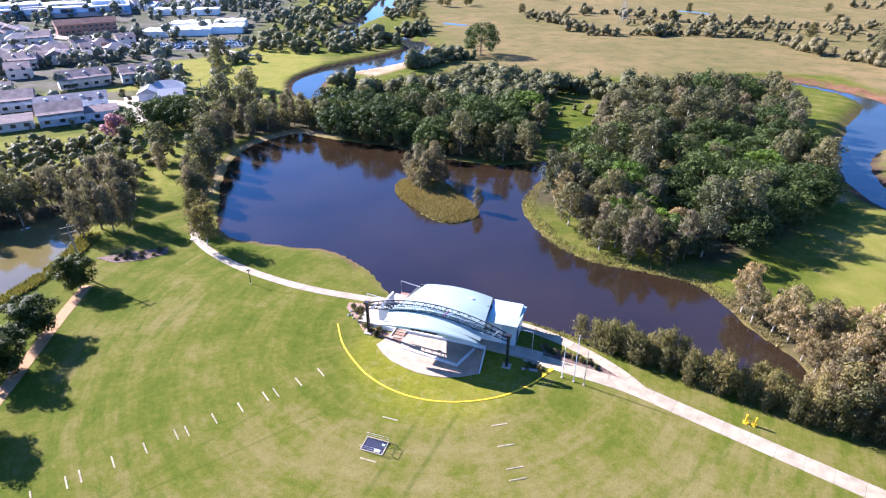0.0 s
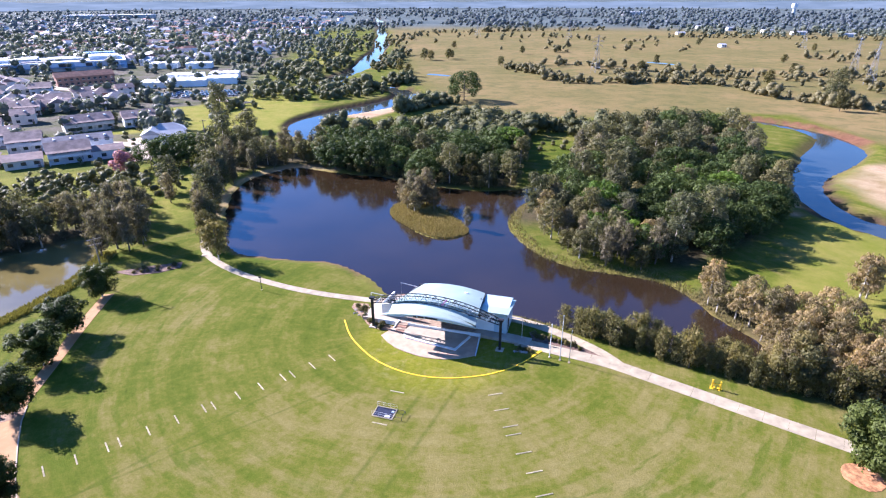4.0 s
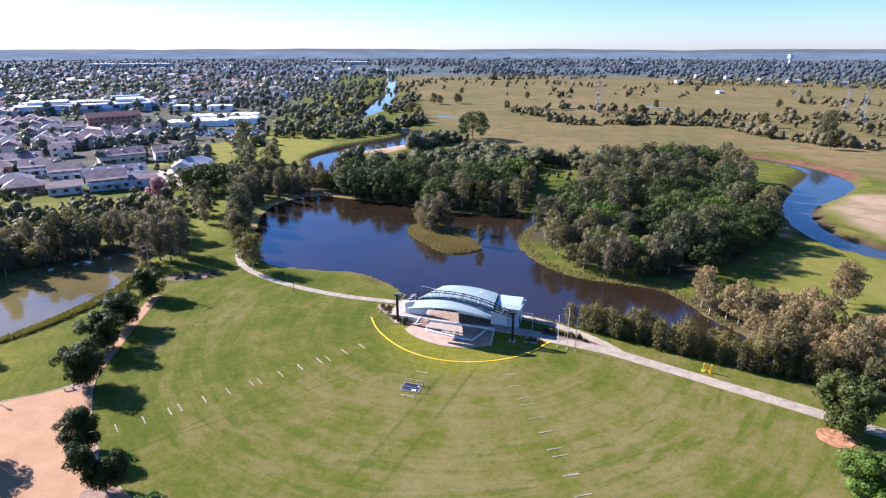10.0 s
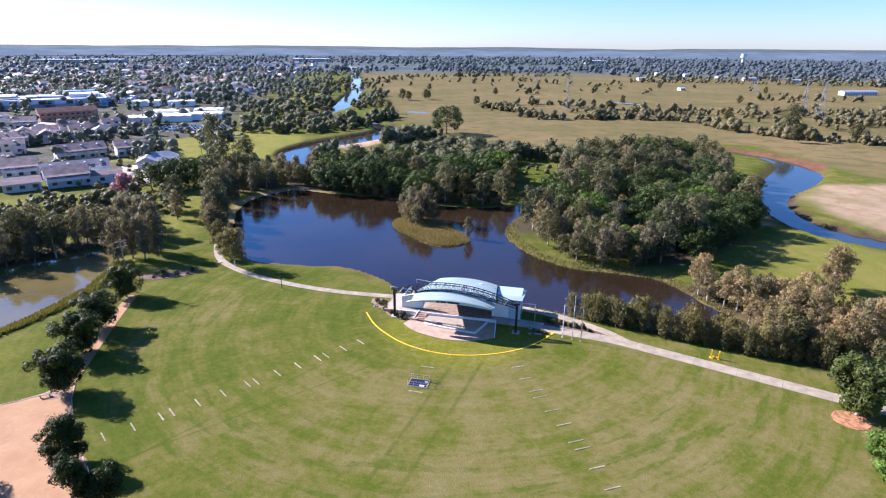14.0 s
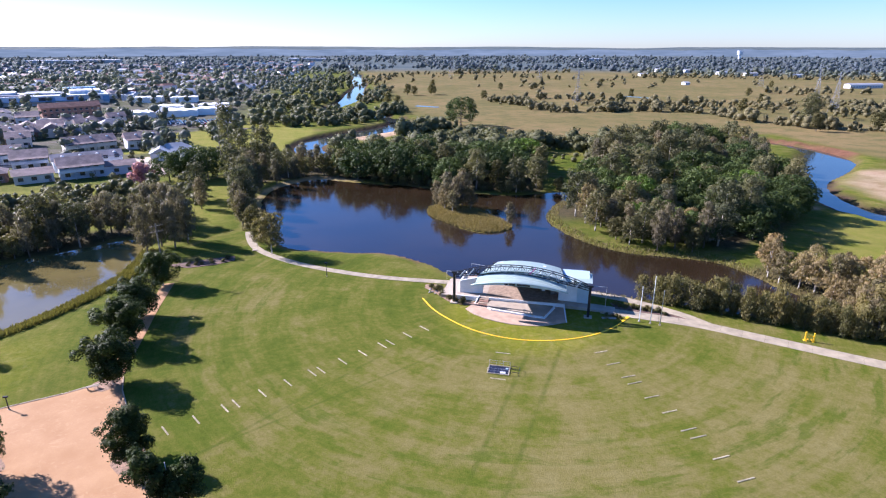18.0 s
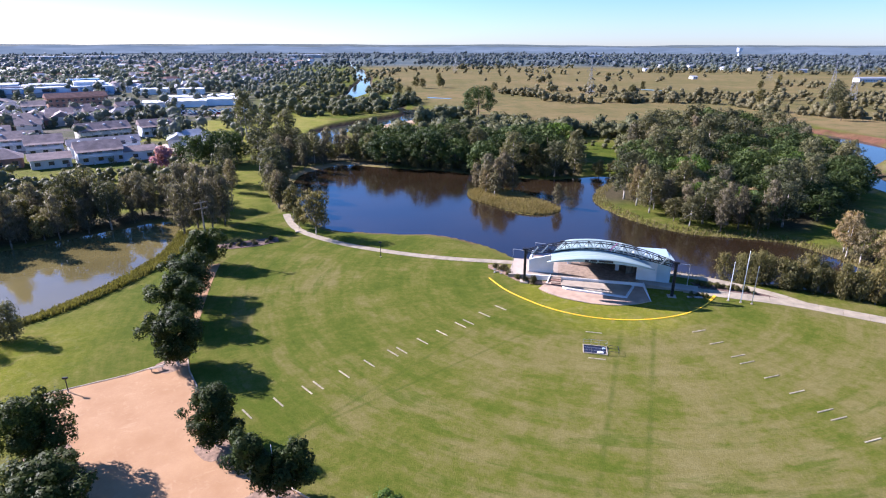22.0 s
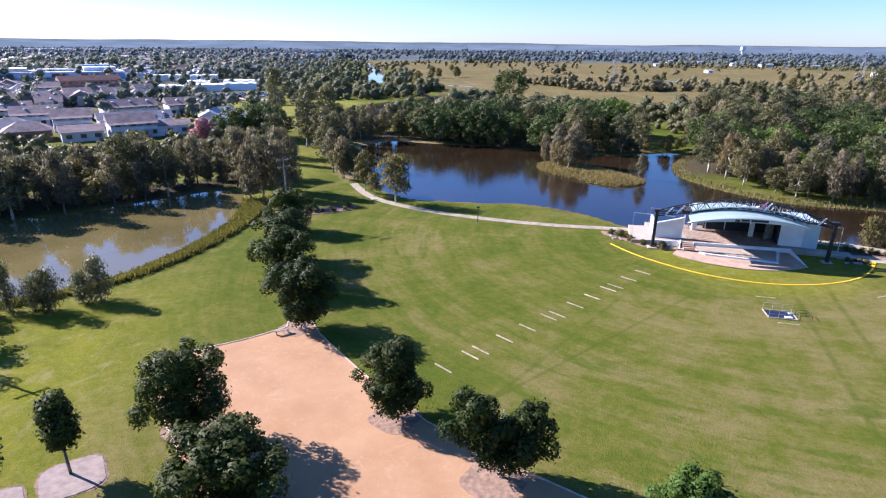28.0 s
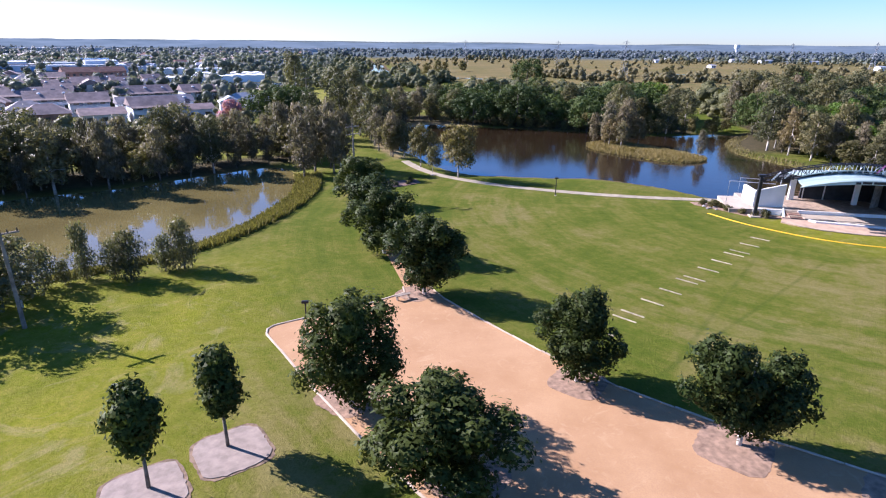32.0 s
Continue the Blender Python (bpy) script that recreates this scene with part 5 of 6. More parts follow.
def vault(bm, rows, thick):
    """A curved skin from rows of points, with a thickness."""
    grid = [[bm.verts.new(p) for p in row] for row in rows]
    low = [[bm.verts.new((p[0], p[1], p[2] - thick)) for p in row] for row in rows]
    for a in range(len(rows) - 1):
        for b in range(len(rows[0]) - 1):
            bm.faces.new((grid[a][b], grid[a][b + 1], grid[a + 1][b + 1], grid[a + 1][b]))
            bm.faces.new((low[a][b], low[a + 1][b], low[a + 1][b + 1], low[a][b + 1]))
    n, w = len(rows) - 1, len(rows[0]) - 1
    for b in range(w):
        bm.faces.new((grid[0][b], low[0][b], low[0][b + 1], grid[0][b + 1]))
        bm.faces.new((grid[n][b], grid[n][b + 1], low[n][b + 1], low[n][b]))
    for a in range(n):
        bm.faces.new((grid[a][0], grid[a + 1][0], low[a + 1][0], low[a][0]))
        bm.faces.new((grid[a][w], low[a][w], low[a + 1][w], grid[a + 1][w]))
    bmesh.ops.recalc_face_normals(bm, faces=bm.faces)
    return bm


# main roof in sheets across the vault, each with a standing seam
SHEETS = 14
for i in range(SHEETS):
    rows = []
    for j in range(5):
        v = -0.7 + j * (10.6 / 4)
        lo, hi = -6.9 + 0.17 * (v + 0.7), 7.4 - 0.1 * (v + 0.7)
        rows.append([(lo + (hi - lo) * (i + k / 2) / SHEETS, v, roof_z(lo + (hi - lo) * (i + k / 2) / SHEETS, v)) for k in range(3)])
    part("roof_sheet", vault(bmesh.new(), rows, 0.12), M_ROOF, stage)
# the visor before the truss
rows = []
for j in range(4):
    k = j / 3
    row = []
    for i in range(25):
        u = -7.9 + 15.7 * i / 24
        back = -2.5 - 0.9 * (u / 7.8) ** 2
        front = -4.55 + 0.7 * (u / 7.8) ** 2
        z = (6.42 - 0.0215 * u * u) * (1 - k) + (6.5 - 0.0205 * u * u) * k
        row.append((u, back + (front - back) * k, z + 0.1 * math.sin(k * math.pi)))
    rows.append(row)
visor = part("visor", vault(bmesh.new(), rows, 0.1), M_ROOF, stage, "curved pale green canopy over the stage front", True)
# fascia under the visor, with the stage's name as plain bars
rows = [[(u, -4.53 + 0.7 * (u / 7.8) ** 2, 6.5 - 0.0205 * u * u - d * (1.0 - 0.8 * (u / 7.9) ** 2)) for u in [-7.8 + 15.6 * i / 24 for i in range(25)]] for d in (0.0, 0.5)]
bm = bmesh.new()
for dy in (0.0, 0.08):
    g = [[bm.verts.new((p[0], p[1] + dy, p[2])) for p in row] for row in rows]
    for i in range(24):
        bm.faces.new((g[0][i], g[0][i + 1], g[1][i + 1], g[1][i]))
part("fascia", bm, M_SIDE, stage, "pale blue-green curved front fascia")
for k, (a, b) in enumerate(((-2.3, -1.75), (-1.55, -0.55), (-0.35, 1.75))):
    m = (a + b) / 2
    bm = box(bmesh.new(), a, b, -4.60, -4.565, 6.1 - 0.0205 * m * m, 6.38 - 0.0205 * m * m)
    part("lettering", bm, M_DARK, stage, "dark raised lettering")
# box gutter between roof and visor
rows = [[(-7.3 + 14.8 * i / 16, v, 6.3 - 0.0215 * (-7.3 + 14.8 * i / 16) ** 2 + dz) for i in range(17)] for v, dz in ((-2.75, 0.0), (-1.6, 0.06), (-0.5, 0.42))]
part("gutter_lining", vault(bmesh.new(), rows, 0.1), M_ROOF, stage)
# ceiling lining under the vault
rows = [[(-6.6 + 13.5 * i / 12, v, roof_z(-6.6 + 13.5 * i / 12, v) - 0.32) for i in range(13)] for v in (-0.4, 4.0, 9.4)]
part("soffit", vault(bmesh.new(), rows, 0.06), M_DARK, stage)

# floors: deck, forestage, apron, steps
part("deck_slab", box(bmesh.new(), -11.2, 7.0, 1.7, 11.0, -0.8, 0.66, 0.03), M_CONCRETE, stage)
part("side_ramp", slab(bmesh.new(), [(7.0, 1.72), (15.6, 1.2), (15.9, 3.6), (7.0, 4.0)], -0.8, lambda x, y: 0.64 - 0.05 * max(0, x - 7)), M_CONCRETE, stage)
plank = box(bmesh.new(), -0.07, 0.07, 2.0, 9.6, 0.66, 0.70)
me = bpy.data.meshes.new("deck_board")
plank.to_mesh(me)
plank.free()
me.materials.append(M_DECK)
for i in range(84):
    share("deck_board", me, stage, pose(-6.0 + i * 0.152, 0, 0))
fore = [(-6.0, 1.7), (-5.2, -1.6), (-4.6, -1.9), (4.3, -3.2), (5.6, 1.7)]
part("forestage", slab(bmesh.new(), fore, -0.8, 0.34), M_CONCRETE, stage, "pale concrete forestage with angled front")
apron = [(-8.9, -2.4), (-7.2, -4.0), (-5.2, -5.3), (-3.0, -6.0), (-0.8, -6.5), (1.4, -6.5), (3.4, -6.2), (5.8, -5.2), (7.8, -3.9), (7.4, 1.7), (-7.2, 1.7)]
part("apron", slab(bmesh.new(), apron, -0.7, 0.19), M_APRON, stage, "pinkish paved apron before the stage")
rim = bmesh.new()
for i in range(8):
    tube(rim, (*apron[i], 0.17), (*apron[i + 1], 0.17), 0.06, None, 6)
part("apron_rim", rim, M_EDGE, stage, "thin concrete edge of the apron")
for i in range(5):
    part("step", box(bmesh.new(), -7.1, -5.5, 1.7 - 0.62 * (i + 1), 1.7 - 0.62 * i, -0.6, 0.56 - 0.10 * i, 0.015), M_BRICK if i % 2 else M_DECK, stage)
part("seat_wall", slab(bmesh.new(), [(-5.3, -1.5), (-4.7, -2.2), (4.4, -3.55), (5.9, 0.9), (5.6, 1.1), (4.2, -3.1), (-4.6, -1.8), (-5.1, -1.3)], -0.6, 0.40), M_WHITE, stage, "low white wall round the forestage")


def wing(points, thick):
    """An upright wall from a side outline (x, y, z low, z high per end)."""
    bm = bmesh.new()
    (ax, ay, al, ah), (bx, by, bl, bh) = points
    n = Vector((ay - by, bx - ax, 0)).normalized() * thick / 2
    quads = []
    for s in (1, -1):
        quads.append([bm.verts.new((ax + s * n.x, ay + s * n.y, al)), bm.verts.new((bx + s * n.x, by + s * n.y, bl)), bm.verts.new((bx + s * n.x, by + s * n.y, bh)), bm.verts.new((ax + s * n.x, ay + s * n.y, ah))])
    bm.faces.new(quads[0])
    bm.faces.new(quads[1][::-1])
    for i in range(4):
        j = (i + 1) % 4
        bm.faces.new((quads[0][i], quads[1][i], quads[1][j], quads[0][j]))
    bmesh.ops.recalc_face_normals(bm, faces=bm.faces)
    return bm


part("wing_wall", wing(((7.35, 1.7, -0.6, 0.85), (7.85, -3.9, -0.6, 0.12)), 0.16), M_WHITE, stage, "sloping white wing wall")
part("wing_wall", wing(((-7.25, 2.0, -0.6, 0.9), (-7.75, -0.2, -0.6, 0.15)), 0.16), M_WHITE, stage, "sloping white wing wall")
part("front_wall", wing(((-11.2, 1.66, -0.6, 0.72), (-7.2, 1.66, -0.6, 0.72)), 0.2), M_WHITE, stage)
part("front_wall", wing(((-5.5, 1.62, -0.6, 0.78), (7.4, 1.62, -0.6, 0.78)), 0.18), M_WHITE, stage)
part("side_wall", wing(((-10.9, 3.2, 0.6, 2.9), (-6.9, 3.5, 0.6, 3.9)), 0.3), M_WHITE, stage, "white rendered side wall")
part("side_wall", wing(((-10.8, 3.3, 0.6, 2.9), (-10.6, 8.6, 0.6, 2.6)), 0.3), M_WHITE, stage, "white rendered side wall")
part("back_wall", wing(((-2.6, 9.5, 0.6, 4.7), (6.6, 9.3, 0.6, 4.0)), 0.25), M_DARK, stage, "dark back wall of the stage")
part("back_wall", wing(((-6.0, 9.6, 2.9, 4.3), (-2.6, 9.5, 2.9, 4.6)), 0.25), M_DARK, stage)
part("column", box(bmesh.new(), 3.3, 3.9, 6.6, 7.1, 0.66, 5.4, 0.03), M_WHITE, stage, "pale column on the stage")
part("column", box(bmesh.new(), -4.6, -3.9, 8.0, 8.5, 0.66, 5.0, 0.03), M_WHITE, stage, "pale column on the stage")
for u in (-5.6, -2.4, 0.4):
    part("roof_post", tube(bmesh.new(), (u, 9.0, 0.66), (u, 9.0, roof_z(u, 9.0) - 0.3), 0.09), M_STEEL, stage)
rail = bmesh.new()
for z in (0.95, 1.3, 1.65):
    tube(rail, (-5.8, 9.7, z), (-2.6, 9.7, z), 0.03, None, 6)
for u in (-5.8, -4.7, -3.7, -2.6):
    tube(rail, (u, 9.7, 0.66), (u, 9.7, 1.7), 0.035, None, 6)
part("railing", rail, M_BRICK, stage, "reddish brown railing at the back of the stage")

# side block with changing rooms
block = part("side_block", box(bmesh.new(), 6.7, 11.5, 3.4, 9.6, -0.5, 4.1, 0.03), M_SIDE, stage, "pale blue boxy side room of the stage")
roof = part("side_roof", slab(bmesh.new(), [(6.5, 2.8), (11.8, 2.8), (12.0, 9.9), (6.4, 10.0)], lambda x, y: 4.12 - 0.14 * (y - 2.8) + 0.32, lambda x, y: 4.5 - 0.14 * (y - 2.8)), M_ROOF, stage, "pale flat roof over the side room")
for i in range(9):
    part("wall_rib", box(bmesh.new(), 6.9 + i * 0.55, 6.93 + i * 0.55, 3.37, 3.40, 0.3, 4.08), M_SIDE, stage)
part("side_panel", box(bmesh.new(), 6.3, 9.4, 3.25, 3.37, 0.66, 4.15, 0.01), M_WHITE, stage, "white painted wall panel beside the stage opening")
part("door", box(bmesh.new(), 11.5, 11.56, 4.6, 5.6, 0.5, 2.6, 0.01), M_DARK, stage, "dark side door")
part("inner_wall", wing(((6.6, 3.4, 0.6, 5.0), (6.6, 9.4, 0.6, 4.2)), 0.2), M_DARK, stage)
curtain = bmesh.new()
prev = None
for i in range(41):
    x, y = 4.9 + i * 0.04, 5.2 + i * 0.03 + 0.06 * math.sin(i * 1.9)
    now = (curtain.verts.new((x, y, 0.7)), curtain.verts.new((x, y, 4.9)))
    if prev:
        curtain.faces.new((prev[0], now[0], now[1], prev[1]))
    prev = now
part("curtain", curtain, M_STONE, stage, "grey hanging curtain at the side of the stage", True)

# frames of thin posts at the sides
for pts in (((-13.8, 5.2, -0.4), (-13.8, 5.2, 3.7), (-8.0, 4.4, 3.7)), ((-10.4, 11.7, -0.6), (-10.4, 11.7, 2.9), (-4.9, 10.6, 2.9)), ((14.2, 3.2, 0.2), (14.2, 3.2, 3.9), (11.4, 3.2, 3.9))):
    part("portal_frame", pipe(bmesh.new(), pts, 0.06, 8), M_STEEL, stage, "thin grey steel portal frame")
part("rear_deck", box(bmesh.new(), -10.5, -5.8, 8.6, 12.0, -1.1, 0.4, 0.03), M_BRICK, stage, "brown timber landing behind the stage")
part("landing", slab(bmesh.new(), [(-14.2, 1.9), (-11.2, 1.7), (-11.2, 9.0), (-13.9, 9.4)], -0.8, lambda x, y: 0.45 + 0.06 * (x + 14)), M_CONCRETE, stage)

# ---- lighting truss on two black posts ----
truss = thing("lighting_truss", "black arched lattice truss on two tall black posts", "truss", at=STAGE)
HALF = 11.3


def chord(u, low, back):
    k = 1 - (u / HALF) ** 2
    return Vector((u, -0.4 - 0.053 * u + (-0.45 if not back else 0.45), 5.45 + 2.35 * k - (1.2 * min(1, 0.45 + 0.9 * k) if low else 0)))


BAYS = 26
us = [-HALF + 2 * HALF * i / BAYS for i in range(BAYS + 1)]
for low in (False, True):
    for back in (False, True):
        bm = bmesh.new()
        part("chord", pipe(bm, [chord(u, low, back) for u in us], 0.075), M_BLACK, truss)
for i, (a, b) in enumerate(zip(us, us[1:])):
    mt = M_BLACK if i < 8 or i > 21 else M_STEEL
    for back in (False, True):
        p, q = (chord(a, False, back), chord(b, True, back)) if i % 2 else (chord(a, True, back), chord(b, False, back))
        part("diagonal", tube(bmesh.new(), p, q, 0.045, None, 5), M_BLACK if back else mt, truss)
        part("upright", tube(bmesh.new(), chord(a, False, back), chord(a, True, back), 0.045, None, 5), mt, truss)
    for low in (False, True):
        part("cross_brace", tube(bmesh.new(), chord(a, low, False), chord(a, low, True), 0.035, None, 5), M_BLACK, truss)
for u, v in ((-11.4, 0.2), (11.25, -1.0)):
    post = part("post", box(bmesh.new(), u - 0.2, u + 0.2, v - 0.22, v + 0.22, -0.5, 5.75, 0.03), M_BLACK, truss, "tall black steel box post")
    foot = part("post_base", box(bmesh.new(), u - 0.65, u + 0.65, v - 0.65, v + 0.65, -0.7, 0.12, 0.04), M_EDGE, truss, "square concrete footing")
    bm = bmesh.new()
    for dx in (-0.3, 0.3):
        for dy in (-0.3, 0.3):
            tube(bm, (u + dx, v + dy, 0.1), (u + dx, v + dy, 0.24), 0.04, None, 6)
    part("bolts", bm, M_STEEL, foot)
    part("cap", box(bmesh.new(), u - 0.45, u + 0.45, v - 0.35, v + 0.35, 5.5, 5.8, 0.03), M_BLACK, post)
lamp_box = box(bmesh.new(), -0.16, 0.16, -0.14, 0.14, -0.42, -0.1, 0.03)
tube(lamp_box, (0, 0, -0.1), (0, 0, 0.05), 0.03, None, 6)
me = bpy.data.meshes.new("spotlight")
lamp_box.to_mesh(me)
lamp_box.free()
me.materials.append(M_BLACK)
for i in range(11):
    u = -7.5 + 1.5 * i
    c = chord(u, True, i % 2 == 0)
    share("spotlight", me, truss, Matrix.Translation(c) @ pose(0, 0, 0, 25, 0, 30 * (i % 3) - 30))
M_BANNER = plain("pink_cloth", (0.72, 0.22, 0.42), 0.8, 0.0, 0.1, 2.0, 20.0)
M_TAPE = plain("white_cloth", (0.78, 0.77, 0.76), 0.8, 0.0, 0.08, 2.0, 20.0)
for u, dz, mt, nm in ((1.9, 0.35, M_BANNER, "pink ribbon tied to the truss"), (2.5, 0.2, M_TAPE, "white cloth tied to the truss"), (-8.4, 0.1, M_TAPE, "white cloth tied to the truss"), (9.3, 0.0, M_TAPE, "white cloth tied to the truss"),
                      (-9.9, 0.5, M_TAPE, "white cloth tied to the truss")):
    c = chord(u, False, False)
    bm = bmesh.new()
    for k in range(6):
        x, z = c.x - 0.4 + 0.16 * k, c.z - 0.9 + 0.2 * k + dz * 0.3
        box(bm, x - 0.1, x + 0.1, c.y - 0.13 - 0.02 * (k % 2), c.y - 0.11, z - 0.12, z + 0.12)
    part("ribbon", bm, mt, truss, nm)

# ---- the suburb beyond the lake ----
M_WALL_A = plain("cream_render", (0.60, 0.55, 0.49), 0.8, 0.0, 0.08, 0.4, 6.0)
M_WALL_B = plain("white_weatherboard", (0.62, 0.64, 0.68), 0.75, 0.0, 0.06, 0.4, 6.0)
M_WALL_C = plain("red_brown_brick", (0.32, 0.17, 0.12), 0.85, 0.0, 0.15, 0.5, 8.0)
M_ROOF_A = plain("brown_tile_roof", (0.265, 0.195, 0.18), 0.8, 0.0, 0.2, 0.5, 6.0)
M_ROOF_B = plain("grey_tile_roof", (0.255, 0.235, 0.245), 0.75, 0.0, 0.18, 0.5, 6.0)
M_ROOF_C = plain("pale_sheet_roof", (0.38, 0.39, 0.41), 0.5, 0.2, 0.1, 0.3, 5.0)
M_ROOF_D = plain("terracotta_roof", (0.26, 0.125, 0.09), 0.8, 0.0, 0.2, 0.5, 6.0)
M_TENT = plain("white_membrane", (0.86, 0.86, 0.86), 0.5, 0.0, 0.04, 0.3, 5.0)
M_WHITE_ROOF = plain("white_sheet_roof", (0.74, 0.75, 0.77), 0.55, 0.0, 0.08, 0.15, 4.0)
M_BLUE = plain("blue_panel", (0.20, 0.36, 0.55), 0.6, 0.0, 0.08, 0.3, 5.0)
M_ASPHALT = plain("asphalt", (0.085, 0.083, 0.082), 0.9, 0.0, 0.2, 0.3, 8.0)


def house(label, wide, deep_, tall, storeys, wall_mat, roof_mat, at, hip=False, name="townhouse", group="townhouses", pitch=0.55, balcony=False, skylights=0):
    """Walls, a pitched roof with eaves, windows with sills, a door and a fence of posts."""
    root = thing(name, label, "house", group, at)
    part("wall", box(bmesh.new(), -wide / 2, wide / 2, -deep_ / 2, deep_ / 2, -0.5, tall, 0.05), wall_mat, root)
    bm = bmesh.new()
    e, rise = 0.5, pitch * deep_ / 2
    inset = deep_ / 2 if hip else 0.0
    pts = [(-wide / 2 - e, -deep_ / 2 - e, tall - 0.1), (wide / 2 + e, -deep_ / 2 - e, tall - 0.1), (wide / 2 + e, deep_ / 2 + e, tall - 0.1), (-wide / 2 - e, deep_ / 2 + e, tall - 0.1),
           (-wide / 2 - e + inset, 0, tall + rise), (wide / 2 + e - inset, 0, tall + rise)]
    v = [bm.verts.new(p) for p in pts]
    for f in ((0, 1, 5, 4), (2, 3, 4, 5), (1, 2, 5), (3, 0, 4), (3, 2, 1, 0)):
        bm.faces.new([v[i] for i in f])
    part("roof", bm, roof_mat, root)
    n = max(2, int(wide / 3.4))
    for s in range(storeys):
        for i in range(n):
            x = -wide / 2 + wide * (i + 0.5) / n
            z = 1.0 + s * 2.7
            w = part("window", box(bmesh.new(), x - 0.75, x + 0.75, -deep_ / 2 - 0.06, -deep_ / 2 + 0.02, z, z + 1.2), M_GLASS, root)
            part("sill", box(bmesh.new(), x - 0.85, x + 0.85, -deep_ / 2 - 0.16, -deep_ / 2 + 0.02, z - 0.1, z), M_WALL_B, w)
    part("door", box(bmesh.new(), wide / 2 - 1.6, wide / 2 - 0.7, -deep_ / 2 - 0.05, -deep_ / 2 + 0.02, 0, 2.1), M_ROOF_A, root)
    if balcony:
        front = -deep_ / 2
        part("balcony", box(bmesh.new(), -wide / 2, wide / 2, front - 1.5, front - 0.07, 2.45, 2.65), wall_mat, root)
        part("parapet", box(bmesh.new(), -wide / 2, wide / 2, front - 1.5, front - 1.4, 2.65, 3.55), wall_mat, root, "white balcony front")
        part("awning", slab(bmesh.new(), [(-wide / 2 - 0.4, front - 1.9), (wide / 2 + 0.4, front - 1.9), (wide / 2 + 0.4, front - 0.5), (-wide / 2 - 0.4, front - 0.5)],
                            lambda x, y: tall - 0.22 + 0.35 * (y - front + 0.5), lambda x, y: tall - 0.1 + 0.35 * (y - front + 0.5)), roof_mat, root)
        for i in range(n + 1):
            x = -wide / 2 + 0.1 + (wide - 0.2) * i / n
            part("fin_wall", box(bmesh.new(), x - 0.1, x + 0.1, front - 1.4, front - 0.07, -0.4, tall - 0.6), wall_mat, root)
    for i in range(skylights):
        x = -wide / 2 + wide * (i + 0.6) / skylights
        y = -deep_ * 0.24
        bm = bmesh.new()
        bmesh.ops.create_uvsphere(bm, u_segments=10, v_segments=6, radius=0.55, matrix=pose(x, y, tall + rise * (1 - abs(y) / (deep_ / 2 + e)) + 0.02) @ Matrix.Diagonal((1, 1, 0.6, 1)))
        part("skylight", bm, M_TENT, root, "white domed skylight")
    return root


def town(x, y, turn):
    return Matrix.Translation((x, y, ground_at(x, y))) @ pose(0, 0, 0, 0, 0, turn)


long_a = house("two-storey cream townhouses under a brown tile roof", 19, 8, 4.9, 2, M_WALL_A, M_ROOF_A, town(-152.5, 263, 40), balcony=True, skylights=3)
copy_thing(long_a, town(-192, 250, 30))
copy_thing(long_a, town(-206, 297, 28))
long_b = house("two-storey white townhouses under a grey roof", 14, 8, 4.9, 2, M_WALL_B, M_ROOF_A, town(-134.5, 273.5, 34), balcony=True, skylights=2)
copy_thing(long_b, town(-172, 236, 30))
long_c = house("long townhouse row with brown tile roof beside the reserve", 13, 7, 3.2, 1, M_WALL_B, M_ROOF_A, town(-120.5, 216, 33), pitch=0.4)
house("two-storey white townhouse with balcony under a brown roof", 13, 8, 5.0, 2, M_WALL_B, M_ROOF_A, town(-129.5, 211, 33), balcony=True)
house("low brown-roofed unit at the end of the row", 11, 8, 3.0, 1, M_WALL_A, M_ROOF_A, town(-141, 203.5, 33), pitch=0.4)
house("dark-roofed units behind the front row", 22, 7, 4.4, 2, M_WALL_B, M_ROOF_B, town(-134, 225, 33), skylights=4)
small_a = house("white gabled cottage with pale roof", 8, 7, 3.0, 1, M_WALL_B, M_ROOF_C, town(-115, 243, 108))
copy_thing(small_a, town(-105, 240, 20))
house("grey hip-roofed cottage beside the gabled ones", 13, 9, 3.0, 1, M_WALL_A, M_ROOF_C, town(-112, 251, 30), True)
small_b = house("two-storey white house with pale roof", 11, 8, 5.0, 2, M_WALL_B, M_ROOF_A, town(-155, 226, 30), balcony=True)
small_c = house("brown-roofed brick house with a carport", 12, 9, 3.2, 1, M_WALL_C, M_ROOF_A, town(-156, 203, 30), True)
small_d = house("low house with a dark hipped roof", 12, 10, 3.0, 1, M_WALL_A, M_ROOF_B, town(-166, 212, 30), True)
red_row = house("brick apartment row under a terracotta roof", 34, 10, 6.0, 2, M_WALL_C, M_ROOF_D, town(-237, 409, 40))
q = np.random.RandomState(41)
terrace = house("narrow gabled terrace house under brown tiles", 9, 8, 4.6, 2, M_WALL_A, M_ROOF_A, town(-181, 219, 120), skylights=1)
brick_unit = house("low brick unit under a terracotta roof", 11, 8, 2.9, 1, M_WALL_C, M_ROOF_D, town(-170, 198, 30), True)
kinds = (terrace, small_b, small_c, small_d, brick_unit, small_a)
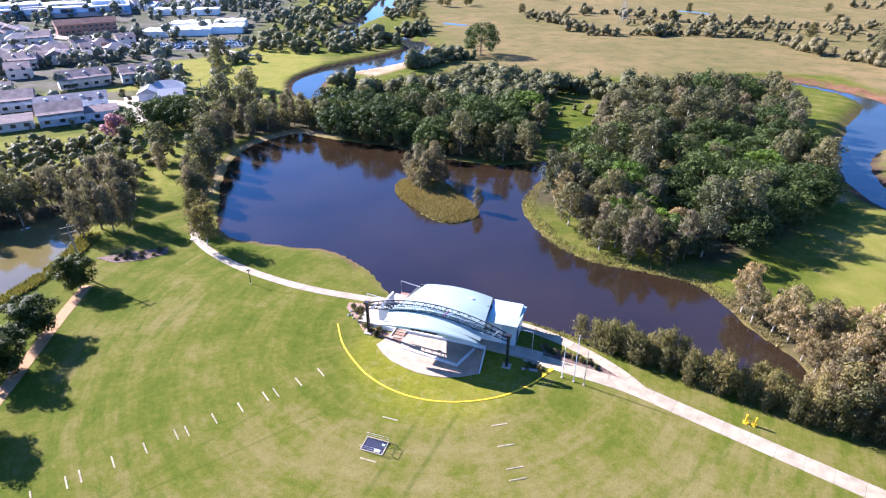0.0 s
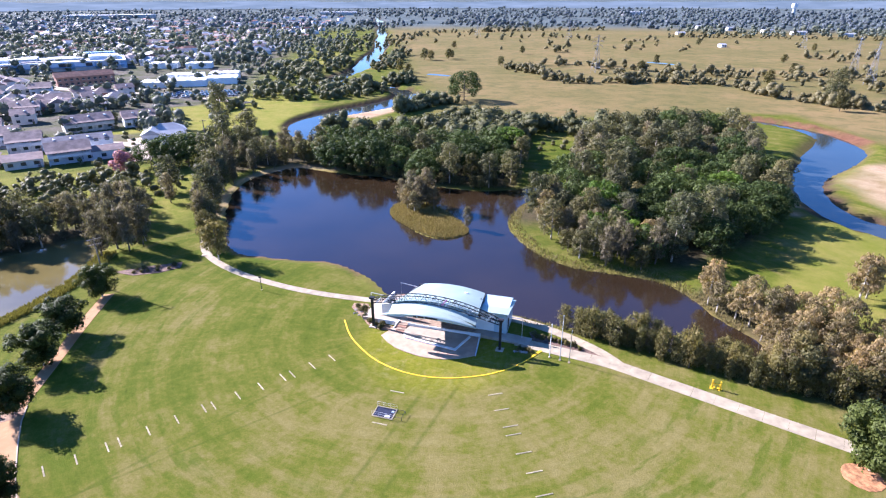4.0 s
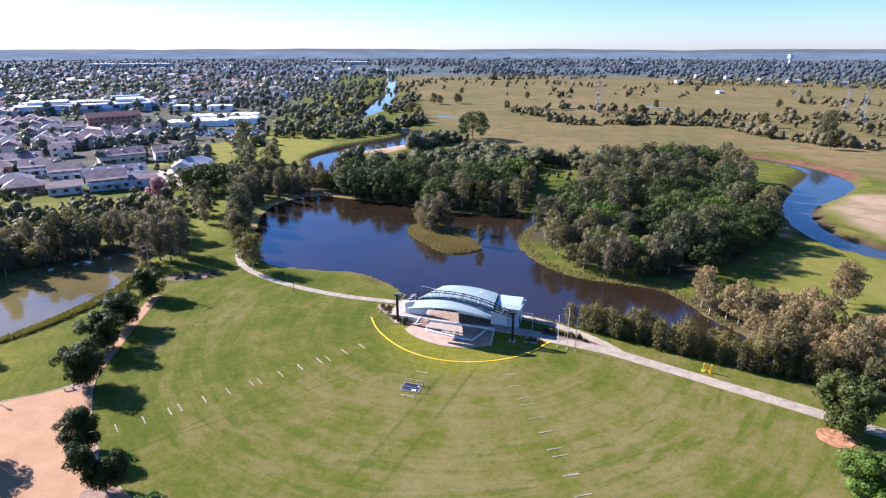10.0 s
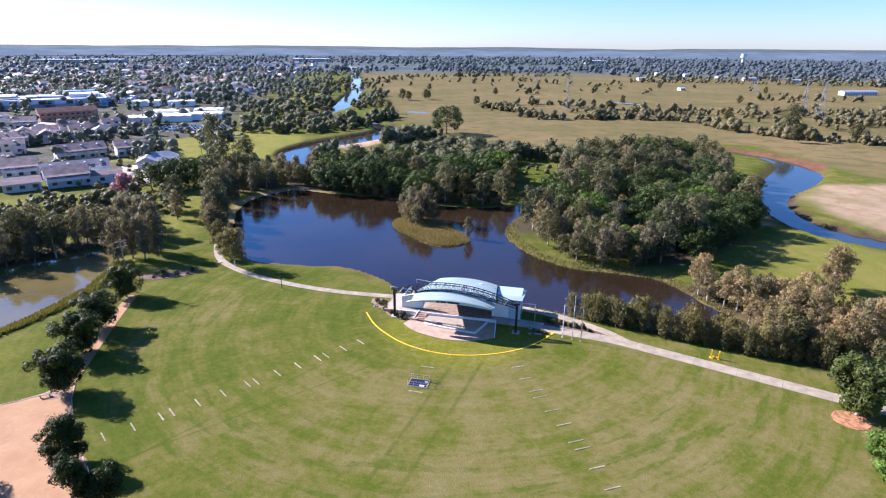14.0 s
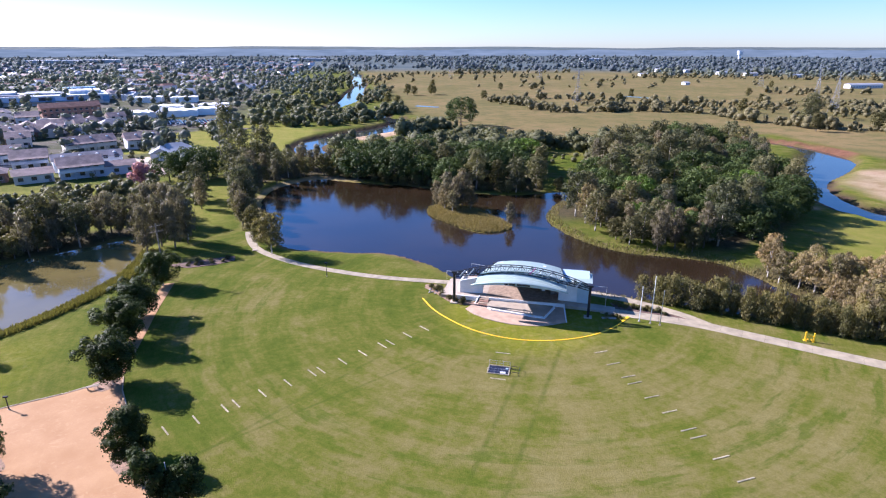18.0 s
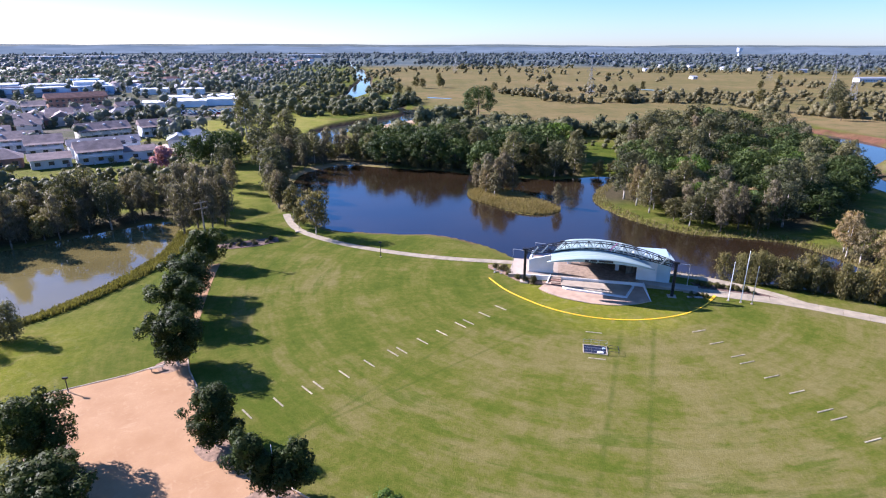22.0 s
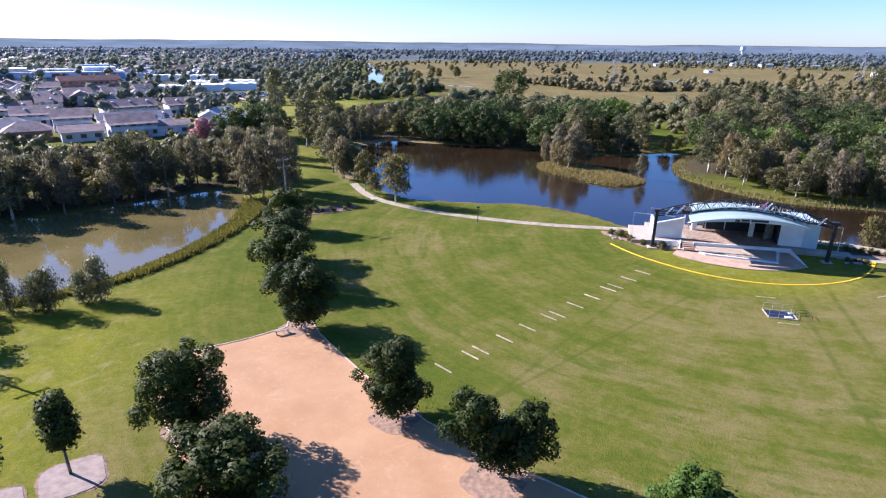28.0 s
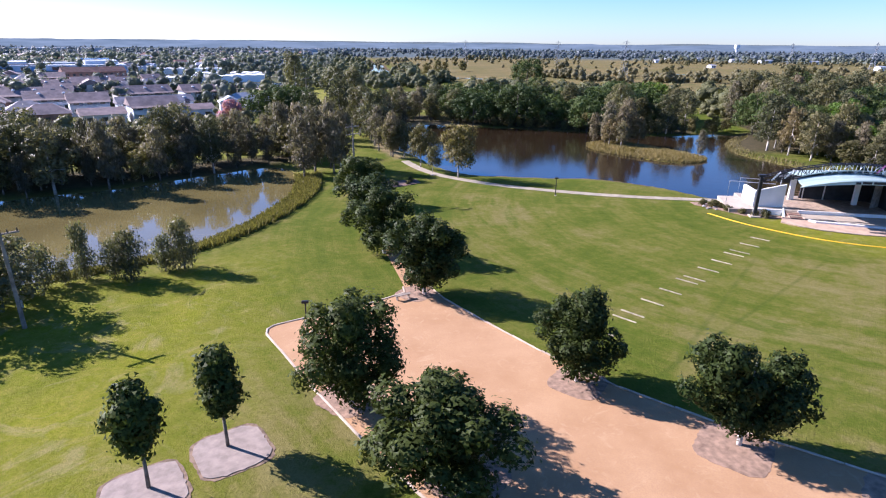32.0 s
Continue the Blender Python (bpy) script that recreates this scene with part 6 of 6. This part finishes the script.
for i in range(15):
    for j in range(13):
        x = -172 - i * 15.5 - j * 3.5 + q.uniform(-2, 2)
        y = 206 + j * 14.5 + i * 5 + q.uniform(-2, 2)
        taken = (x > -205 and 240 < y < 262) or (x > -182 and y < 244) or (-222 < x and 288 < y < 304) or (x > -178 and 255 < y < 300)
        street = (x > -150) or (y > 346 and x > -225) or (-262 < x < -180 and 366 < y < 408) or (x < -240 and y > 430) or j % 5 == 4
        if taken or street or q.uniform() < 0.06:
            continue
        copy_thing(kinds[q.choice(6, p=(0.34, 0.16, 0.16, 0.16, 0.12, 0.06))], town(x, y, 30 + q.choice([0, 90]) + q.uniform(-4, 4)))

for x, y, k, turn in ((-213, 338, 3, 40), (-203, 346, 0, 40), (-194, 353, 2, 40), (-186, 361, 0, 40), (-199, 322, 3, 38), (-188, 330, 0, 38), (-178, 337, 3, 38), (-208, 312, 2, 30), (-193, 309, 0, 120), (-179, 314, 3, 30)):
    copy_thing(kinds[k], town(x, y, turn))

# the suburb beyond: gabled roofs among the trees, too many and too small to tell apart
q2 = np.random.RandomState(43)
verts, faces, slots = [], [], []
while len(verts) < 10 * 900:
    d, a = 430 * (4.2 ** q2.uniform()), radians(q2.uniform(97, 146))
    x, y = d * math.cos(a), d * math.sin(a)
    if x > -135 - 0.06 * y or (x > -340 and y < 520):
        continue
    w, l, h, c, e = q2.uniform(4, 6), q2.uniform(6, 10), q2.uniform(3, 5.5), q2.uniform(0, 3.14), ground_at(x, y)
    ux, uy = math.cos(c), math.sin(c)
    n0 = len(verts)
    for px_, py_, pz in ((-l, -w, -1), (l, -w, -1), (l, w, -1), (-l, w, -1), (-l, -w, h), (l, -w, h), (l, w, h), (-l, w, h), (-l * 0.8, 0, h + 2.4), (l * 0.8, 0, h + 2.4)):
        verts.append((x + px_ * ux - py_ * uy, y + px_ * uy + py_ * ux, e + pz))
    for f in ((0, 1, 5, 4), (1, 2, 6, 5), (2, 3, 7, 6), (3, 0, 4, 7)):
        faces.append([n0 + i for i in f])
        slots.append(0)
    kind = 1 + q2.randint(4)
    for f in ((4, 5, 9, 8), (6, 7, 8, 9), (5, 6, 9), (7, 4, 8)):
        faces.append([n0 + i for i in f])
        slots.append(kind)
me = bpy.data.meshes.new("suburb_roofs")
me.from_pydata(verts, [], faces)
for mt in (M_WALL_B, M_ROOF_A, M_ROOF_B, M_ROOF_C, M_ROOF_D):
    me.materials.append(mt)
me.polygons.foreach_set("material_index", slots)
tagged(new("suburb_roofs", me), "pale and brown roofs of distant houses among trees", "houses", kind="stuff")

# shopping centre and the white halls beside the car park
mall = thing("shopping_centre", "long low white shopping centre with blue panels", "building", at=town(-312, 500, 29))
part("wall", box(bmesh.new(), -50, 50, -24, 24, -0.5, 6.5, 0.1), M_WALL_B, mall)
part("roof", box(bmesh.new(), -50.5, 50.5, -24.5, 24.5, 6.5, 7.0, 0.1), M_WHITE_ROOF, mall)
for x0, x1, y0, y1, z, mt in ((-40, -12, -12, 14, 12.5, M_WALL_B), (-6, 20, -10, 16, 11.5, M_ROOF_C), (24, 46, -14, 10, 13.0, M_WALL_B), (-22, -6, -20, -12, 11.0, M_ROOF_B), (20, 44, 12, 22, 14.0, M_BLUE)):
    part("roof_box", box(bmesh.new(), x0, x1, y0, y1, 7.0, z - 3.2, 0.1), mt, mall)
for i in range(16):
    x = -47 + i * 6.2
    part("panel", box(bmesh.new(), x, x + 4.6, -24.3, -24.0, 3.2 if i % 3 else 1.0, 5.8), (M_BLUE, M_WALL_B, M_GLASS)[i % 3], mall)
part("awning", box(bmesh.new(), -48, 48, -28, -24, 3.0, 3.3, 0.05), M_BLUE, mall)
mall2 = thing("warehouse_store", "white warehouse store behind the townhouses", "building", at=town(-392, 450, 29))
part("wall", box(bmesh.new(), -34, 26, -18, 18, -0.5, 8, 0.1), M_WALL_B, mall2)
part("roof", box(bmesh.new(), -34.5, 26.5, -18.5, 18.5, 8, 8.5, 0.1), M_WHITE_ROOF, mall2)
part("stripe", box(bmesh.new(), -33, 25, -18.2, -18, 5.5, 7.5), M_BLUE, mall2, "blue stripe along the wall")
for k, (x, y, w, d, h) in enumerate(((-184, 397, 18, 16, 3.4), (-164, 404, 22, 18, 3.8), (-146, 414, 20, 16, 4.0), (-176, 426, 24, 14, 4.4), (-152, 436, 20, 14, 4.4), (-226, 505, 22, 14, 4.2), (-196, 503, 20, 12, 4.2))):
    hall = thing("market_hall", "bright white peaked hall beside the car park", "building", "white halls", town(x, y, 12))
    part("wall", box(bmesh.new(), -w / 2, w / 2, -d / 2, d / 2, -0.5, h, 0.05), M_TENT, hall)
    bm = bmesh.new()
    n = 3
    for i in range(n):
        x0, x1 = -w / 2 + w * i / n, -w / 2 + w * (i + 1) / n
        v = [bm.verts.new(p) for p in ((x0, -d / 2 - 0.5, h), (x1, -d / 2 - 0.5, h), (x1, d / 2 + 0.5, h), (x0, d / 2 + 0.5, h), ((x0 + x1) / 2, -d / 2 - 0.5, h + 0.45), ((x0 + x1) / 2, d / 2 + 0.5, h + 0.45))]
        for f in ((0, 4, 5, 3), (4, 1, 2, 5), (0, 1, 4), (3, 5, 2), (0, 3, 2, 1)):
            bm.faces.new([v[a] for a in f])
    part("roof", bm, M_TENT, hall)
for line, w in ((rounded([(-215, 335), (-206, 352), (-214, 372), (-240, 420)], False), 7.0), (rounded([(-112, 222), (-116, 236), (-140, 238), (-196, 222), (-260, 235)], False), 5.5),
                (rounded([(-104, 330), (-150, 362), (-210, 370), (-300, 420), (-420, 430)], False), 8.0), (rounded([(-190, 190), (-196, 250), (-205, 330)], False), 6.0)):
    tagged(ribbon("road", line, w, 0.1, M_CONCRETE, 0.1, step=6), "pale concrete street among the houses", "road", kind="structure")
tagged(ribbon("road", [(-124, 246), (-113, 228), (-104, 211)], 6.0, 0.1, M_EDGE, 0.1, step=5), "pale concrete drive between the townhouses", "road", kind="structure")
tagged(ribbon("car_park", [(-178, 352), (-118, 366)], 24, 0.1, M_ASPHALT, 0.12, step=8), "asphalt car park full of cars", "road", kind="structure")
CAR_PAINT = [plain("car_paint", c, 0.25, 0.3, 0.05, 1.0, 10.0) for c in ((0.75, 0.75, 0.75), (0.08, 0.09, 0.11), (0.35, 0.04, 0.03), (0.42, 0.44, 0.47), (0.05, 0.12, 0.30))]
protos = []
for k, paint in enumerate(CAR_PAINT):
    car = thing("car", ("white", "black", "red", "silver", "blue")[k] + " parked car in the distant car park", "car", "parked cars", town(-172 + k * 3.0, 345 + k * 0.7, 103))
    bm = box(bmesh.new(), -2.2, 2.2, -0.9, 0.9, 0.35, 0.95, 0.12)
    part("body", bm, paint, car)
    bm = box(bmesh.new(), -1.3, 0.9, -0.78, 0.78, 0.95, 1.5, 0.2)
    part("cabin", bm, M_GLASS, car)
    for x in (-1.4, 1.4):
        for y in (-0.85, 0.85):
            part("wheel", tube(bmesh.new(), (x, y - 0.1, 0.32), (x, y + 0.1, 0.32), 0.32, None, 10), M_DARK, car)
    protos.append(car)
for i in range(26):
    for j in range(4):
        if q.uniform() < 0.82 and (i > 4 or j):
            copy_thing(protos[q.choice(5, p=(0.4, 0.15, 0.12, 0.23, 0.1))], town(-174 + i * 2.2, 346 + j * 5.4 + i * 0.5, 103 + q.uniform(-3, 3)))

# far sheds and the water tower on the right
for x, y, w, h in ((502, 630, 70, 6), (372, 930, 20, 5), (483, 1105, 44, 7), (508, 1045, 36, 7), (530, 975, 30, 6), (550, 925, 34, 6), (590, 870, 30, 6), (330, 700, 10, 4), (440, 960, 24, 5)):
    house("pale farm shed at the edge of the pasture", w * 0.6, 9, h * 0.7, 1, M_WALL_B, M_ROOF_C, town(x, y, 5), name="farm_shed", group="farm sheds", pitch=0.25)
tower = thing("water_tower", "white concrete water tower above the far trees", "tower", at=town(1120, 1925, 0))
part("shaft", tube(bmesh.new(), (0, 0, -1), (0, 0, 22), 5, 4, 16), M_WALL_B, tower)
part("tank", tube(bmesh.new(), (0, 0, 22), (0, 0, 34), 9, 9, 20), M_WALL_B, tower)
for x, y, w, d in ((-330, 2050, 120, 50), (-980, 1750, 140, 50), (-880, 1800, 90, 50), (620, 1950, 70, 30)):
    hall = thing("factory", "long pale industrial roof among distant trees", "building", "distant factories", town(x, y, 5))
    part("wall", box(bmesh.new(), -w / 2, w / 2, -d / 2, d / 2, -1, 9, 0.2), M_ROOF_C, hall)
    part("roof", box(bmesh.new(), -w / 2 - 1, w / 2 + 1, -d / 2 - 1, d / 2 + 1, 9, 10, 0.2), M_WALL_B, hall)


# small waters in the pasture
for outline in ([(-7, 452), (1, 448), (9, 442), (12, 446), (3, 454), (-5, 459)], [(186, 532), (197, 524), (203, 512), (208, 516), (200, 531), (189, 540)]):
    tagged(part("pasture_pond", drape(outline, 0.06, cell=4.0), M_RIVER, None), "small shallow pond in the dry pasture", "water", kind="structure")

# ---- pylons, poles and wires ----


M_PYLON = plain("dull_pylon_steel", (0.26, 0.28, 0.31), 0.6, 0.3, 0.15, 2.0, 30.0)


def pylon(x, y, tall, turn):
    root = thing("power_pylon", "grey lattice power pylon in the pasture", "pylon", "power pylons", town(x, y, turn))
    half = tall * 0.1

    def leg(i, k):
        sx, sy = ((-1, -1), (1, -1), (1, 1), (-1, 1))[i]
        w = half * (1 - 0.88 * min(1, k * 1.25))
        return Vector((sx * w, sy * w, tall * k))

    lattice = bmesh.new()
    for i in range(4):
        part("leg", pipe(bmesh.new(), [leg(i, k / 8) for k in range(9)], 0.08, 5), M_PYLON, root)
        for k in range(8):
            a, b = (i, (i + 1) % 4) if k % 2 else ((i + 1) % 4, i)
            tube(lattice, leg(a, k / 8), leg(b, (k + 1) / 8), 0.05, None, 4)
            tube(lattice, leg(i, (k + 1) / 8), leg((i + 1) % 4, (k + 1) / 8), 0.045, None, 4)
    tagged(part("bracing", lattice, M_PYLON, root), kind="stuff")
    for z, w in ((0.72, 0.2), (0.83, 0.24), (0.94, 0.18)):
        bm = bmesh.new()
        for s in (-1, 1):
            tube(bm, (0, 0, tall * z), (s * tall * w, 0, tall * z), 0.12, 0.06, 5)
            tube(bm, (0, 0, tall * (z + 0.05)), (s * tall * w, 0, tall * z), 0.08, None, 4)
            tube(bm, (s * tall * w, 0, tall * z), (s * tall * w, 0, tall * z - 1.6), 0.06, None, 5)
        part("cross_arm", bm, M_PYLON, root)
    return root


for x, y, h in ((284, 391, 27), (300, 432, 27), (123, 464, 27), (182, 840, 30), (400, 660, 28), (60, 900, 30)):
    pylon(x, y, h, 35)


def power_pole(x, y, tall, turn, mt, label, arms=1):
    root = thing("power_pole", label, "pole", "power poles", Matrix.Translation((x, y, ground_at(x, y) - 0.2)) @ pose(0, 0, 0, 0, 0, turn))
    part("shaft", tube(bmesh.new(), (0, 0, 0), (0, 0, tall), 0.17, 0.11, 10), mt, root)
    for a in range(arms):
        z = tall - 0.5 - a * 1.1
        arm = part("cross_arm", box(bmesh.new(), -1.2, 1.2, -0.06, 0.06, z, z + 0.12), mt, root)
        for i in (-1.1, -0.5, 0.5, 1.1):
            part("insulator", tube(bmesh.new(), (i, 0, z + 0.12), (i, 0, z + 0.38), 0.05, 0.03, 8), M_DARK, arm)
    return root


power_pole(-64.2, 112.9, 11.4, 40, M_TIMBER_POLE, "weathered timber power pole on the lawn", 2)
power_pole(-68.2, 137.5, 9.4, 40, M_STEEL, "pale steel power pole at the lake head", 1)
power_pole(-84.8, 222, 12.6, 40, M_TIMBER_POLE, "tall timber power pole in the grass beyond the lake", 1)
power_pole(-88.0, 70.8, 8.4, 40, M_TIMBER_POLE, "grey pole with floodlights near the pond", 1)

# ---- flagpoles, pit, bollard lamps, planting ----
for x, y, h, mt, label in ((19.7, 87.8, 6.1, M_WHITE, "short white flagpole beside the path"), (21.2, 87.0, 8.1, M_WHITE, "tall white flagpole beside the path"), (22.5, 86.3, 5.9, M_STEEL, "short grey flagpole beside the path")):
    pole = thing("flagpole", label, "flagpole", "three flagpoles", Matrix.Translation((x, y, ground_at(x, y))))
    part("shaft", tube(bmesh.new(), (0, 0, 0), (0, 0, h), 0.065, 0.045, 12), mt, pole)
    part("base", tube(bmesh.new(), (0, 0, -0.1), (0, 0, 0.12), 0.2, 0.18, 12), M_EDGE, pole)
    part("truck", tube(bmesh.new(), (0, 0, h), (0, 0, h + 0.12), 0.09, 0.05, 10), mt, pole)
    part("cleat", box(bmesh.new(), -0.03, 0.03, -0.13, -0.08, 1.2, 1.4), M_STEEL, pole)

M_PIT = plain("dark_blue_vinyl", (0.018, 0.022, 0.045), 0.5, 0.0, 0.2, 2.0, 12.0)
pit = thing("light_well", "sunken square pit with white rim and grey hand rails", "pit", at=Matrix.Translation((-5.4, 74.6, ground_at(-5.4, 74.6))) @ pose(0, 0, 0, 0, 0, -17))
for a in (((-1.5, 1.5), (-1.1, -0.96)), ((-1.5, 1.5), (0.96, 1.1)), ((-1.5, -1.36), (-0.96, 0.96)), ((1.36, 1.5), (-0.96, 0.96))):
    part("rim", box(bmesh.new(), *a[0], *a[1], -0.2, 0.10, 0.02), M_SLAB, pit)
part("floor", box(bmesh.new(), -1.36, 1.36, -0.96, 0.96, -0.1, 0.03), M_PIT, pit, "dark sunken floor")
part("cover", box(bmesh.new(), 0.25, 1.0, -0.85, -0.45, 0.03, 0.14, 0.02), M_WHITE, pit, "white equipment lid")
part("bench", box(bmesh.new(), 0.9, 1.25, 0.2, 0.5, 0.03, 0.2, 0.02), M_SIDE, pit, "pale blue box")
for y0 in (-1.02, 1.02):
    bm = bmesh.new()
    for x in (-1.45, -0.5, 0.5, 1.45):
        tube(bm, (x, y0, 0.1), (x, y0, 0.85), 0.016, None, 6)
    tube(bm, (-1.45, y0, 0.85), (1.45, y0, 0.85), 0.018, None, 6)
    tube(bm, (-1.45, y0, 0.5), (1.45, y0, 0.5), 0.014, None, 6)
    part("hand_rail", bm, M_STEEL, pit, "thin grey hand rail")
bm = bmesh.new()
for x, y in ((1.7, -0.9), (2.8, -0.9), (2.8, 0.6), (1.7, 0.6)):
    tube(bm, (x, y, 0), (x, y, 0.5), 0.03, None, 6)
for a, b in (((1.7, -0.9), (2.8, -0.9)), ((2.8, -0.9), (2.8, 0.6)), ((2.8, 0.6), (1.7, 0.6)), ((1.7, -0.15), (2.8, -0.15))):
    tube(bm, (*a, 0.5), (*b, 0.5), 0.03, None, 6)
part("steel_frame", bm, M_BLACK, pit, "black steel frame beside the pit")

gym = thing("exercise_station", "yellow outdoor exercise machine on the grass", "exercise machine", at=Matrix.Translation((42.5, 79.4, ground_at(42.5, 79.4))) @ pose(0, 0, 0, 0, 0, -30))
for x in (-0.55, 0.55):
    part("post", box(bmesh.new(), x - 0.1, x + 0.1, -0.12, 0.12, -0.1, 1.45, 0.03), M_YELLOW, gym)
    part("foot_plate", box(bmesh.new(), x - 0.25, x + 0.25, -0.3, 0.3, 0.0, 0.06), M_YELLOW, gym)
part("beam", tube(bmesh.new(), (-0.55, 0, 0.85), (0.55, 0, 0.85), 0.08), M_YELLOW, gym)
for x in (-0.25, 0.25):
    part("pedal", box(bmesh.new(), x - 0.1, x + 0.1, -0.35, 0.2, 0.3, 0.36, 0.01), M_YELLOW, gym)

for x, y, h, label in ((-33.1, 112.0, 2.7, "dark park lamp beside the footpath"), (-66.1, 69.95, 1.7, "dark park lamp at the court edge")):
    lampost = thing("park_lamp", label, "lamp post", "park lamps", Matrix.Translation((x, y, ground_at(x, y))))
    part("post", tube(bmesh.new(), (0, 0, -0.1), (0, 0, h), 0.07, 0.055, 10), M_BLACK, lampost)
    part("head", box(bmesh.new(), -0.28, 0.28, -0.12, 0.12, h, h + 0.22, 0.03), M_BLACK, lampost)
    part("base", tube(bmesh.new(), (0, 0, -0.1), (0, 0, 0.1), 0.16, None, 10), M_EDGE, lampost)

bench = thing("bench", "small weathered timber bench on the gravel under a fig", "bench", at=Matrix.Translation((-58.2, 73.8, ground_at(-58.2, 73.8) + 0.04)) @ pose(0, 0, 0, 0, 0, 25))
part("seat", box(bmesh.new(), -0.75, 0.75, -0.2, 0.2, 0.42, 0.47, 0.01), M_TIMBER_POLE, bench)
for x in (-0.55, 0.55):
    part("leg", box(bmesh.new(), x - 0.04, x + 0.04, -0.16, 0.16, 0.0, 0.42, 0.01), M_TIMBER_POLE, bench)

cover = thing("drain_cover", "round pale concrete drain cover in the grass", "drain cover", at=Matrix.Translation((-50.9, 128.9, ground_at(-50.9, 128.9))))
part("ring", tube(bmesh.new(), (0, 0, -0.2), (0, 0, 0.12), 0.6, None, 20), M_EDGE, cover)
part("lid", tube(bmesh.new(), (0, 0, 0.12), (0, 0, 0.16), 0.42, None, 20), M_CONCRETE, cover)


def bed(outline, material, label):
    ob = part("garden_bed", drape(outline, 0.06), material, None)
    return tagged(ob, label, "garden bed", "garden beds")


M_DARK_MULCH = plain("dark_mulch", (0.16, 0.10, 0.075), 0.95, 0.0, 0.3, 2.0, 18.0)
bed([(-14.0, 106.2), (-11.2, 105.9), (-10.8, 103), (-9.8, 99.2), (-5.8, 97.6), (-5.2, 96.0), (-8.2, 96.6), (-10.4, 98.2), (-12.2, 101.6), (-14.2, 104.6)], M_MULCH, "mulched bed with low shrubs beside the stage")
bed([(17.6, 95.4), (22, 93.2), (26.4, 89.8), (28.0, 87.9), (26, 88.6), (22, 90.7), (17.8, 92.8)], M_DARK_MULCH, "planted strip with low shrubs between two paths")
bed([(-67, 120.6), (-60, 123.6), (-54.3, 125.4), (-53.6, 122.6), (-57, 120.2), (-62, 118.8)], M_DARK_MULCH, "reddish brown mulch strip between pond and path")
q = np.random.RandomState(51)
for outline, gap, n, lo, hi in (([(-13.6, 105.6), (-11.6, 105.2), (-10.2, 99.4), (-6.2, 97.2), (-8.2, 97), (-10.2, 98.6), (-12, 102)], 0.9, 15, 0.25, 0.42), ([(18, 94.8), (22, 92.7), (26, 89.7), (26, 89.1), (22, 91.3), (18.2, 93.2)], 0.75, 30, 0.22, 0.34),
                                ([(14.8, 89.6), (17, 89.0), (17.2, 90.0), (15, 90.6)], 0.5, 7, 0.16, 0.24), ([(-66, 120.6), (-60, 122.6), (-55, 124), (-56, 121.4), (-62, 119.6)], 1.0, 9, 0.22, 0.36)):
    for x, y in scatter(outline, gap, 60 + n, n):
        shrub.put(x, y, q.uniform(lo, hi), q.uniform(0.8, 1.1), "low clipped shrub in a mulched bed", "bed shrubs")
rock_mesh = []
for k in range(3):
    bm = bmesh.new()
    bmesh.ops.create_icosphere(bm, subdivisions=1, radius=0.5)
    for v in bm.verts:
        v.co *= 0.75 + 0.5 * noise.noise(v.co * 1.7 + Vector((k * 9, 0, 0)))
        v.co.z *= 0.6
    me = bpy.data.meshes.new("rock")
    bm.to_mesh(me)
    bm.free()
    me.materials.append(M_STONE)
    rock_mesh.append(me)
for i in range(46):
    side = i % 2
    x, y = (15.2 + q.uniform(-0.9, 1.2), 89.6 + q.uniform(-0.5, 0.5)) if i < 12 else (-12.4 + q.uniform(-1.2, 1.6), 104 + q.uniform(-3, 2)) if i < 24 else (q.uniform(-7, 14), 0)
    if i >= 24:
        y = 109.6 - 0.35 * (x + 7) + q.uniform(-0.4, 0.4)
    ob = new("rock", rock_mesh[i % 3])
    ob.matrix_basis = Matrix.Translation((x, y, ground_at(x, y) + 0.08)) @ pose(0, 0, 0, 0, 0, q.uniform(0, 360)) @ Matrix.Scale(q.uniform(0.4, 0.9), 4)
    tagged(ob, "grey-brown rock edging the bank", "rock", "bank rocks")
